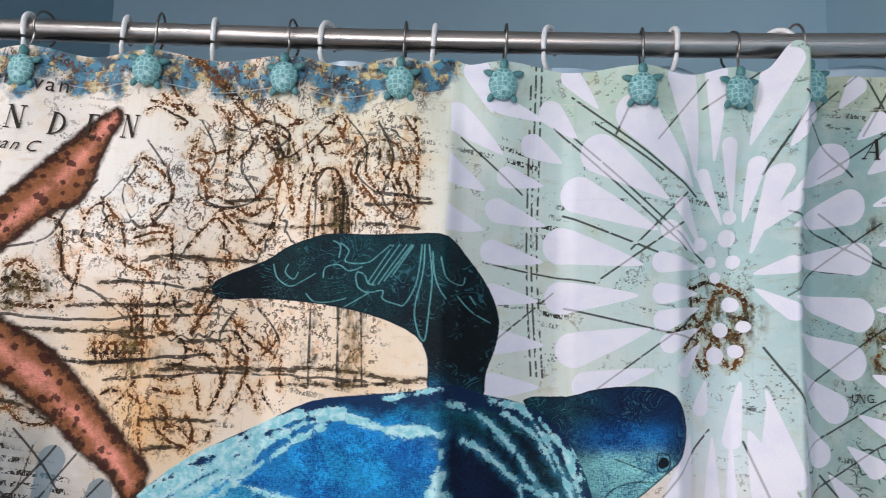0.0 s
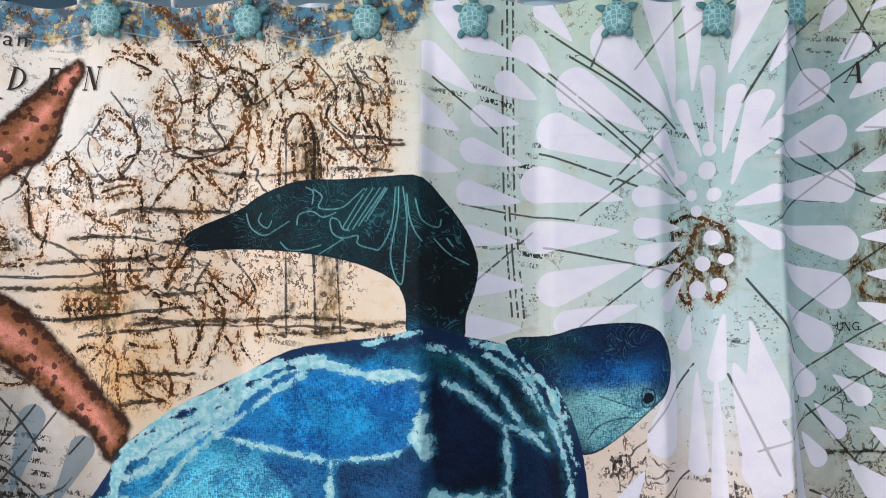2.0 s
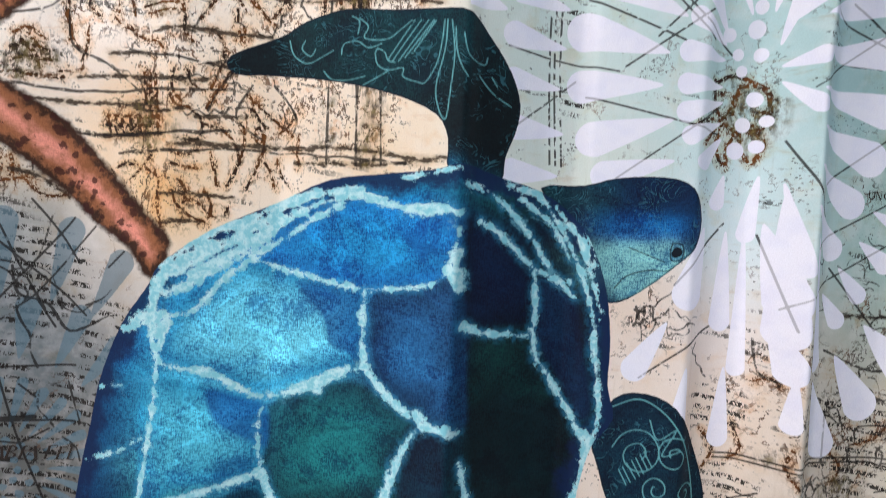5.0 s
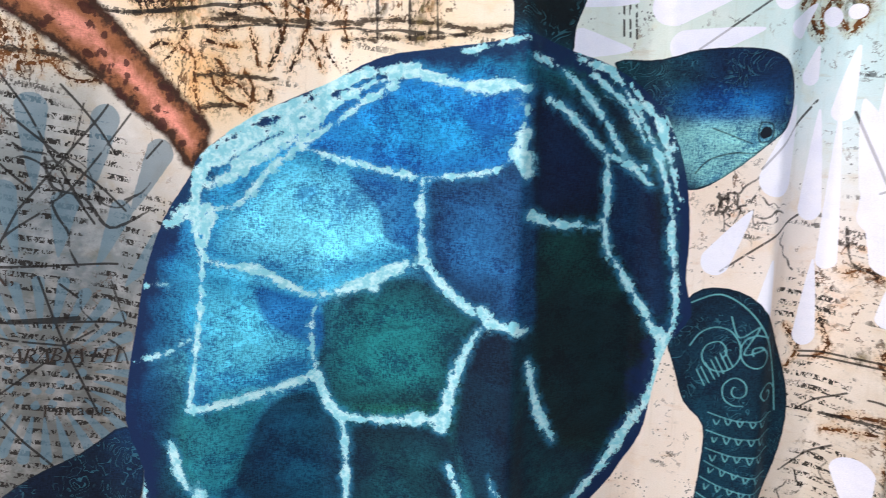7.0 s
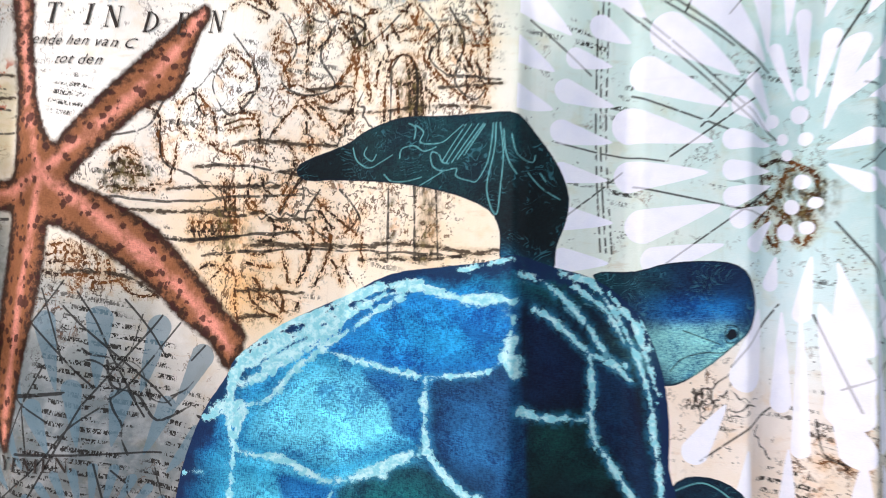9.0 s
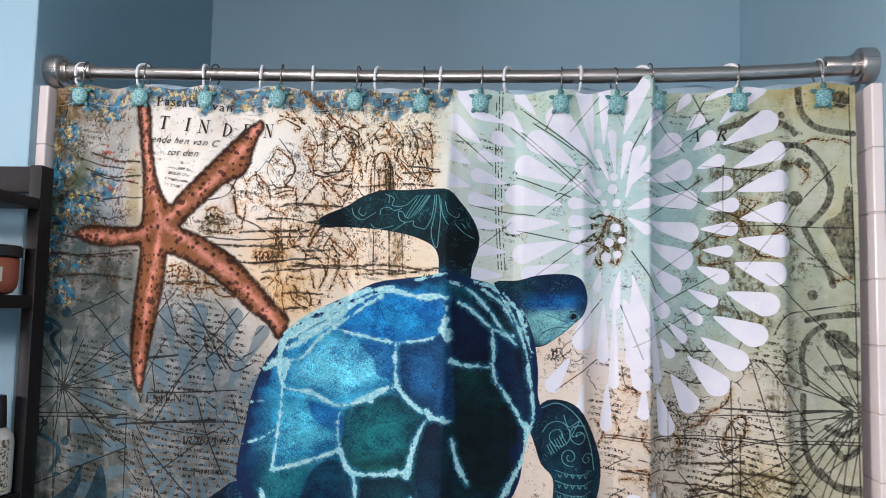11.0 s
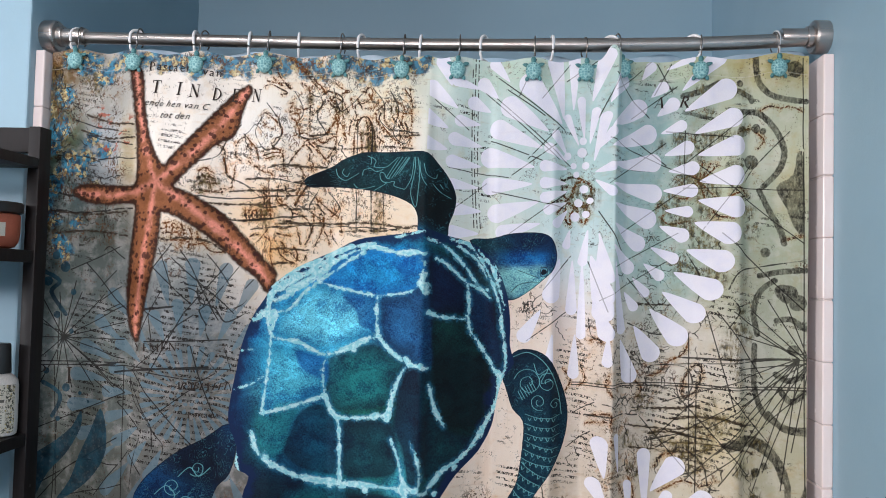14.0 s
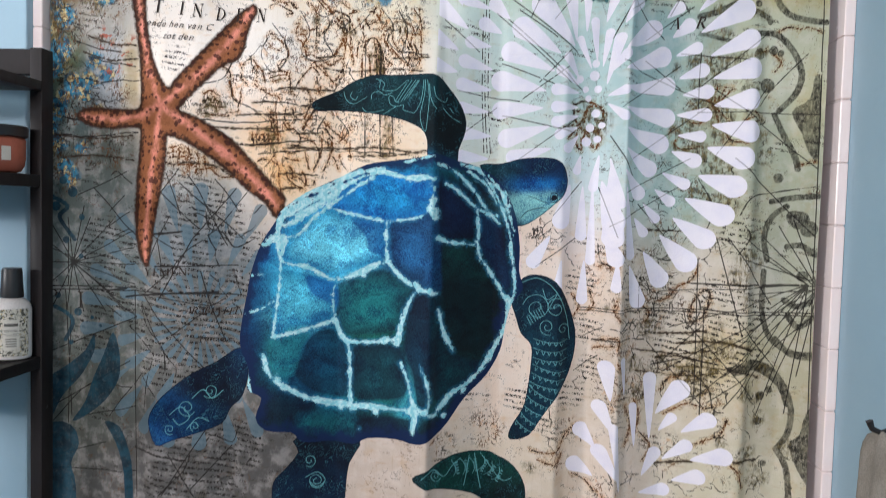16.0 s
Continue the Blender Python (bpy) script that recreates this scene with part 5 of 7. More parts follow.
stroke("curl", 0.9, [(-460,1053),(-465,1052),(-470,1054),(-473,1059),(-473,1064),(-471,1068),(-467,1069),(-463,1069),(-460,1066),(-460,1062),(-461,1060),(-464,1058),(-466,1059),(-468,1060),(-468,1062),(-467,1063)])
stroke("curl", 0.9, [(-423,1059),(-426,1063),(-427,1068),(-425,1073),(-422,1075),(-418,1075),(-416,1072),(-414,1069),(-415,1066),(-417,1064),(-419,1064),(-421,1065),(-422,1067),(-422,1068),(-421,1069)])
stroke("curl", 0.9, [(-182,958),(-188,951),(-196,950),(-203,954),(-207,961),(-207,969),(-203,974),(-197,976),(-192,974),(-188,969),(-187,964),(-189,959),(-193,958),(-197,958),(-200,961),(-201,965),(-199,967),(-197,969),(-195,968)])
stroke("curl", 0.9, [(-213,993),(-206,992),(-201,995),(-198,1001),(-199,1007),(-203,1012),(-208,1013),(-212,1012),(-214,1008),(-214,1004),(-212,1001),(-209,999),(-207,1000),(-205,1002),(-205,1004),(-206,1005)])
stroke("curl", 0.8, [(59,1012),(63,1005),(66,999),(67,992),(67,986),(64,980)])
stroke("curl", 0.8, [(66,1007),(71,1005),(66,1004)])
stroke("curl", 0.8, [(67,1002),(72,1000),(67,999)])
stroke("curl", 0.8, [(68,996),(73,994),(68,993)])
stroke("curl", 0.8, [(68,991),(74,989),(69,988)])
stroke("curl", 0.8, [(69,985),(75,983),(70,982)])
stroke("curl", 0.8, [(76,1010),(81,1004),(84,997),(85,991),(84,984),(81,978)])
stroke("curl", 0.8, [(83,1006),(88,1004),(83,1003)])
stroke("curl", 0.8, [(84,1000),(89,998),(84,997)])
stroke("curl", 0.8, [(85,995),(90,993),(85,992)])
stroke("curl", 0.8, [(86,989),(91,987),(86,986)])
stroke("curl", 0.8, [(87,983),(92,982),(87,981)])
stroke("curl", 0.8, [(93,1009),(98,1002),(101,996),(102,990),(102,984),(99,977)])
stroke("curl", 0.8, [(101,1005),(106,1004),(101,1002)])
stroke("curl", 0.8, [(102,999),(107,999),(102,997)])
stroke("curl", 0.8, [(103,994),(108,993),(103,991)])
stroke("curl", 0.8, [(103,988),(109,988),(104,986)])
stroke("curl", 0.8, [(104,983),(110,982),(105,980)])
stroke("curl", 0.8, [(121,1008),(122,1001),(121,994),(118,989),(113,985),(107,981)])
stroke("curl", 0.8, [(125,1002),(129,998),(123,999)])
stroke("curl", 0.8, [(122,997),(126,993),(121,995)])
stroke("curl", 0.8, [(120,992),(124,988),(118,990)])
stroke("curl", 0.8, [(117,988),(121,984),(116,985)])
stroke("curl", 0.8, [(115,983),(119,979),(113,980)])
stroke("curl", 0.8, [(136,1000),(137,992),(136,986),(133,980),(128,976),(121,973)])
stroke("curl", 0.8, [(139,994),(144,990),(138,991)])
stroke("curl", 0.8, [(137,989),(141,985),(136,986)])
stroke("curl", 0.8, [(134,984),(139,980),(133,981)])
stroke("curl", 0.8, [(132,979),(136,975),(131,977)])
stroke("curl", 0.8, [(129,974),(133,971),(128,972)])
stroke("curl", 0.8, [(150,993),(151,986),(150,980),(147,974),(143,969),(136,965)])
stroke("curl", 0.8, [(154,987),(158,984),(153,985)])
stroke("curl", 0.8, [(152,982),(156,979),(150,980)])
stroke("curl", 0.8, [(149,977),(153,974),(148,975)])
stroke("curl", 0.8, [(147,972),(151,969),(145,970)])
stroke("curl", 0.8, [(144,967),(148,964),(143,965)])
stroke("curl", 0.9, [(41,982),(37,978),(32,978),(28,982),(25,988),(24,993),(26,996),(30,996),(33,994),(36,991),(36,987),(35,985),(33,984),(31,985),(30,987),(29,989),(30,990)])
stroke("line", 0.9, [(544,1230),(713,1358)])
stroke("line", 0.9, [(557,1185),(713,1352)])
stroke("line", 0.9, [(582,1151),(713,1350)])
stroke("line", 0.9, [(640,1154),(713,1346)])
stroke("line", 0.9, [(689,1194),(715,1342)])
stroke("line", 0.9, [(489,1291),(614,1147)])
stroke("line", 0.9, [(574,1298),(649,1210)])
stroke("line", 0.9, [(513,1403),(515,1137)])
stroke("line", 0.9, [(503,1356),(714,1362)])
stroke("line", 0.9, [(620,1448),(713,1360)])
stroke("line", 0.9, [(647,1470),(714,1362)])
stroke("line", 0.9, [(541,1445),(585,1265)])
stroke("line", 0.9, [(425,1243),(531,1122)])
stroke("line", 0.9, [(298,1244),(337,1269)])
stroke("line", 0.9, [(288,1180),(334,1216)])
stroke("line", 0.9, [(535,1133),(714,1309)])
stroke("line", 0.9, [(583,1407),(713,1370)])
stroke("line", 0.9, [(594,1341),(713,1355)])
stroke("line", 0.9, [(672,1481),(715,1365)])
stroke("line", 0.9, [(143,1838),(287,1717)])
stroke("line", 0.9, [(362,1848),(461,1937)])
stroke("line", 0.9, [(356,1766),(538,1688)])
stroke("line", 0.9, [(382,1588),(519,1688)])
stroke("line", 0.9, [(500,1678),(706,1672)])
stroke("line", 0.9, [(498,1720),(610,1816)])
stroke("line", 0.9, [(530,1592),(615,1719)])
stroke("line", 0.9, [(527,1720),(707,1574)])
coast([(536,1436),(526,1405),(513,1406),(500,1359),(481,1346),(472,1326),(454,1321),(442,1294),(400,1280)])
coast([(522,1338),(533,1327),(526,1295),(520,1282),(508,1278),(499,1290),(504,1320),(522,1338)])
coast([(505,1206),(496,1196),(482,1181),(460,1161),(460,1134)])
coast([(365,1190),(388,1176),(371,1159),(387,1132),(407,1178),(421,1165),(403,1139)])
coast([(326,1395),(346,1384),(331,1369)])
coast([(373,1378),(417,1355),(445,1328),(429,1301)])
coast([(494,1442),(475,1410),(444,1398),(422,1366)])
coast([(347,1250),(365,1233),(392,1233),(404,1206)])
coast([(201,1450),(228,1462),(243,1478)])
coast([(196,1434),(223,1443),(236,1456)])
coast([(548,1167),(565,1155),(561,1128)])
coast([(463,1506),(479,1485),(464,1463)])
coast([(565,1581),(553,1540),(566,1509),(551,1466)])
coast([(532,1423),(551,1446),(566,1431),(551,1409),(532,1423)])
coast([(-331,1758),(-310,1775),(-287,1759),(-296,1735),(-317,1726),(-331,1758)])
coast([(-241,1844),(-220,1834),(-199,1851),(-182,1823),(-197,1802)])
coast([(-165,1792),(-142,1776),(-152,1744),(-134,1711),(-144,1669)])
coast([(-47,1840),(-23,1818),(-28,1779),(-5,1752)])
coast([(-335,1662),(-281,1647),(-230,1656),(-190,1646)])
coast([(-313,1631),(-249,1619),(-189,1627)])
coast([(-452,1563),(-402,1554),(-359,1572)])
coast([(-423,1605),(-394,1615),(-360,1603)])
coast([(-654,1691),(-604,1669),(-560,1679)])
coast([(-722,1812),(-672,1795),(-683,1757),(-644,1734)])
coast([(-254,1749),(-233,1723),(-246,1695)])
coast([(-212,1708),(-177,1700),(-162,1722)])
stroke("scroll", 6.6, [(577,1197),(609,1207),(636,1197),(664,1173),(676,1141)])
blots("ink", [(345,1344,29),(412,1333,36),(456,1344,31),(435,1291,31),(378,1231,31),(416,1152,36),(376,1305,25),(464,1441,25),(442,1462,21),(489,1146,29),(535,1143,25),(217,1451,23),(548,1624,23),(428,1580,19),(472,1560,19),(306,1372,19)])
blots("stain", [(425,1269,17),(404,1195,17),(416,1142,17),(534,1251,15),(479,1197,15),(593,1387,17),(337,1301,10)])
wash("paper", 447, 1720, 42, 136, "#9cbcbc")
wash("paper", 440, 1537, 52, 63, "#a3bcb6")
wash("paper", 420, 1440, 52, 52, "#b4b8ac")
wash("paper", 435, 1291, 63, 63, "#c2b6a6")
wash("paper", 366, 1192, 63, 73, "#c8baaa")
wash("paper", 411, 1355, 42, 42, "#b8b4a8")
wash("paper", -149, 1658, 125, 63, "#faeadc")
wash("paper", -62, 1700, 63, 63, "#f8eadc")
wash("paper", -231, 1675, 63, 63, "#faeada")
wash("paper", -414, 1766, 63, 42, "#f4ece4")
wash("paper", -658, 1259, 84, 63, "#5a625f")
wash("paper", -703, 1473, 42, 63, "#545e58")
wash("paint", -334, 1316, 27, 73, "#0c2f5c")
wash("paint", -307, 1235, 31, 52, "#0e3a66")
wash("paint", -250, 1157, 63, 31, "#0f3a60")
wash("paint", -89, 1179, 73, 42, "#0e3046")
wash("paint", -268, 1340, 42, 42, "#2a78a8")
coast([(-648,1757),(-603,1743),(-550,1736)], 13, 1.4, 1.7)
coast([(-680,1718),(-619,1708),(-542,1710)], 13, 1.4, 1.7)
coast([(-416,1637),(-324,1635),(-210,1645)], 13, 1.4, 1.7)
coast([(-430,1597),(-322,1595),(-208,1605)], 13, 1.4, 1.7)
coast([(-311,1578),(-188,1589),(-37,1583)], 13, 1.4, 1.7)
coast([(-672,1784),(-624,1770),(-556,1760)], 13, 1.4, 1.7)
coast([(-303,1675),(-231,1669),(-191,1676)], 13, 1.4, 1.7)
coast([(-701,1642),(-627,1634),(-559,1639)], 13, 1.4, 1.7)
coast([(-704,1609),(-637,1604),(-544,1614)], 13, 1.4, 1.7)
coast([(-128,1700),(-62,1693),(7,1699)], 13, 1.4, 1.7)
coast([(-55,1769),(-1,1763)], 13, 1.4, 1.7)
coast([(319,1242),(365,1246),(425,1246)], 13, 1.4, 1.7)
coast([(437,1197),(498,1212),(551,1208)], 13, 1.4, 1.7)
coast([(145,1775),(198,1776)], 13, 1.4, 1.7)
coast([(379,1715),(437,1709)], 13, 1.4, 1.7)
stroke("line", 0.9, [(27,1831),(91,1778)])
stroke("line", 0.9, [(122,1848),(265,1727)])
stroke("line", 0.9, [(361,1879),(430,1807)])
stroke("line", 0.9, [(398,1806),(478,1863)])
stroke("line", 0.9, [(358,1682),(465,1762)])
stroke("line", 0.9, [(171,1583),(278,1663)])
stroke("line", 0.9, [(228,1838),(279,1902)])
stroke("line", 0.9, [(52,1705),(168,1690)])
stroke("line", 0.9, [(370,1524),(492,1592)])
stroke("line", 0.9, [(343,1460),(473,1538)])
stroke("line", 0.9, [(44,1609),(126,1679)])
stroke("line", 0.9, [(464,1783),(580,1769)])
blots("stain", [(-726,1879,23),(-689,1889,17),(-710,1791,19),(-694,1735,17),(-630,1845,15),(-653,1867,15),(-719,1658,17),(-724,1559,21)])
blots("ink", [(-677,1658,31),(-721,1603,31),(-628,1658,27),(-705,1516,31)])

# engraved figures, towers and hatching of the old sea chart
stroke("sketch", 1.1, [(-241,1828),(-246,1810),(-246,1794),(-236,1785),(-230,1772),(-227,1759)])
stroke("sketch", 1.1, [(-214,1854),(-210,1833),(-211,1806),(-211,1786),(-209,1770)])
stroke("sketch", 1.1, [(-277,1888),(-270,1871),(-260,1861),(-252,1848)])
stroke("sketch", 1.1, [(-301,1794),(-292,1799),(-280,1791),(-270,1782),(-259,1769),(-259,1756),(-269,1749),(-275,1736),(-263,1727),(-253,1718)])
stroke("sketch", 1.1, [(-345,1735),(-337,1748),(-325,1751),(-317,1742),(-305,1729),(-299,1707)])
stroke("sketch", 1.1, [(-325,1729),(-321,1738),(-316,1735),(-315,1710)])
stroke("sketch", 1.1, [(-233,1758),(-219,1763),(-203,1757),(-184,1748),(-164,1759)])
stroke("sketch", 1.1, [(-229,1755),(-214,1751),(-196,1751),(-184,1745),(-175,1749)])
stroke("sketch", 1.1, [(-207,1797),(-198,1807),(-189,1814),(-187,1827)])
stroke("sketch", 1.1, [(-239,1709),(-224,1733),(-213,1740),(-200,1722)])
stroke("sketch", 1.1, [(-214,1750),(-198,1734),(-182,1719),(-173,1712)])
stroke("sketch", 1.1, [(-229,1860),(-219,1854),(-213,1843)])
stroke("sketch", 1.1, [(-146,1808),(-147,1788),(-144,1769),(-140,1753)])
stroke("sketch", 1.1, [(-387,1739),(-372,1733),(-365,1721),(-366,1705)])
stroke("sketch", 1.1, [(-297,1853),(-285,1856),(-274,1851),(-254,1840),(-266,1836)])
stroke("sketch", 1.1, [(-295,1863),(-282,1860),(-265,1854)])
stroke("sketch", 1.1, [(-283,1870),(-272,1860),(-256,1858),(-249,1848)])
stroke("sketch", 1.1, [(-296,1781),(-285,1771),(-275,1768)])
stroke("sketch", 1.1, [(-294,1723),(-279,1729),(-257,1727)])
stroke("sketch", 1.1, [(-290,1716),(-272,1722),(-254,1722)])
stroke("sketch", 1.1, [(-286,1710),(-268,1715),(-253,1715)])
stroke("sketch", 1.1, [(-249,1820),(-239,1811),(-224,1809),(-211,1813)])
stroke("sketch", 1.1, [(-245,1797),(-235,1801),(-229,1792),(-235,1778)])
stroke("sketch", 1.1, [(-344,1725),(-345,1716),(-334,1706)])
stroke("sketch", 1.7, [(-174,1834),(-164,1821),(-156,1805),(-162,1789),(-171,1775),(-176,1762)])
stroke("sketch", 1.7, [(-168,1831),(-159,1818),(-154,1801),(-159,1782)])
stroke("sketch", 1.7, [(-264,1915),(-245,1904),(-232,1888),(-214,1875),(-196,1858),(-181,1841)])
stroke("sketch", 1.7, [(-255,1916),(-235,1898),(-218,1882),(-192,1854)])
stroke("sketch", 1.1, [(-210,1740),(-200,1744),(-190,1729),(-177,1713)])
stroke("sketch", 1.1, [(-177,1713),(-166,1730),(-158,1747)])
stroke("sketch", 1.1, [(-149,1831),(-149,1808),(-145,1788),(-145,1763),(-141,1747)])
stroke("sketch", 1.1, [(-160,1729),(-160,1763),(-155,1784),(-148,1779),(-145,1763)])
stroke("sketch", 1.1, [(-135,1763),(-132,1785),(-127,1792),(-122,1785)])
stroke("sketch", 1.1, [(-108,1846),(-99,1853),(-92,1843),(-98,1830),(-110,1823),(-123,1822),(-125,1812)])
stroke("sketch", 1.1, [(-121,1832),(-113,1816),(-103,1813),(-87,1816),(-81,1829)])
stroke("sketch", 1.1, [(-83,1809),(-74,1815),(-61,1825),(-45,1824),(-31,1814),(-31,1801),(-33,1787),(-29,1771),(-16,1755),(-18,1742)])
stroke("sketch", 1.1, [(-54,1814),(-54,1798),(-42,1781),(-35,1768),(-37,1746)])
stroke("sketch", 1.1, [(-71,1779),(-57,1762),(-40,1746),(-30,1736)])
stroke("sketch", 1.1, [(-31,1807),(-19,1811),(-15,1794),(-15,1774),(-13,1758)])
stroke("sketch", 1.1, [(-85,1803),(-82,1786),(-71,1772),(-80,1759),(-66,1746)])
stroke("sketch", 1.1, [(-20,1848),(-18,1831),(-14,1814)])
stroke("sketch", 1.1, [(-30,1848),(-20,1834)])
stroke("sketch", 1.1, [(-164,1861),(-151,1851),(-137,1845),(-150,1841)])
stroke("sketch", 1.1, [(-234,1903),(-223,1885),(-212,1868),(-197,1851),(-183,1841)])
stroke("sketch", 1.1, [(-180,1847),(-166,1841),(-150,1838),(-141,1848)])
stroke("sketch", 1.1, [(-169,1834),(-152,1828),(-142,1815),(-137,1801)])
stroke("sketch", 1.1, [(-133,1832),(-129,1815),(-121,1799)])
stroke("sketch", 1.1, [(-76,1802),(-78,1786),(-67,1766)])
stroke("sketch", 1.1, [(-67,1808),(-67,1789),(-51,1768)])
stroke("sketch", 1.1, [(-79,1756),(-73,1750),(-75,1743)])
stroke("sketch", 1.1, [(-30,1787),(-23,1774),(-24,1761)])
stroke("sketch", 1.1, [(-44,1814),(-40,1794),(-32,1774)])
stroke("sketch", 1.6, [(-122,1714),(-125,1743),(-122,1769),(-119,1787),(-110,1796),(-98,1793),(-89,1776),(-84,1756),(-82,1727)])
stroke("sketch", 1.6, [(-116,1766),(-102,1763),(-87,1769)])
stroke("sketch", 1.6, [(-108,1729),(-111,1763)])
stroke("sketch", 1.6, [(-90,1729),(-93,1769)])
stroke("sketch", 1.6, [(-98,1763),(-95,1729)])
stroke("sketch", 1.6, [(-178,1827),(-169,1818),(-161,1808),(-163,1789),(-172,1775),(-180,1762)])
stroke("sketch", 1.6, [(-174,1831),(-160,1818),(-154,1805),(-160,1785)])
stroke("sketch", 1.6, [(-90,1763),(-87,1729)])
stroke("sketch", 1.6, [(-97,1789),(-92,1772)])
stroke("sketch", 1.6, [(-103,1789),(-98,1769)])
stroke("sketch", 1.6, [(-112,1846),(-102,1843),(-94,1830)])
stroke("sketch", 1.6, [(-31,1801),(-18,1801)])
stroke("sketch", 1.6, [(-25,1755),(-16,1753)])
stroke("sketch", 1.1, [(-303,1697),(-294,1688),(-277,1684),(-271,1679)])
stroke("sketch", 1.1, [(-318,1704),(-309,1697),(-296,1694)])
stroke("sketch", 1.1, [(-368,1715),(-363,1696),(-359,1684),(-353,1674)])
stroke("sketch", 1.1, [(-344,1697),(-345,1678),(-349,1665),(-350,1655),(-370,1652)])
stroke("sketch", 1.1, [(-252,1709),(-252,1696),(-245,1687)])
stroke("sketch", 1.1, [(-229,1701),(-218,1689),(-218,1670),(-227,1644)])
stroke("sketch", 1.1, [(-264,1639),(-257,1627),(-246,1625),(-234,1613),(-235,1597),(-246,1594)])
stroke("sketch", 1.1, [(-248,1662),(-245,1649),(-233,1641)])
stroke("sketch", 1.1, [(-231,1610),(-219,1607),(-207,1598),(-200,1583),(-202,1567),(-209,1552)])
stroke("sketch", 1.1, [(-226,1585),(-222,1570),(-218,1552)])
stroke("sketch", 1.1, [(-257,1545),(-253,1533),(-241,1522),(-226,1516)])
stroke("sketch", 1.1, [(-245,1537),(-233,1534),(-221,1522)])
stroke("sketch", 1.1, [(-189,1636),(-185,1621),(-175,1611)])
stroke("sketch", 1.1, [(-195,1642),(-179,1627),(-160,1612),(-150,1604)])
stroke("sketch", 1.1, [(-145,1631),(-154,1615),(-163,1606)])
stroke("sketch", 1.1, [(-178,1614),(-177,1590),(-181,1580),(-184,1568),(-192,1549)])
stroke("sketch", 1.1, [(-198,1614),(-195,1595),(-199,1574)])
stroke("sketch", 1.1, [(-176,1577),(-170,1568),(-166,1553)])
stroke("sketch", 1.1, [(-164,1581),(-161,1568),(-153,1556)])
stroke("sketch", 1.1, [(-143,1606),(-145,1587),(-141,1575)])
stroke("sketch", 1.1, [(-207,1722),(-205,1702),(-200,1691)])
stroke("sketch", 1.1, [(-316,1561),(-303,1568),(-284,1565),(-270,1557)])
stroke("sketch", 1.1, [(-278,1578),(-290,1562),(-299,1553)])
stroke("sketch", 1.1, [(-270,1554),(-271,1533),(-266,1509)])
stroke("sketch", 1.1, [(-260,1661),(-261,1642),(-252,1630)])
stroke("sketch", 1.1, [(-260,1584),(-248,1579),(-237,1585)])
stroke("sketch", 1.1, [(-262,1572),(-250,1569),(-236,1567)])
stroke("sketch", 1.1, [(-205,1537),(-210,1522)])
stroke("sketch", 1.1, [(-186,1602),(-182,1596),(-178,1602),(-183,1611),(-186,1602)])
stroke("sketch", 1.1, [(-190,1627),(-186,1633),(-180,1630)])
stroke("sketch", 1.1, [(-208,1692),(-199,1696),(-201,1706)])
stroke("sketch", 1.1, [(-252,1557),(-245,1545),(-247,1534)])
stroke("sketch", 1.1, [(-229,1546),(-222,1534),(-224,1519)])
stroke("sketch", 1.7, [(-208,1664),(-216,1651),(-224,1638),(-230,1625)])
stroke("sketch", 1.7, [(-408,1684),(-398,1691),(-384,1682)])
stroke("sketch", 1.7, [(-410,1671),(-397,1675),(-380,1670)])
stroke("sketch", 1.7, [(-409,1659),(-398,1663),(-382,1662)])
stroke("sketch", 1.7, [(-405,1648),(-386,1646),(-367,1647)])
stroke("sketch", 1.7, [(-402,1678),(-391,1666),(-387,1654)])
stroke("sketch", 1.7, [(-397,1684),(-386,1673),(-377,1661)])
stroke("sketch", 1.7, [(-367,1709),(-362,1696),(-362,1683)])
stroke("sketch", 1.7, [(-324,1614),(-319,1598)])
stroke("sketch", 1.7, [(-317,1613),(-312,1596)])
stroke("sketch", 1.7, [(-309,1612),(-306,1598)])
stroke("sketch", 1.7, [(-301,1613),(-299,1598)])
stroke("sketch", 1.7, [(-293,1614),(-290,1599)])
stroke("sketch", 1.7, [(-288,1654),(-285,1626)])
stroke("sketch", 1.7, [(-283,1654),(-278,1599)])
stroke("sketch", 1.7, [(-278,1654),(-272,1599)])
stroke("sketch", 1.7, [(-324,1613),(-275,1613)])
stroke("sketch", 1.7, [(-323,1604),(-274,1605)])
stroke("crack", 2.6, [(-281,1693),(-263,1699),(-234,1700),(-205,1698),(-175,1699)])
stroke("crack", 2.6, [(-352,1648),(-323,1650),(-301,1651),(-268,1651),(-231,1652)])
stroke("crack", 2.6, [(-400,1625),(-368,1624),(-328,1624),(-289,1625),(-269,1627)])
stroke("crack", 2.6, [(-323,1672),(-306,1672),(-290,1673)])
stroke("crack", 2.6, [(-325,1593),(-303,1595),(-270,1598)])
stroke("crack", 2.6, [(-263,1589),(-238,1590),(-200,1591),(-171,1593),(-142,1591),(-124,1594)])
stroke("crack", 2.6, [(-269,1542),(-245,1543),(-223,1542),(-203,1541)])
stroke("crack", 2.6, [(-266,1515),(-243,1517),(-232,1516)])
stroke("crack", 2.6, [(-240,1617),(-217,1618),(-194,1620)])
stroke("crack", 2.2, [(-213,1756),(-184,1762),(-162,1764)])
stroke("crack", 2.2, [(-67,1758),(-41,1757),(0,1758)])
stroke("sketch", 2.2, [(276,1690),(289,1697),(306,1694),(323,1684),(327,1667),(324,1647),(312,1640)])
stroke("sketch", 2.2, [(298,1683),(293,1666),(284,1654),(293,1642),(314,1647)])
stroke("sketch", 2.2, [(316,1641),(324,1627),(315,1608),(305,1618)])
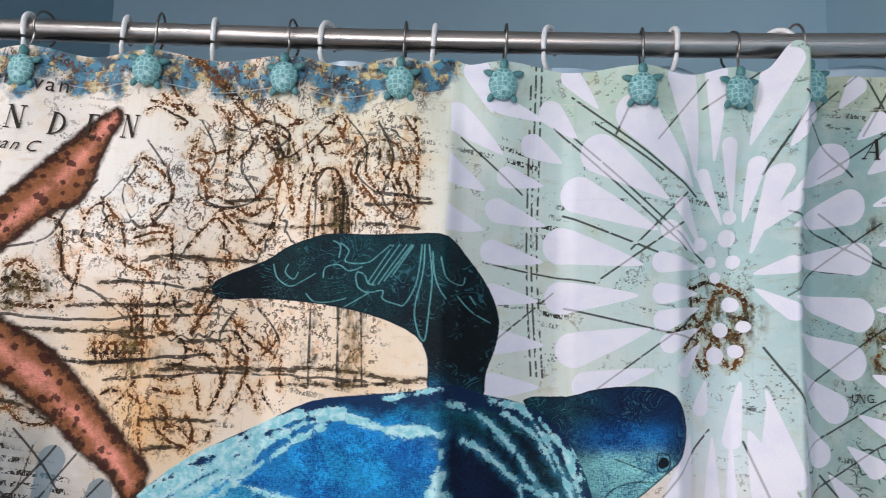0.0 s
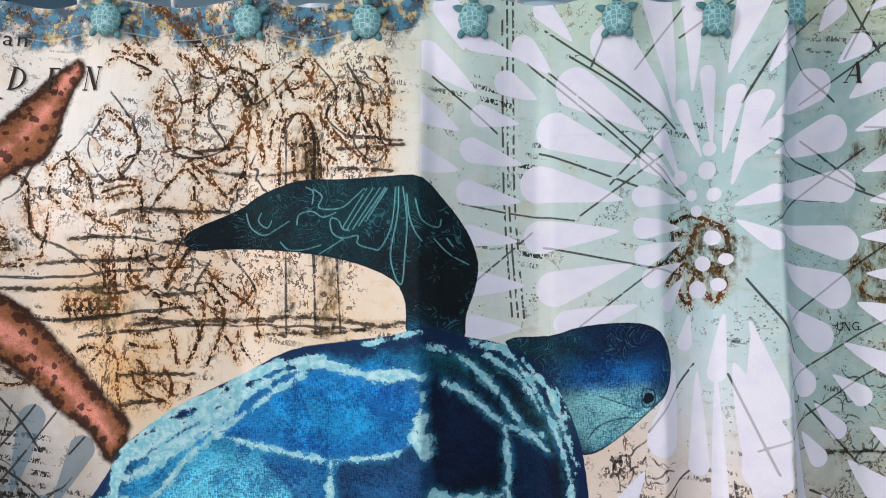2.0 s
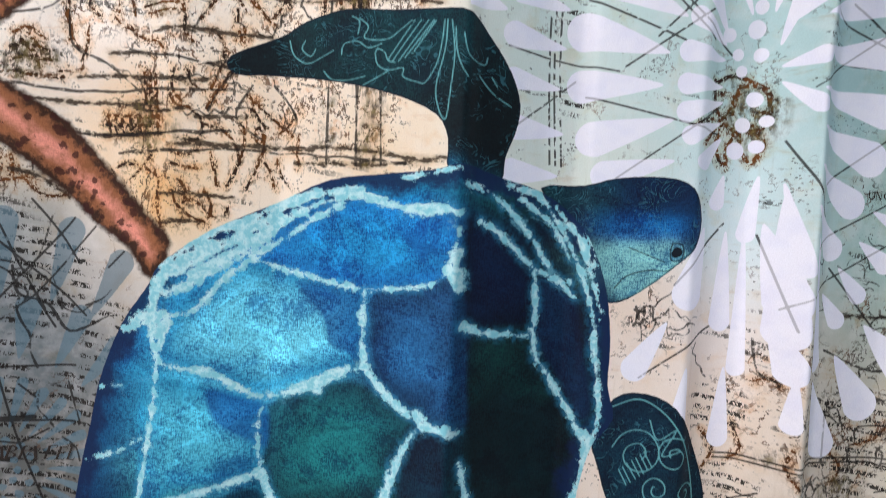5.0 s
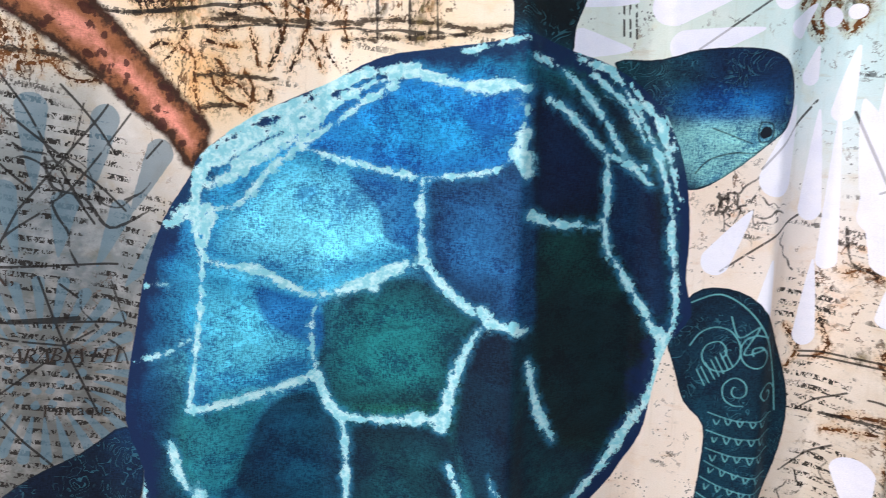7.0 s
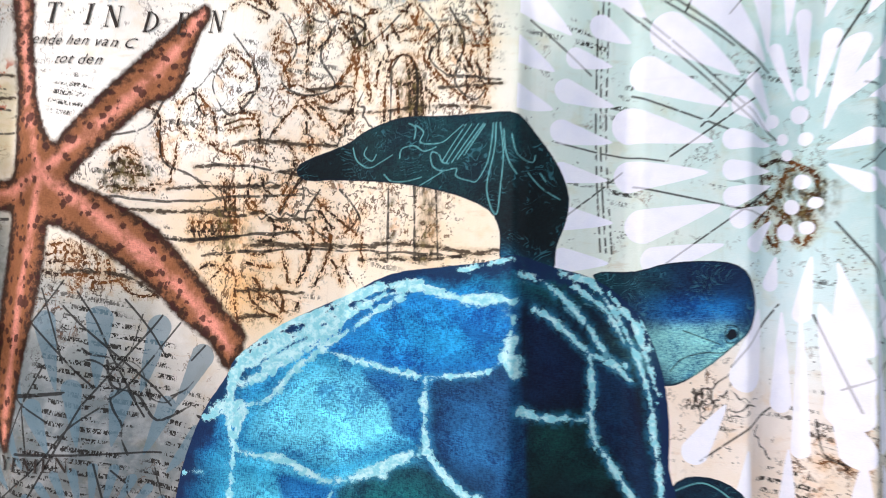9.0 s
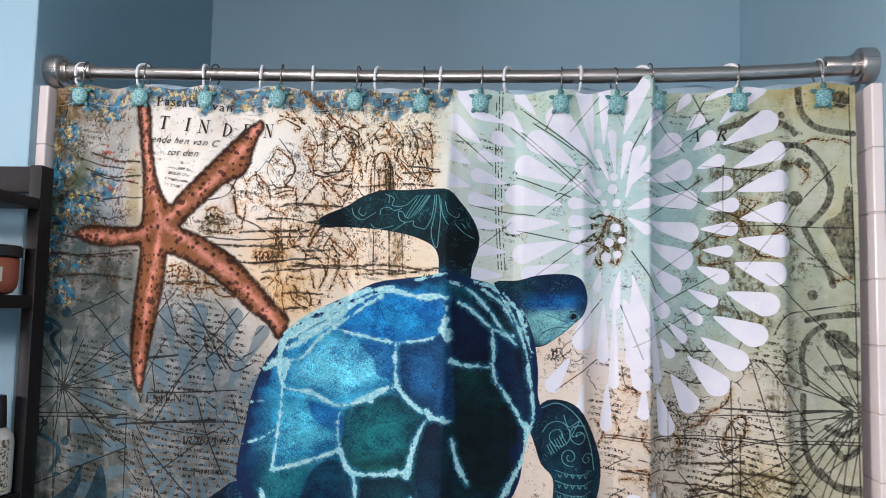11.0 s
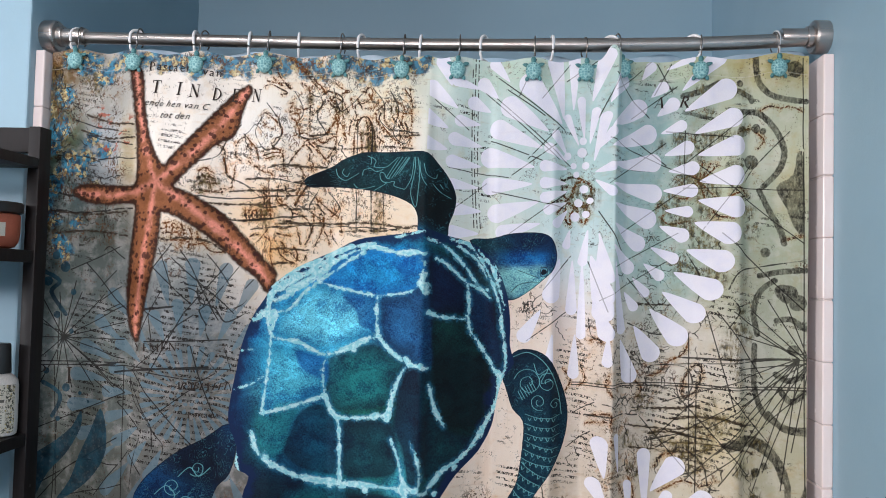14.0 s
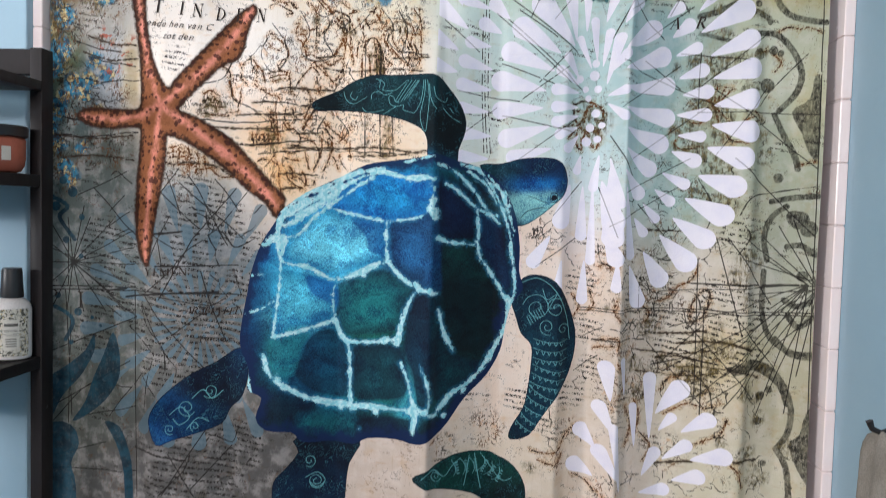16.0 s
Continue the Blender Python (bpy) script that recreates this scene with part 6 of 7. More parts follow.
stroke("sketch", 2.2, [(297,1640),(288,1617),(290,1599)])
stroke("sketch", 2.2, [(275,1662),(282,1646),(277,1625),(284,1605)])
stroke("sketch", 2.2, [(298,1687),(315,1688)])
stroke("sketch", 2.2, [(278,1678),(291,1677),(293,1658)])
stroke("sketch", 2.2, [(271,1690),(273,1661)])
stroke("sketch", 2.2, [(301,1638),(303,1622)])
stroke("sketch", 2.2, [(319,1659),(327,1661)])
stroke("sketch", 2.2, [(253,1644),(271,1651)])
stroke("sketch", 2.2, [(262,1625),(275,1641)])
stroke("sketch", 1.3, [(505,1316),(519,1341),(533,1342),(533,1319),(521,1291),(503,1286),(505,1316)])
stroke("sketch", 1.3, [(514,1390),(503,1363),(479,1348),(462,1326),(441,1319)])
stroke("sketch", 1.3, [(414,1312),(429,1295),(419,1278)])
stroke("sketch", 1.3, [(360,1322),(355,1302),(368,1283)])
stroke("sketch", 1.3, [(280,1328),(294,1308),(285,1288)])
stroke("sketch", 1.3, [(456,1148),(468,1170),(486,1176),(498,1187)])
stroke("sketch", 1.3, [(464,1101),(482,1114),(506,1127),(535,1122),(556,1137)])
stroke("sketch", 1.3, [(515,1047),(537,1062),(558,1078),(568,1107)])
stroke("sketch", 1.3, [(549,1028),(571,1027),(589,1011),(599,982)])
stroke("sketch", 1.3, [(208,1029),(235,1023),(262,1028),(275,1055),(296,1075)])
stroke("sketch", 1.3, [(222,1009),(256,1001),(270,1020)])
stroke("sketch", 1.3, [(292,977),(320,963),(333,947)])
stroke("sketch", 1.3, [(329,1243),(363,1250),(364,1230)])
stroke("sketch", 1.3, [(323,1228),(358,1236)])
stroke("sketch", 1.3, [(313,1336),(321,1309),(311,1298)])
stroke("sketch", 1.3, [(365,1204),(384,1165),(371,1143)])
stroke("sketch", 1.3, [(405,1128),(416,1100),(411,1065)])
stroke("sketch", 1.3, [(418,1065),(440,1038),(427,1010)])
stroke("sketch", 1.3, [(386,1116),(400,1079),(390,1039)])
stroke("sketch", 1.3, [(327,1384),(341,1389),(347,1383)])
stroke("crack", 3.4, [(541,1250),(573,1249),(607,1239)])
stroke("crack", 3.4, [(446,1210),(484,1216),(515,1210)])
stroke("crack", 3.4, [(451,1258),(495,1261),(530,1269)])
stroke("crack", 3.4, [(484,1240),(525,1248),(562,1251)])
stroke("crack", 3.4, [(451,1003),(492,1012),(516,1016)])
stroke("crack", 3.4, [(582,1030),(625,1033)])
blots("stain", [(551,1272,12.2),(530,1242,11),(547,1228,9.76),(590,1383,14.6),(585,1364,13.4),(592,1332,9.76),(569,1375,9.76),(559,1058,9.76),(603,1168,11),(619,1020,12.2),(674,1063,14.6),(209,995,12.2),(460,1210,9.76)])
blots("stain", [(518,1857,12.9),(549,1871,6.96),(581,1860,10.9),(602,1850,7.95),(536,1813,10.9),(458,1762,11.9),(524,1766,10.9),(553,1770,8.94),(496,1730,12.9),(528,1691,16.9),(488,1626,12.9),(462,1614,12.9),(537,1636,11.9),(519,1604,10.9),(606,1663,8.94),(631,1771,11.9),(604,1781,9.94),(617,1722,9.94),(538,1582,8.94),(582,1672,8.94)])
stroke("sketch", 1.3, [(451,1636),(459,1648),(472,1637),(462,1620),(478,1609),(509,1615)])
stroke("sketch", 1.3, [(628,1818),(643,1826),(665,1823),(680,1826),(701,1818)])
stroke("sketch", 1.3, [(528,1653),(546,1641),(556,1625),(582,1619)])
stroke("sketch", 1.3, [(523,1680),(508,1659),(488,1659)])
stroke("sketch", 1.3, [(528,1688),(555,1717)])
stroke("sketch", 1.3, [(528,1688),(545,1722)])
stroke("sketch", 1.3, [(528,1688),(564,1689)])
stroke("sketch", 1.3, [(528,1688),(502,1713)])
stroke("sketch", 1.3, [(528,1688),(493,1681)])
stroke("sketch", 1.3, [(528,1688),(512,1719)])
stroke("sketch", 1.3, [(528,1688),(531,1723)])
stroke("sketch", 1.3, [(528,1688),(555,1657)])
stroke("sketch", 1.3, [(528,1688),(537,1658)])
stroke("sketch", 1.3, [(528,1688),(508,1664)])
stroke("sketch", 1.3, [(592,1677),(606,1663),(587,1656)])
stroke("sketch", 1.3, [(578,1661),(592,1667)])
stroke("sketch", 1.3, [(673,1578),(687,1584),(705,1587)])
stroke("sketch", 1.3, [(620,1781),(637,1765),(627,1749)])
stroke("sketch", 1.3, [(609,1786),(592,1779)])
stroke("engrave", 1.0, [(-427,1478),(-419,1472),(-400,1469),(-384,1466),(-373,1459),(-368,1448),(-366,1436),(-362,1425)])
stroke("engrave", 1.0, [(-430,1462),(-419,1466),(-406,1460),(-400,1451),(-390,1439),(-398,1425)])
stroke("engrave", 1.0, [(-406,1460),(-395,1463),(-387,1454),(-390,1442)])
stroke("engrave", 1.0, [(-339,1430),(-323,1437),(-313,1447)])
stroke("line", 0.9, [(-476,1539),(-461,1501),(-447,1462)])
stroke("line", 0.9, [(-451,1548),(-471,1521),(-490,1497)])
stroke("line", 0.9, [(-435,1537),(-416,1508),(-400,1472)])
stroke("line", 0.9, [(-389,1530),(-370,1506),(-346,1470)])
stroke("line", 0.9, [(-331,1507),(-356,1476),(-384,1439),(-401,1425)])
stroke("line", 0.9, [(-302,1484),(-317,1468)])
stroke("line", 0.9, [(-598,1533),(-583,1540),(-554,1518)])
stroke("line", 0.9, [(-602,1465),(-567,1495)])
stroke("line", 0.9, [(-604,1436),(-557,1465)])
stroke("line", 0.9, [(-595,1416),(-559,1432)])
stroke("line", 0.9, [(-400,1472),(-376,1425)])
stroke("line", 0.9, [(-506,1423),(-446,1430)])
stroke("sketch", 1.4, [(-477,1557),(-461,1554),(-438,1554),(-426,1555),(-416,1546),(-394,1550)])
stroke("sketch", 1.4, [(-439,1540),(-432,1549),(-426,1555)])
stroke("sketch", 1.4, [(-420,1539),(-420,1555)])
stroke("sketch", 1.4, [(-394,1547),(-383,1536),(-372,1533),(-358,1537)])
stroke("sketch", 1.4, [(-471,1584),(-457,1587),(-445,1584)])
stroke("sketch", 1.4, [(-474,1575),(-454,1578),(-435,1575)])
stroke("sketch", 1.4, [(-471,1566),(-448,1569),(-424,1567)])
stroke("sketch", 1.4, [(-435,1584),(-429,1569),(-432,1560)])
stroke("sketch", 1.4, [(-421,1578),(-415,1564),(-418,1555)])
stroke("sketch", 1.4, [(-454,1587),(-451,1572),(-454,1557)])
stroke("sketch", 1.4, [(-407,1570),(-405,1556),(-407,1547)])
stroke("sketch", 1.4, [(-464,1584),(-462,1566)])
stroke("engrave", 1.0, [(-397,1435),(-399,1426),(-395,1413),(-388,1400),(-387,1384),(-381,1368)])
stroke("engrave", 1.0, [(-379,1346),(-380,1329),(-373,1319),(-367,1311)])
stroke("engrave", 1.0, [(-354,1355),(-348,1336),(-341,1317)])
stroke("engrave", 1.0, [(-554,1281),(-544,1267),(-539,1255),(-554,1250),(-539,1234),(-516,1217),(-496,1199)])
stroke("engrave", 1.0, [(-358,1299),(-344,1291),(-339,1278)])
stroke("engrave", 1.0, [(-363,1436),(-360,1426),(-344,1423),(-330,1434)])
stroke("line", 0.9, [(-409,1416),(-438,1394),(-461,1365)])
stroke("line", 0.9, [(-461,1365),(-484,1341),(-526,1310)])
stroke("line", 0.9, [(-496,1366),(-404,1369)])
stroke("line", 0.9, [(-512,1425),(-443,1432)])
stroke("line", 0.9, [(-506,1425),(-460,1400)])
stroke("line", 0.9, [(-491,1417),(-482,1367)])
stroke("line", 0.9, [(-412,1359),(-394,1294),(-368,1226)])
stroke("line", 0.9, [(-488,1309),(-394,1294)])
stroke("line", 0.9, [(-411,1278),(-463,1238)])
stroke("line", 0.9, [(-394,1294),(-370,1308)])
stroke("line", 0.9, [(-383,1435),(-367,1407)])
stroke("line", 0.9, [(-609,1311),(-563,1299)])
stroke("line", 0.9, [(-610,1287),(-565,1264)])
stroke("line", 0.9, [(-396,1352),(-382,1339)])
stroke("line", 1.9, [(-609,1313),(-561,1321)])
stroke("line", 1.9, [(-561,1305),(-471,1316),(-382,1320)])
stroke("line", 0.9, [(-685,1279),(-691,1051)])
stroke("line", 0.9, [(-722,1053),(-643,1131),(-549,1133)])
stroke("line", 0.9, [(-671,1065),(-542,1097)])
stroke("line", 0.9, [(-722,960),(-541,973)])
stroke("line", 0.9, [(-596,1074),(-527,1161)])
stroke("line", 0.9, [(-719,985),(-603,1023)])
stroke("line", 0.9, [(-546,1317),(-537,923)])
stroke("line", 0.9, [(-719,1390),(-678,1373)])
stroke("line", 0.9, [(-480,935),(-400,1063)])
stroke("line", 0.9, [(-469,1015),(-420,936)])
stroke("line", 0.9, [(-534,1018),(-445,1003)])
stroke("line", 0.9, [(-426,949),(-354,1031)])
stroke("engrave", 1.0, [(-529,1288),(-515,1253),(-488,1226),(-470,1197),(-455,1179),(-455,1161)])
stroke("engrave", 1.0, [(-400,1038),(-389,1050),(-354,1037),(-342,1063),(-329,1064)])
stroke("engrave", 1.0, [(-486,935),(-456,966),(-438,985),(-427,1015)])
stroke("engrave", 1.0, [(-527,1161),(-510,1139),(-494,1123)])
stroke("engrave", 1.0, [(-376,964),(-340,983),(-315,1010)])
scute([(-178,1485),(-153,1512),(-117,1536),(-78,1551),(-45,1545),(-12,1538),(10,1532),(20,1506),(8,1479),(-29,1465),(-74,1461),(-119,1469),(-154,1478)], "#1266b0", "#1f86c4")
scute([(-253,1425),(-235,1448),(-206,1470),(-181,1480),(-131,1469),(-77,1459),(-72,1423),(-76,1390),(-115,1375),(-165,1354),(-201,1366),(-236,1377),(-259,1390)], "#2c86b8", "#7ccdee")
scute([(-136,1465),(-76,1457),(-72,1429),(-77,1398),(-102,1404),(-112,1431),(-127,1447)], "#155a9a", "#1a64a8")
scute([(-60,1457),(-18,1465),(24,1472),(31,1410),(35,1339),(11,1332),(-12,1355),(-40,1367),(-58,1386),(-63,1424)], "#143a64", "#205488")
scute([(-162,1338),(-125,1357),(-86,1369),(-60,1364),(-34,1351),(-16,1338),(-28,1304),(-35,1270),(-62,1254),(-108,1246),(-149,1247),(-166,1281)], "#0f3c4a", "#176470")
scute([(-278,1370),(-251,1366),(-200,1355),(-170,1343),(-163,1309),(-170,1275),(-197,1266),(-246,1257),(-274,1240)], "#2e86b4", "#5cb4d8")
scute([(-218,1355),(-190,1349),(-164,1338),(-162,1298),(-178,1304),(-209,1322)], "#14549a", "#1a62a8")
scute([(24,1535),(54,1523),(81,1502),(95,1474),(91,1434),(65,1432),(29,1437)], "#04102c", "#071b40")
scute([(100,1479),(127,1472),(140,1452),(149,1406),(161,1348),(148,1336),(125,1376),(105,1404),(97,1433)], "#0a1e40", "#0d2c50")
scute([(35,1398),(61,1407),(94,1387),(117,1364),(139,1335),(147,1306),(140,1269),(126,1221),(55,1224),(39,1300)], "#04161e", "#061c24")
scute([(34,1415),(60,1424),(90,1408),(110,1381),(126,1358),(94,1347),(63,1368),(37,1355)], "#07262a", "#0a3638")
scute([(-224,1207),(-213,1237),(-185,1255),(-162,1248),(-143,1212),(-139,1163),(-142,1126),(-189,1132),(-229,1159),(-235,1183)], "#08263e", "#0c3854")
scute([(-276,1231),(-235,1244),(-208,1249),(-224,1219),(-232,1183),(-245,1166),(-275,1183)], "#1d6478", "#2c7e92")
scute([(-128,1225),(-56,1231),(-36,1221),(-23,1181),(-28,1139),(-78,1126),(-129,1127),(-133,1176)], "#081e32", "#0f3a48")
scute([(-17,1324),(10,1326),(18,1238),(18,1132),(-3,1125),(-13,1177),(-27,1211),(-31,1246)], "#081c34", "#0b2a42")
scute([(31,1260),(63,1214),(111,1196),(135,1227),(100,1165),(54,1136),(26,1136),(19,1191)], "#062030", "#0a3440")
scute([(-228,1098),(-183,1101),(-122,1091),(-115,1061),(-140,1046),(-211,1053),(-239,1068)], "#0c3c50", "#135a66")
scute([(-115,1086),(-20,1098),(-13,1063),(-114,1043)], "#08182c", "#0b2038")
blots("vein", [(17,1481,8.25),(20,1472,4.4),(-12,1343,7.15),(-67,1384,4.95),(-161,1349,5.5),(-181,1484,7.7),(16,1335,4.95),(156,1319,6.05),(154,1494,4.4),(-30,1293,3.85),(-259,1382,3.85),(-65,1459,3.3),(133,1475,3.85),(95,1425,4.4),(71,1423,3.3),(-266,1403,3.3),(-114,1358,4.4)])
blots("vein", [(-268,1160,6.7),(-201,1121,5.58),(-154,1106,6.14),(-129,1106,7.82),(-84,1104,6.7),(-12,1114,8.93),(13,1114,5.58),(-168,1270,6.7),(43,1101,5.58),(77,1144,6.7),(124,1202,5.03),(-46,1235,5.58),(-9,1336,6.7),(-256,1148,4.47),(-115,1067,2.79)])
stroke("vein", 5.0, [(-266,1403),(-253,1424),(-231,1434),(-205,1465),(-181,1485),(-155,1503),(-122,1527),(-100,1541)])
stroke("vein", 5.0, [(-260,1447),(-235,1458),(-206,1476),(-181,1493)])
stroke("vein", 5.0, [(-232,1491),(-207,1499),(-187,1512),(-145,1530)])
stroke("vein", 5.0, [(20,1506),(15,1490),(22,1469)])

# ragged little coasts and soundings scattered over the lower and outer chart
scatter = random.Random(77)
for x0, x1, z0, z1, count in ((230, 640, 930, 1190, 70), (380, 545, 1370, 1570, 34), (195, 270, 1380, 1470, 12), (490, 620, 1560, 1800, 26), (-730, -640, 1540, 1880, 30), (-640, -555, 1560, 1720, 14), (330, 480, 1190, 1380, 26)):
    for _ in range(count):
        x, z, a = scatter.uniform(x0, x1), scatter.uniform(z0, z1), scatter.uniform(0, 6.28)
        run = [(x, z)]
        for _ in range(scatter.randint(2, 4)):
            a += scatter.uniform(-1.3, 1.3)
            run.append((run[-1][0] + 11 * math.cos(a), run[-1][1] + 11 * math.sin(a)))
        coast(run, 4.0, 2.4, 0.8)


def flower(layer, cx, cz, rings, squeeze, stretch, rnd):
    """Rings of teardrops (inner, outer, half width, count, turn); squeeze narrows the right half where the cloth is gathered."""
    for r0, r1, wide, count, turn in rings:
        for k in range(count):
            a = (k + turn) / count * 2 * math.pi
            c, s = math.cos(a), math.sin(a)
            kx = squeeze(c, r1)
            j = 1 + rnd.uniform(-0.03, 0.03)
            p = (cx + kx * r0 * c, cz + stretch * r0 * s)
            q = (cx + kx * (r1 - wide) * c * j, cz + stretch * (r1 - wide) * s * j)
            slim = abs(s) ** 3 * (0.35 if layer == "petal" else 0.0)
            drop_shape(layer, p, q, 0.8, wide * (1 - slim))


petals([(69,1817,21,1853,16),(52,1778,10,1798,16),(51,1738,11,1746,15),(58,1859,41,1903,14),(111,1855,68,1867,10),(131,1814,101,1828,13),(112,1789,75,1794,11),(115,1749,66,1759,13),(114,1711,62,1716,13),(110,1670,63,1674,11),(116,1625,67,1627,13),(112,1582,65,1583,13),(145,1838,119,1863,13),(166,1869,139,1901,11)])
petals([(267,1794,206,1863,22),(241,1779,170,1822,20),(231,1747,150,1780,19),(216,1711,133,1728,19),(212,1679,134,1674,17),(225,1645,147,1621,18),(229,1604,160,1585,15),(270,1804,252,1905,15),(278,1740,257,1773,9),(279,1727,244,1748,10),(280,1712,237,1714,11),(280,1685,238,1682,11),(281,1669,239,1654,11),(280,1647,245,1631,10)])
petals([(282,1631,262,1606,9),(288,1820,287,1910,11),(323,1836,345,1911,15),(311,1770,302,1835,8),(301,1757,278,1805,7),(322,1760,330,1816,8),(331,1728,347,1803,10),(333,1746,360,1776,9),(334,1706,361,1713,9),(335,1690,363,1666,9),(359,1786,408,1824,18),(361,1751,429,1777,18),(361,1717,442,1725,17),(365,1681,444,1667,18)])
petals([(368,1644,433,1618,19),(368,1606,415,1571,16),(367,1566,396,1525,14),(353,1828,377,1870,13),(415,1877,430,1899,10),(433,1845,453,1862,11),(446,1811,472,1831,13),(456,1780,489,1792,11),(465,1740,503,1753,13),(474,1710,514,1715,13),(465,1673,513,1673,13),(469,1635,507,1633,11),(459,1605,498,1588,14),(442,1564,483,1544,11)])
petals([(429,1532,458,1511,11),(408,1504,431,1478,10),(391,1477,409,1451,10),(459,1895,501,1914,8),(488,1856,549,1917,17),(495,1819,565,1857,20),(516,1779,578,1805,18),(524,1739,584,1753,19),(529,1690,584,1698,19),(527,1654,585,1640,20),(521,1612,575,1592,21),(508,1560,563,1540,21),(486,1517,546,1487,21),(466,1479,520,1442,20)])
petals([(442,1446,491,1398,21),(412,1413,444,1364,19),(384,1387,403,1321,16),(328,1545,349,1469,20),(336,1449,355,1400,15),(294,1535,293,1442,11),(269,1538,253,1470,17),(233,1439,203,1391,14),(288,1593,282,1565,8),(322,1594,313,1534,9),(341,1587,360,1503,9),(313,1534,312,1394,9),(358,1392,357,1346,9),(301,1393,299,1320,11)])
petals([(343,1577,349,1439,19),(370,1534,384,1408,10),(256,1393,250,1339,9)])
petals([(355,1132,346,1192,15),(384,1140,377,1207,6),(362,1069,337,1115,14),(332,1034,305,1065,15),(330,977,295,996,16),(374,979,340,1028,15),(449,1101,490,1151,19),(496,1070,538,1100,15),(514,1018,563,1036,17),(456,1068,478,1095,10),(426,979,449,1023,13),(409,1037,404,1114,8),(438,1053,435,1169,13),(465,1013,504,1044,13)])
petals([(483,974,525,987,15),(422,945,467,953,13),(379,953,362,1080,9)])
blots("petal", [(281,1736,7),(308,1743,9),(309,1764,7),(293,1718,6),(316,1719,7),(299,1702,6),(314,1674,8),(304,1647,8),(298,1620,9),(318,1625,7),(325,1651,6)])
rnd = random.Random(5)
flower("ghost", -412, 1268, [(14, 20, 4, 10, 0.0), (26, 34, 4, 14, 0.0), (42, 90, 5, 28, 0.0), (110, 175, 11, 22, 0.0), (170, 250, 13, 26, 0.5)], lambda c, r: 1.0, 1.0, rnd)
blots("pupil", [(239, 1512, 5), (237, 1510, 4)])

LAYERS["star"] -= 4.5

# nothing of the white flower lies over the left half of the print
LAYERS["petal"] = np.maximum(LAYERS["petal"], (16 - PX).astype(np.float32))


def curtain_mesh():
    rows = []
    hem = hem_z(U)
    k = np.arange(TOPN + 1)
    for i in k:
        rows.append(hem - i * (hem - LOWZ) / TOPN)
    Z = np.array(rows)
    X = np.broadcast_to(U, Z.shape)
    low_rows = np.linspace(LOWZ, 0.12, 60)[1:]
    Zl = np.repeat(low_rows[:, None], len(U[::4]), 1)
    Xl = np.broadcast_to(U[::4], Zl.shape)
    return X, Z, Xl, Zl


def sample(layer, X, Z):
    """The layer at the cloth's points (rows of the painted sheet run evenly downwards)."""
    dz = PZ[0, 0] - PZ[1, 0]
    r = np.clip((PZ[0, 0] - Z * 1000) / dz, 0, layer.shape[0] - 1.001)
    i = r.astype(int)
    f = (r - i)
    j = np.broadcast_to(np.arange(layer.shape[1]), i.shape)
    if layer.ndim == 3:
        f = f[..., None]
    return layer[i, j] * (1 - f) + layer[i + 1, j] * f


def grid_object(name, X, Y, Z, material, parent):
    nr, nc = X.shape
    co = np.stack([X, Y, Z], -1).reshape(-1, 3).astype(np.float32)
    idx = np.arange(nr * nc).reshape(nr, nc)
    quads = np.stack([idx[:-1, :-1], idx[1:, :-1], idx[1:, 1:], idx[:-1, 1:]], -1).reshape(-1, 4)
    data = bpy.data.meshes.new(name)
    data.vertices.add(len(co))
    data.vertices.foreach_set("co", co.ravel())
    data.loops.add(quads.size)
    data.loops.foreach_set("vertex_index", quads.ravel().astype(np.int32))
    data.polygons.add(len(quads))
    data.polygons.foreach_set("loop_start", np.arange(0, quads.size, 4, dtype=np.int32))
    data.polygons.foreach_set("use_smooth", np.ones(len(quads), bool))
    data.update(calc_edges=True)
    data.materials.append(material)
    ob = new(name, data)
    ob.parent = parent
    return ob


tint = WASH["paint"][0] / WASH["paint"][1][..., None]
crease_shade = np.clip((PX - CREASE) / 2.0 + 0.5, 0, 1)[..., None]
tint = tint * (1 - 0.35 * crease_shade)
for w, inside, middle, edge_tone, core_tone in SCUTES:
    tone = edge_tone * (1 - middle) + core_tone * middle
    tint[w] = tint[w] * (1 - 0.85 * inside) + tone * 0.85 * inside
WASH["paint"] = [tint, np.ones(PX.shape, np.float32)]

curtain = thing("shower_curtain", (0, 0, 0), "printed fabric shower curtain with blue sea turtle and orange starfish", "shower curtain")
X, Z, XL, ZL = curtain_mesh()
cloth = grid_object("printed_cloth", X, cloth_y(X, Z), Z, CLOTH, curtain)
for k, layer in LAYERS.items():
    at = cloth.data.attributes.new(k, "FLOAT", "POINT")
    at.data.foreach_set("value", sample(layer, X, Z).astype(np.float32).ravel())
at = cloth.data.attributes.new("seam", "FLOAT", "POINT")
at.data.foreach_set("value", ((Z[0][None, :] - Z) * 1000 - 34).astype(np.float32).ravel())
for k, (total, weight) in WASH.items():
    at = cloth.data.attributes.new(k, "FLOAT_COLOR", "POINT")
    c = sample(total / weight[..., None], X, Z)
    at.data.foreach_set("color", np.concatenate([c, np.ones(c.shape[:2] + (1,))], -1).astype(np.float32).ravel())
lower = grid_object("lower_cloth", XL, cloth_y(XL, ZL), ZL, CLOTH, curtain)
for k in [*LAYERS, "seam"]:
    at = lower.data.attributes.new(k, "FLOAT", "POINT")
    at.data.foreach_set("value", np.full(XL.size, 40.0 if k != "ink" else 0.0, np.float32))
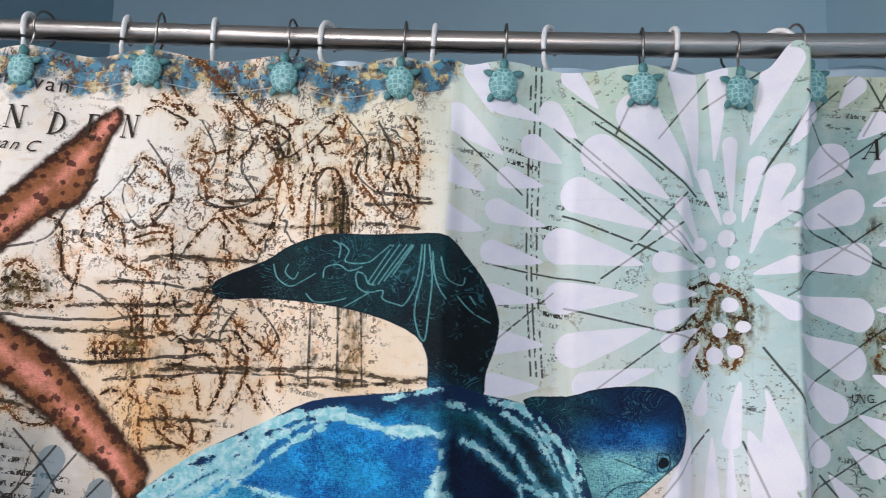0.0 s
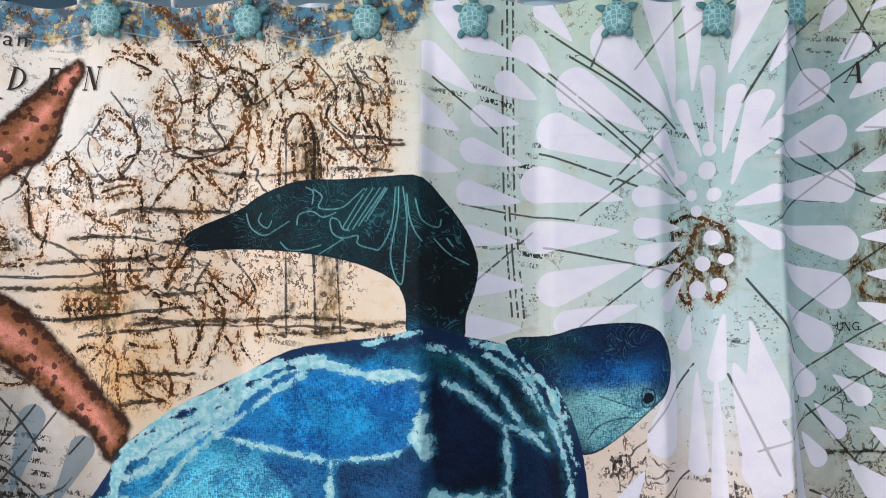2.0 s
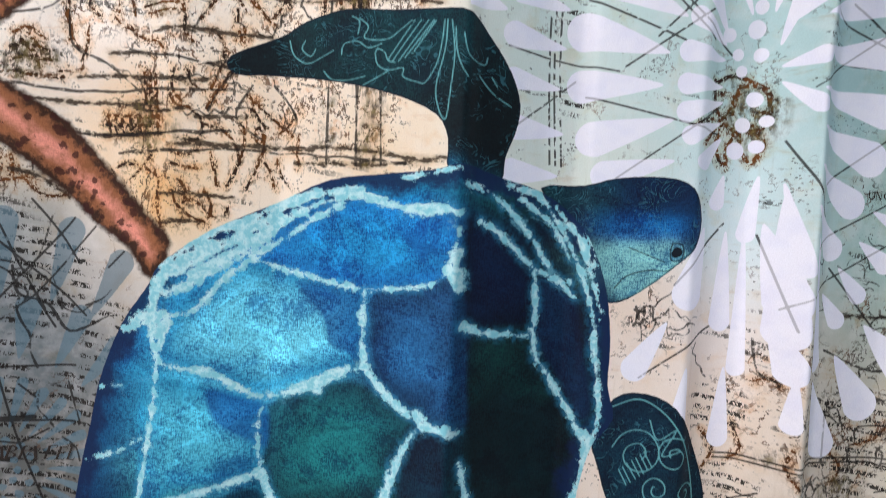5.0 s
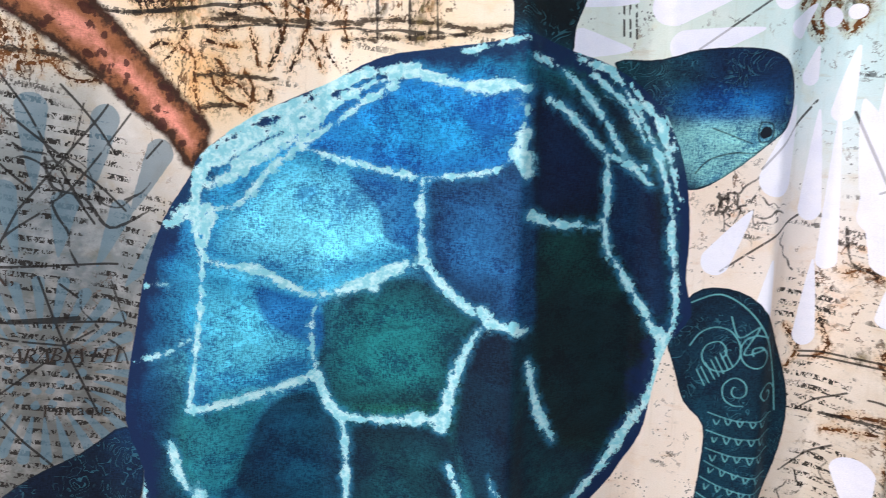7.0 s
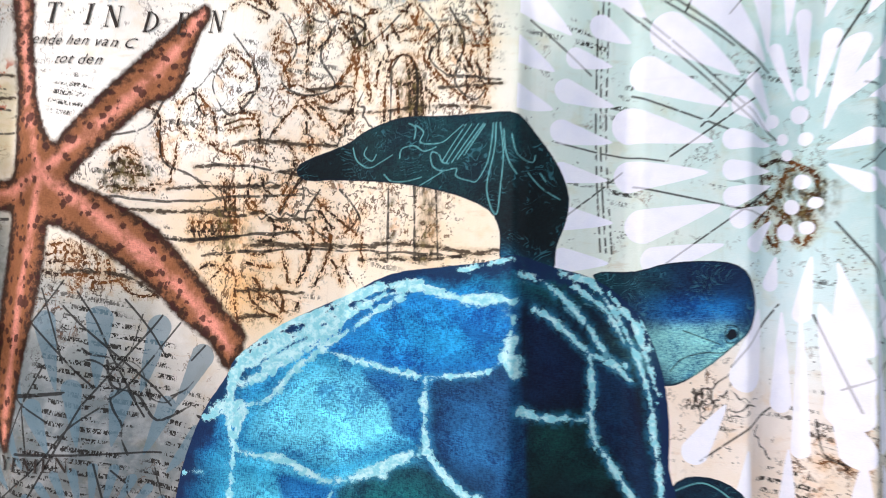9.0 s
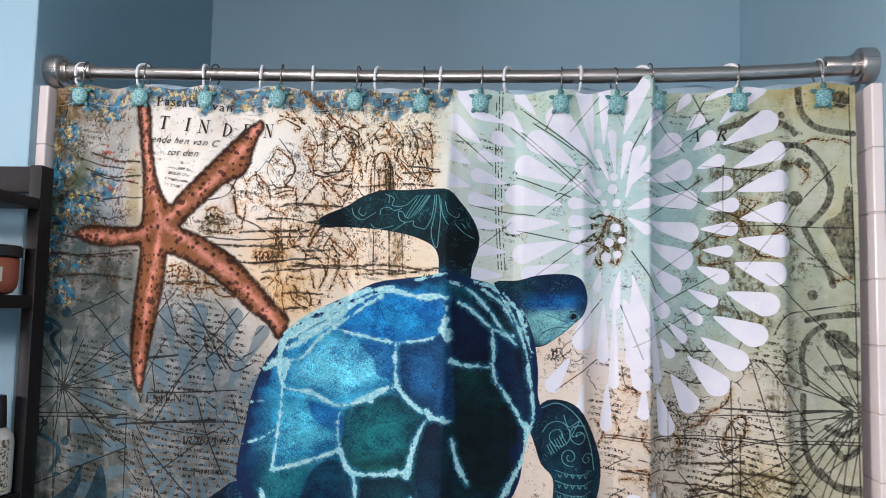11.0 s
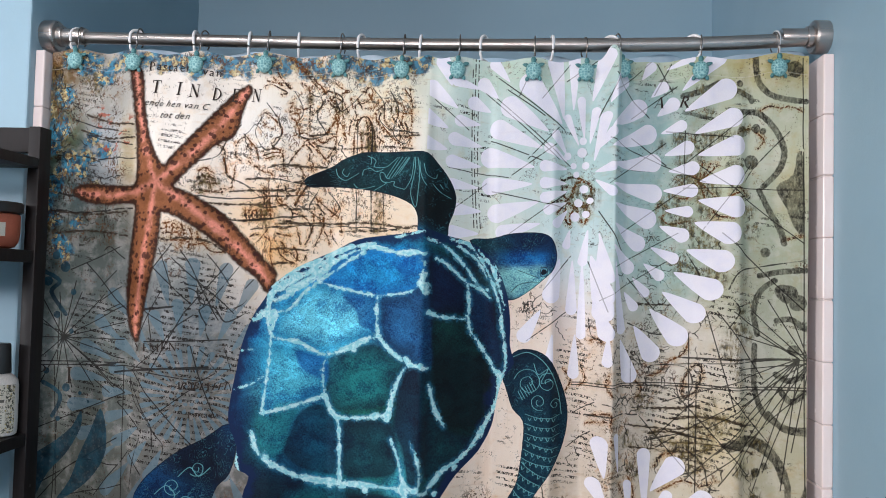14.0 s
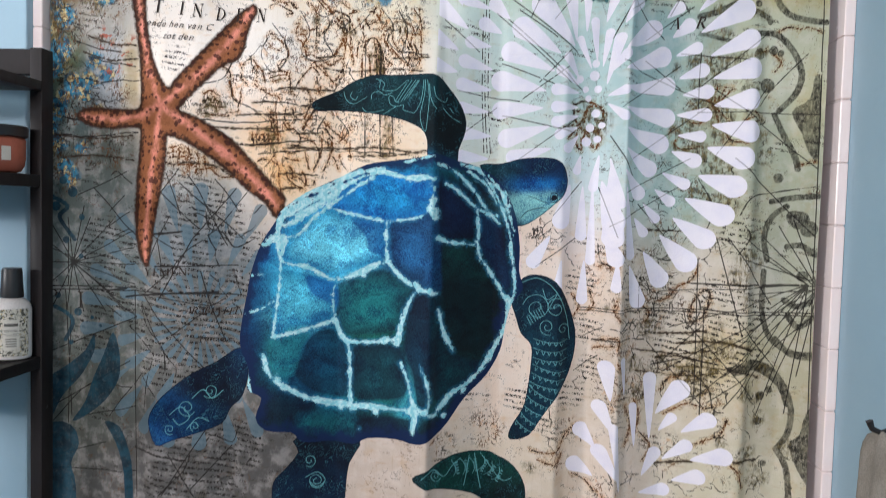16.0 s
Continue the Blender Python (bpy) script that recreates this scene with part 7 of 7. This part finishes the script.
for k, c in (("paper", rgb("#d8cdb8")), ("paint", rgb("#12385c"))):
    at = lower.data.attributes.new(k, "FLOAT_COLOR", "POINT")
    at.data.foreach_set("color", np.tile(np.array([*c, 1], np.float32), XL.size))


BOWL = {"D": ((0.0, 1.0, 0.62),), "R": ((0.48, 1.0, 0.46),), "P": ((0.46, 1.0, 0.48),), "B": ((0.0, 0.52, 0.52), (0.52, 1.0, 0.44))}
BARS = {
    "I": ((0.2, 0, 0.2, 1, 2), (0, 0, 0.4, 0, 1), (0, 1, 0.4, 1, 1)),
    "N": ((0.12, 0, 0.12, 1, 1), (0.12, 1, 0.75, 0, 2), (0.75, 0, 0.75, 1, 1), (-0.03, 0, 0.28, 0, 1), (-0.05, 1, 0.16, 1, 1), (0.6, 1, 0.9, 1, 1)),
    "T": ((0.38, 0, 0.38, 1, 2), (0.02, 0.98, 0.74, 0.98, 1), (0.04, 1, 0.04, 0.78, 1), (0.72, 1, 0.72, 0.78, 1), (0.2, 0, 0.56, 0, 1)),
    "E": ((0.14, 0, 0.14, 1, 2), (0, 1, 0.6, 1, 1), (0.14, 0.52, 0.48, 0.52, 1), (0, 0, 0.62, 0, 1), (0.6, 1, 0.6, 0.8, 1), (0.62, 0, 0.62, 0.2, 1), (0.48, 0.42, 0.48, 0.62, 1)),
    "F": ((0.14, 0, 0.14, 1, 2), (0, 1, 0.6, 1, 1), (0.14, 0.52, 0.48, 0.52, 1), (0, 0, 0.34, 0, 1), (0.6, 1, 0.6, 0.8, 1), (0.48, 0.42, 0.48, 0.62, 1)),
    "L": ((0.14, 0, 0.14, 1, 2), (0, 1, 0.32, 1, 1), (0, 0, 0.6, 0, 1), (0.6, 0, 0.6, 0.22, 1)),
    "Y": ((0.08, 1, 0.4, 0.48, 2), (0.74, 1, 0.4, 0.48, 1), (0.4, 0, 0.4, 0.5, 2), (0.22, 0, 0.58, 0, 1), (-0.04, 1, 0.24, 1, 1), (0.6, 1, 0.86, 1, 1)),
    "M": ((0.1, 0, 0.1, 1, 1), (0.1, 1, 0.5, 0.1, 2), (0.5, 0.1, 0.9, 1, 1), (0.9, 0, 0.9, 1, 2), (-0.03, 0, 0.24, 0, 1), (0.75, 0, 1.05, 0, 1), (-0.04, 1, 0.14, 1, 1), (0.88, 1, 1.05, 1, 1)),
    "A": ((0.06, 0, 0.4, 1, 1), (0.4, 1, 0.76, 0, 2), (0.2, 0.34, 0.62, 0.34, 1), (-0.06, 0, 0.2, 0, 1), (0.6, 0, 0.9, 0, 1)),
    "D": ((0.14, 0, 0.14, 1, 2), (0, 0, 0.3, 0, 1), (0, 1, 0.3, 1, 1)),
    "R": ((0.14, 0, 0.14, 1, 2), (0.34, 0.48, 0.74, 0, 2), (0, 0, 0.32, 0, 1), (0, 1, 0.3, 1, 1), (0.66, 0, 0.86, 0, 1)),
    "P": ((0.14, 0, 0.14, 1, 2), (0, 0, 0.32, 0, 1), (0, 1, 0.3, 1, 1)),
    "B": ((0.14, 0, 0.14, 1, 2), (0, 0, 0.3, 0, 1), (0, 1, 0.3, 1, 1)),
}


def serif_capital(letter, height):
    """A capital with thick stems, thin strokes and serifs, standing on its base line."""
    bm = bmesh.new()

    def quad(a, b, c, d):
        bm.faces.new([bm.verts.new((height * x, height * y, 0)) for x, y in (a, b, c, d)])

    for x0, y0, x1, y1, weight in BARS[letter]:
        h = 0.08 if weight == 2 else 0.028
        n = Vector((y0 - y1, x1 - x0)).normalized() * h
        quad((x0 - n.x, y0 - n.y), (x1 - n.x, y1 - n.y), (x1 + n.x, y1 + n.y), (x0 + n.x, y0 + n.y))
    for low, high, reach in BOWL.get(letter, ()):
        ring = []
        for k in range(13):
            a = math.pi * (k / 12 - 0.5)
            c, s = math.cos(a), math.sin(a)
            mid, half = (low + high) / 2, (high - low) / 2
            ring.append(((0.16 + reach * c, mid + half * s), (0.16 + (reach - 0.15) * c, mid + (half - 0.05) * s)))
        for p, q in zip(ring, ring[1:]):
            quad(p[0], q[0], q[1], p[1])
    for v in bm.verts:
        v.co.y -= height / 2
    return bm


def plain_letter(text, size, slant):
    curve = bpy.data.curves.new("letter", "FONT")
    curve.body, curve.size, curve.shear, curve.resolution_u = text, size, slant, 3
    curve.align_y = "CENTER"
    tmp = new("tmp", curve)
    bpy.context.view_layer.update()
    data = bpy.data.meshes.new_from_object(tmp.evaluated_get(bpy.context.evaluated_depsgraph_get()))
    bpy.data.objects.remove(tmp)
    bm = bmesh.new()
    bm.from_mesh(data)
    bpy.data.meshes.remove(data)
    return bm


def lettering(text, x, z, size, wide=1.0, slant=0.0, turn=0.0):
    """Printed words that follow the cloth, a hair above it."""
    if text in BARS:
        bm = serif_capital(text, size * 0.70)
        for v in bm.verts:
            v.co.x += slant * v.co.y
    else:
        bm = plain_letter(text, size, slant)
    bmesh.ops.triangulate(bm, faces=bm.faces[:])
    for _ in range(2):
        long = [e for e in bm.edges if e.calc_length() > 0.003]
        if long:
            bmesh.ops.subdivide_edges(bm, edges=long, cuts=1)
    co, si = math.cos(turn), math.sin(turn)
    for v in bm.verts:
        a, b = v.co.x * wide, v.co.y
        px, pz = x + a * co - b * si, z + a * si + b * co
        v.co = (px, float(cloth_y(np.array(px), np.array(pz))) - 0.0016, pz)
    return part("letter", bm, INK, curtain, smooth=False)



lettering("P", -0.527, 1.891, 0.0240, 0.95, 0.00, radians(-5))
lettering("a", -0.513, 1.891, 0.0240, 0.95, 0.00, radians(-5))
lettering("s", -0.501, 1.890, 0.0240, 0.95, 0.00, radians(-5))
lettering("c", -0.490, 1.889, 0.0240, 0.95, 0.00, radians(-5))
lettering("a", -0.479, 1.888, 0.0240, 0.95, 0.00, radians(-5))
lettering("e", -0.466, 1.887, 0.0240, 0.95, 0.00, radians(-5))
lettering("r", -0.453, 1.886, 0.0240, 0.95, 0.00, radians(-5))
lettering("t", -0.442, 1.885, 0.0240, 0.95, 0.00, radians(-5))
lettering("v", -0.419, 1.879, 0.0226, 1.00, 0.00, radians(-5))
lettering("a", -0.407, 1.878, 0.0226, 1.00, 0.00, radians(-5))
lettering("n", -0.395, 1.878, 0.0226, 1.00, 0.00, radians(-5))
lettering("T", -0.519, 1.851, 0.0353, 0.95, 0.00, radians(-4))
lettering("I", -0.468, 1.846, 0.0353, 0.95, 0.00, radians(-4))
lettering("N", -0.440, 1.841, 0.0353, 0.85, 0.00, radians(-4))
lettering("D", -0.397, 1.836, 0.0353, 0.80, 0.00, radians(-4))
lettering("E", -0.361, 1.835, 0.0353, 0.80, 0.00, radians(-4))
lettering("N", -0.320, 1.834, 0.0353, 0.75, 0.00, radians(-4))
lettering("e", -0.531, 1.819, 0.0183, 0.95, 0.30, radians(-5))
lettering("n", -0.521, 1.818, 0.0183, 0.95, 0.30, radians(-5))
lettering("d", -0.511, 1.817, 0.0183, 0.95, 0.30, radians(-5))
lettering("e", -0.501, 1.816, 0.0183, 0.95, 0.30, radians(-5))
lettering("h", -0.486, 1.815, 0.0183, 0.95, 0.30, radians(-5))
lettering("e", -0.476, 1.814, 0.0183, 0.95, 0.30, radians(-5))
lettering("n", -0.465, 1.813, 0.0183, 0.95, 0.30, radians(-5))
lettering("v", -0.449, 1.811, 0.0183, 0.95, 0.30, radians(-5))
lettering("a", -0.440, 1.811, 0.0183, 0.95, 0.30, radians(-5))
lettering("n", -0.430, 1.810, 0.0183, 0.95, 0.30, radians(-5))
lettering("C", -0.415, 1.809, 0.0183, 0.95, 0.30, radians(-5))
lettering("t", -0.495, 1.792, 0.0183, 1.00, 0.30, radians(-4))
lettering("o", -0.488, 1.792, 0.0183, 1.00, 0.30, radians(-4))
lettering("t", -0.477, 1.791, 0.0183, 1.00, 0.30, radians(-4))
lettering("d", -0.465, 1.790, 0.0183, 1.00, 0.30, radians(-4))
lettering("e", -0.455, 1.790, 0.0183, 1.00, 0.30, radians(-4))
lettering("n", -0.444, 1.789, 0.0183, 1.00, 0.30, radians(-4))
lettering("Y", -0.520, 1.354, 0.0198, 1.20, 0.00, radians(-1))
lettering("E", -0.499, 1.355, 0.0198, 1.20, 0.00, radians(-1))
lettering("M", -0.484, 1.356, 0.0198, 1.20, 0.00, radians(-1))
lettering("E", -0.463, 1.357, 0.0198, 1.20, 0.00, radians(-1))
lettering("N", -0.449, 1.358, 0.0198, 1.20, 0.00, radians(-1))
lettering(";", -0.434, 1.359, 0.0198, 1.20, 0.00, radians(-1))
lettering("A", -0.436, 1.287, 0.0183, 1.08, 0.30, radians(-1))
lettering("R", -0.425, 1.286, 0.0183, 1.08, 0.30, radians(-1))
lettering("A", -0.415, 1.286, 0.0183, 1.08, 0.30, radians(-1))
lettering("B", -0.404, 1.286, 0.0183, 1.08, 0.30, radians(-1))
lettering("I", -0.394, 1.285, 0.0183, 1.08, 0.30, radians(-1))
lettering("A", -0.388, 1.285, 0.0183, 1.08, 0.30, radians(-1))
lettering("F", -0.372, 1.285, 0.0183, 1.08, 0.30, radians(-1))
lettering("E", -0.362, 1.284, 0.0183, 1.08, 0.30, radians(-1))
lettering("L", -0.351, 1.285, 0.0183, 1.08, 0.30, radians(-1))
lettering("I", -0.669, 1.293, 0.0423, 0.90, 0.00, radians(0))
lettering("P", -0.725, 1.298, 0.0395, 0.80, 0.00, radians(0))
for k, letter in enumerate("UNG."):
    lettering(letter, 0.4330 + 0.0085 * k, 1.581, 0.0125, 1.0, 0.0, radians(-2))
lettering("A", 0.440, 1.835, 0.0282, 1.00, 0.20, radians(0))
lettering("R", 0.486, 1.836, 0.0282, 1.00, 0.20, radians(-5))
lettering("F", -0.412, 1.233, 0.0155, 1.00, 0.10, radians(0))
lettering("a", -0.404, 1.233, 0.0155, 1.00, 0.10, radians(0))
lettering("r", -0.396, 1.233, 0.0155, 1.00, 0.10, radians(0))
lettering("t", -0.391, 1.232, 0.0155, 1.00, 0.10, radians(0))
lettering("a", -0.386, 1.232, 0.0155, 1.00, 0.10, radians(0))
lettering("q", -0.379, 1.232, 0.0155, 1.00, 0.10, radians(0))
lettering("u", -0.371, 1.232, 0.0155, 1.00, 0.10, radians(0))
lettering("e", -0.364, 1.232, 0.0155, 1.00, 0.10, radians(0))


# ---------------------------------------------------------------- liner behind the curtain
def liner_thing():
    ob = thing("shower_liner", (0, 0, 0), "pale translucent vinyl shower liner behind the curtain", "shower liner")
    xs = np.arange(-0.728, 0.729, 0.005)
    zs = np.linspace(0, 1, 90)
    top = np.array([rod_z(x) for x in xs]) - 0.0165 + 0.002 * hook_wave(xs) + 0.004 * np.sin(31 * xs)
    Z = top[None, :] - zs[:, None] ** 1.3 * (top[None, :] - 0.2)
    X = np.broadcast_to(xs, Z.shape)
    Y = 0.056 + 0.010 * np.sin(27 * X) + 0.006 * np.sin(55 * X + 2 * Z)
    Y = Y + 0.065 * np.clip((top[None, :] - Z) / 0.25, 0, 1)
    grid_object("hem", X[:9], Y[:9] - 0.0008, Z[:9], LINER, ob)
    grid_object("sheet", X[8:], Y[8:], Z[8:], LINER, ob)
    return ob


liner_thing()


# ---------------------------------------------------------------- hooks
def turtle_hook():
    """Wire ring over the rod with a cast resin turtle hanging in front of the cloth. Origin at the rod's axis."""
    ob = thing("turtle_hook", (0, 0, 0), "teal resin turtle ornament on a wire curtain ring", "curtain hook", "turtle curtain hooks")
    ring = [(0.001 * math.sin(a), -0.0185 * math.sin(a) - 0.001, 0.0185 * math.cos(a) - 0.001) for a in np.linspace(-2.5, 2.2, 26)]
    ring += [(0.001, -0.017, -0.020), (0.0, -0.019, -0.027), (0, -0.019, -0.034)]
    part("wire_ring", tube(ring, 0.0014, 8), WIRE, ob)
    zc = -0.054
    sh = bmesh.new()
    bmesh.ops.create_uvsphere(sh, u_segments=28, v_segments=18, radius=1)
    for v in sh.verts:
        x, y, z = v.co
        k = 1.0 - 0.10 * max(0.0, -z)
        v.co = (x * 0.0148 * k, (-abs(y) ** 0.9 * 0.0100 if y < 0 else y * 0.003) - 0.024, z * 0.0168 + zc)
    part("shell", sh, SHELL_RESIN, ob)
    part("head", blob(0, -0.0255, zc + 0.0205, 0.0048, 0.0048, 0.0062, seg=14), RESIN, ob)
    for sx, dz, rx, rz, turn in ((-1, 0.0120, 0.0062, 0.0036, 0.25), (1, 0.0120, 0.0062, 0.0036, -0.25), (-1, -0.0138, 0.0036, 0.0052, 0.5), (1, -0.0138, 0.0036, 0.0052, -0.5)):
        fl = bmesh.new()
        bmesh.ops.create_uvsphere(fl, u_segments=12, v_segments=8, radius=1)
        for v in fl.verts:
            v.co = Vector((v.co.x * rx, v.co.y * 0.0026, v.co.z * rz * (1 - 0.3 * v.co.x * sx if dz > 0 else 1)))
        bmesh.ops.transform(fl, matrix=Matrix.Translation((sx * (0.0150 if dz > 0 else 0.0115), -0.0225, zc + dz)) @ Matrix.Rotation(turn, 4, "Y"), verts=fl.verts)
        part("flipper", fl, RESIN, ob)
    return ob


def liner_hook():
    """White plastic C-hook. Origin at the rod's axis."""
    ob = thing("liner_hook", (0, 0, 0), "white plastic C-shaped hook holding the liner", "curtain hook", "white liner hooks")
    arc = [(0, -0.0160 * math.sin(a), 0.0158 * math.cos(a) + 0.001) for a in np.linspace(-2.2, 1.75, 22)]
    arc += [(0, -0.0165, -0.006), (0, -0.016, -0.012)]
    n = len(arc)
    part("hook", tube(arc, [0.0022] + [0.0029] * (n - 2) + [0.0022], 10), HOOK_WHITE, ob)
    part("stem", tube([(0, -0.0155, -0.0150), (0, -0.015, -0.021), (0, -0.008, -0.030), (0, 0.006, -0.030), (0, 0.036, -0.030)], [0.0020, 0.0027, 0.0027, 0.0025, 0.0022], 10), HOOK_WHITE, ob)
    return ob


spin = random.Random(3)
first = turtle_hook()


def hook_pose(i):
    x = HOOKS[i]
    y = max(0.013, float(cloth_y(np.array(x), np.array(1.886))) + 0.018)
    lean = (0, 3, 5, 4, -1, 2, 2, 0, 2, -5, 1, 0)[i]
    x += 0.054 * math.sin(radians(lean))
    return pose(x, y, rod_z(x) - 0.001 * (i % 3), spin.uniform(-2, 2), lean, spin.uniform(-12, 12))


first.matrix_basis = hook_pose(0)
for i in range(1, len(HOOKS)):
    copy_thing(first, hook_pose(i))
WHITE_X = (-0.686, -0.565, -0.446, -0.339, -0.242, -0.119, -0.005, 0.117, 0.244, 0.354, 0.507, 0.658)
WHITE_TURN = (-25, -35, 0, 10, 10, -20, 0, -28, 8, 62, 55, 5)
first = liner_hook()
first.matrix_basis = pose(WHITE_X[0], ROD_Y, rod_z(WHITE_X[0]), 0, 0, WHITE_TURN[0])
for x, a in zip(WHITE_X[1:], WHITE_TURN[1:]):
    copy_thing(first, pose(x, ROD_Y, rod_z(x), 0, spin.uniform(-4, 4), a))


# ---------------------------------------------------------------- shelf unit and what stands on it
SX0, SX1, SY0, SY1 = -1.16, -0.692, -0.37, -0.043
shelf = thing("shelf_unit", (0, 0, 0), "dark-stained open wooden shelf unit beside the bath", "shelf")
for x0, x1 in ((SX0, SX0 + 0.022), (SX1 - 0.022, SX1)):
    for y0, y1, top in ((SY0, SY0 + 0.03, 1.678), (SY1 - 0.037, SY1, 1.756)):
        part("post", box(x0, x1, y0, y1, 0, top, 0.002), WOOD, shelf)
for z in (0.35, 0.78, 1.197, 1.528):
    part("board", box(SX0 + 0.023, SX1 - 0.023, SY0 + 0.004, SY1 - 0.004, z - 0.018, z, 0.002), WOOD, shelf)
    for x0 in (SX0 + 0.002, SX1 - 0.022):
        part("side_rail", box(x0, x0 + 0.02, SY0 + 0.031, SY1 - 0.038, z - 0.022, z, 0.002), WOOD, shelf)
part("top_board", box(SX0, SX1, SY0, SY1 - 0.038, 1.6785, 1.697, 0.002), WOOD, shelf)
part("back_rail", box(SX0 + 0.0225, SX1 - 0.0225, SY1 - 0.030, SY1 - 0.010, 1.7095, 1.755, 0.002), WOOD, shelf)
part("screw_hole", lathe([(0.003, 0), (0.003, 0.0015)], "X", 12, (SX1 - 0.0008, SY1 - 0.02, 1.10)), BLACK, shelf)

jar = thing("candle_jar", (-0.752, -0.125, 1.528), "terracotta candle jar with a black lid on the shelf", "jar")
part("body", lathe([(0.030, 0.0), (0.042, 0.004), (0.048, 0.014), (0.050, 0.028), (0.050, 0.060), (0.047, 0.0625)], steps=40), TERRACOTTA, jar)
part("lid", lathe([(0.050, 0.063), (0.054, 0.065), (0.0545, 0.080), (0.052, 0.083), (0.010, 0.084)], steps=40), BLACK, jar, "black lid")


def wrap(radius, a0, a1, z0, z1, n=14):
    """A thin curved label round a body."""
    bm = bmesh.new()
    out = []
    for k in range(n + 1):
        a = a0 + (a1 - a0) * k / n
        c, s = math.cos(a), math.sin(a)
        out.append([bm.verts.new((r * c, r * s, z)) for r in (radius, radius + 0.0006) for z in (z0, z1)])
    for p, q in zip(out, out[1:]):
        for i, j in ((0, 1), (1, 3), (3, 2), (2, 0)):
            bm.faces.new((p[i], p[j], q[j], q[i]))
    bm.faces.new([out[0][i] for i in (0, 1, 3, 2)])
    bm.faces.new([out[-1][i] for i in (0, 2, 3, 1)])
    bmesh.ops.recalc_face_normals(bm, faces=bm.faces[:])
    return bm


part("sticker", wrap(0.0502, -0.75, -0.45, 0.022, 0.046), PAPER_LABEL, jar, "small pale label")

bottle = thing("spray_bottle", (-0.7320, -0.105, 1.197), "white bottle with floral label and black cap", "bottle")
part("body", lathe([(0.026, 0), (0.031, 0.003), (0.032, 0.010), (0.032, 0.088), (0.030, 0.098), (0.022, 0.107), (0.016, 0.111)], steps=40), BOTTLE, bottle)
part("cap", lathe([(0.0185, 0.1105), (0.019, 0.113), (0.0165, 0.160), (0.0155, 0.163), (0.006, 0.164)], steps=32), BLACK, bottle, "tall black cap")
part("wrap_label", wrap(0.0322, -2.9, -0.1, 0.008, 0.092, 26), FLORAL, bottle, "printed floral label")
part("centre_label", wrap(0.0330, -1.45, -0.65, 0.020, 0.074), PAPER_LABEL, bottle, "pale centre label")


def curved_words(text, radius, angle, z, size, parent):
    curve = bpy.data.curves.new("words", "FONT")
    curve.body, curve.size, curve.align_x, curve.align_y = text, size, "CENTER", "CENTER"
    tmp = new("tmp", curve)
    bpy.context.view_layer.update()
    data = bpy.data.meshes.new_from_object(tmp.evaluated_get(bpy.context.evaluated_depsgraph_get()))
    bpy.data.objects.remove(tmp)
    bm = bmesh.new()
    bm.from_mesh(data)
    bpy.data.meshes.remove(data)
    for v in bm.verts:
        a = angle + v.co.x / radius
        v.co = (radius * math.cos(a), radius * math.sin(a), z + v.co.y)
    return part("words", bm, LABEL_GREY, parent, smooth=False)


curved_words("BEFORE", 0.0339, -1.05, 0.054, 0.0066, bottle)
curved_words("YOU GO", 0.0339, -1.05, 0.047, 0.0066, bottle)
part("brand_bar", wrap(0.0337, -1.38, -0.72, 0.062, 0.067), LABEL_GREY, bottle, "dark bar of small print")
for k in range(4):
    part("text_bar", wrap(0.0337, -1.30, -0.80, 0.026 + 0.0042 * k, 0.0278 + 0.0042 * k), LABEL_GREY, bottle)


# ---------------------------------------------------------------- towel on the side wall
towel = thing("hand_towel", (0.70, -0.22, 1.15), "beige-grey terry towel hanging from a dark wall hook", "towel")


def towel_mesh():
    bm = bmesh.new()
    nu, nv = 28, 30
    rows = []
    for i in range(nv + 1):
        v = i / nv
        row = []
        for j in range(nu):
            a = j / nu * 2 * math.pi
            spread = (1 - (1 - min(1.0, v * 9)) ** 2) ** 0.5 * (0.72 + 0.28 * min(1.0, v * 2.0))
            ry = 0.070 * max(spread, 0.12) * (1 + 0.12 * math.sin(5 * a + 2 * v))
            rx = 0.021 * max(spread, 0.12) * (1 + 0.20 * math.sin(7 * a + 1.3))
            row.append(bm.verts.new((0.029 + rx * math.cos(a), ry * math.sin(a), -0.46 * v + 0.012 * (1 - v))))
        rows.append(row)
    for p, q in zip(rows, rows[1:]):
        for j in range(nu):
            bm.faces.new((p[j], p[(j + 1) % nu], q[(j + 1) % nu], q[j]))
    bm.faces.new(rows[0][::-1])
    bm.faces.new(rows[-1])
    bmesh.ops.recalc_face_normals(bm, faces=bm.faces[:])
    return bm


part("cloth", towel_mesh(), TERRY, towel)
wall_hook = thing("wall_hook", (0.751, -0.22, 1.165), "dark metal hook on the blue wall", "hook")
part("plate", lathe([(0.018, -0.006), (0.020, -0.004), (0.020, 0.0)], "X", 24), BLACK, wall_hook)
part("arm", tube([(-0.004, 0, 0), (-0.022, 0, -0.006), (-0.036, 0, 0.0), (-0.041, 0, 0.012)], [0.005, 0.0045, 0.0045, 0.0055], 12), BLACK, wall_hook)

lamp = thing("added_ceiling_lamp", (-0.75, -0.95, 2.45), "unseen round white ceiling lamp added as a light source", "lamp")
part("base", lathe([(0.19, -0.03), (0.20, -0.02), (0.20, 0.0)], steps=40), WHITE, lamp)

added_bar = thing("added_bar_lamp", (-0.35, -3.20, 2.05), "unseen white bar lamp added on the wall behind the viewer", "lamp")
part("back_plate", box(-0.40, 0.40, 0.0, 0.05, -0.07, 0.07, 0.004), WHITE, added_bar)
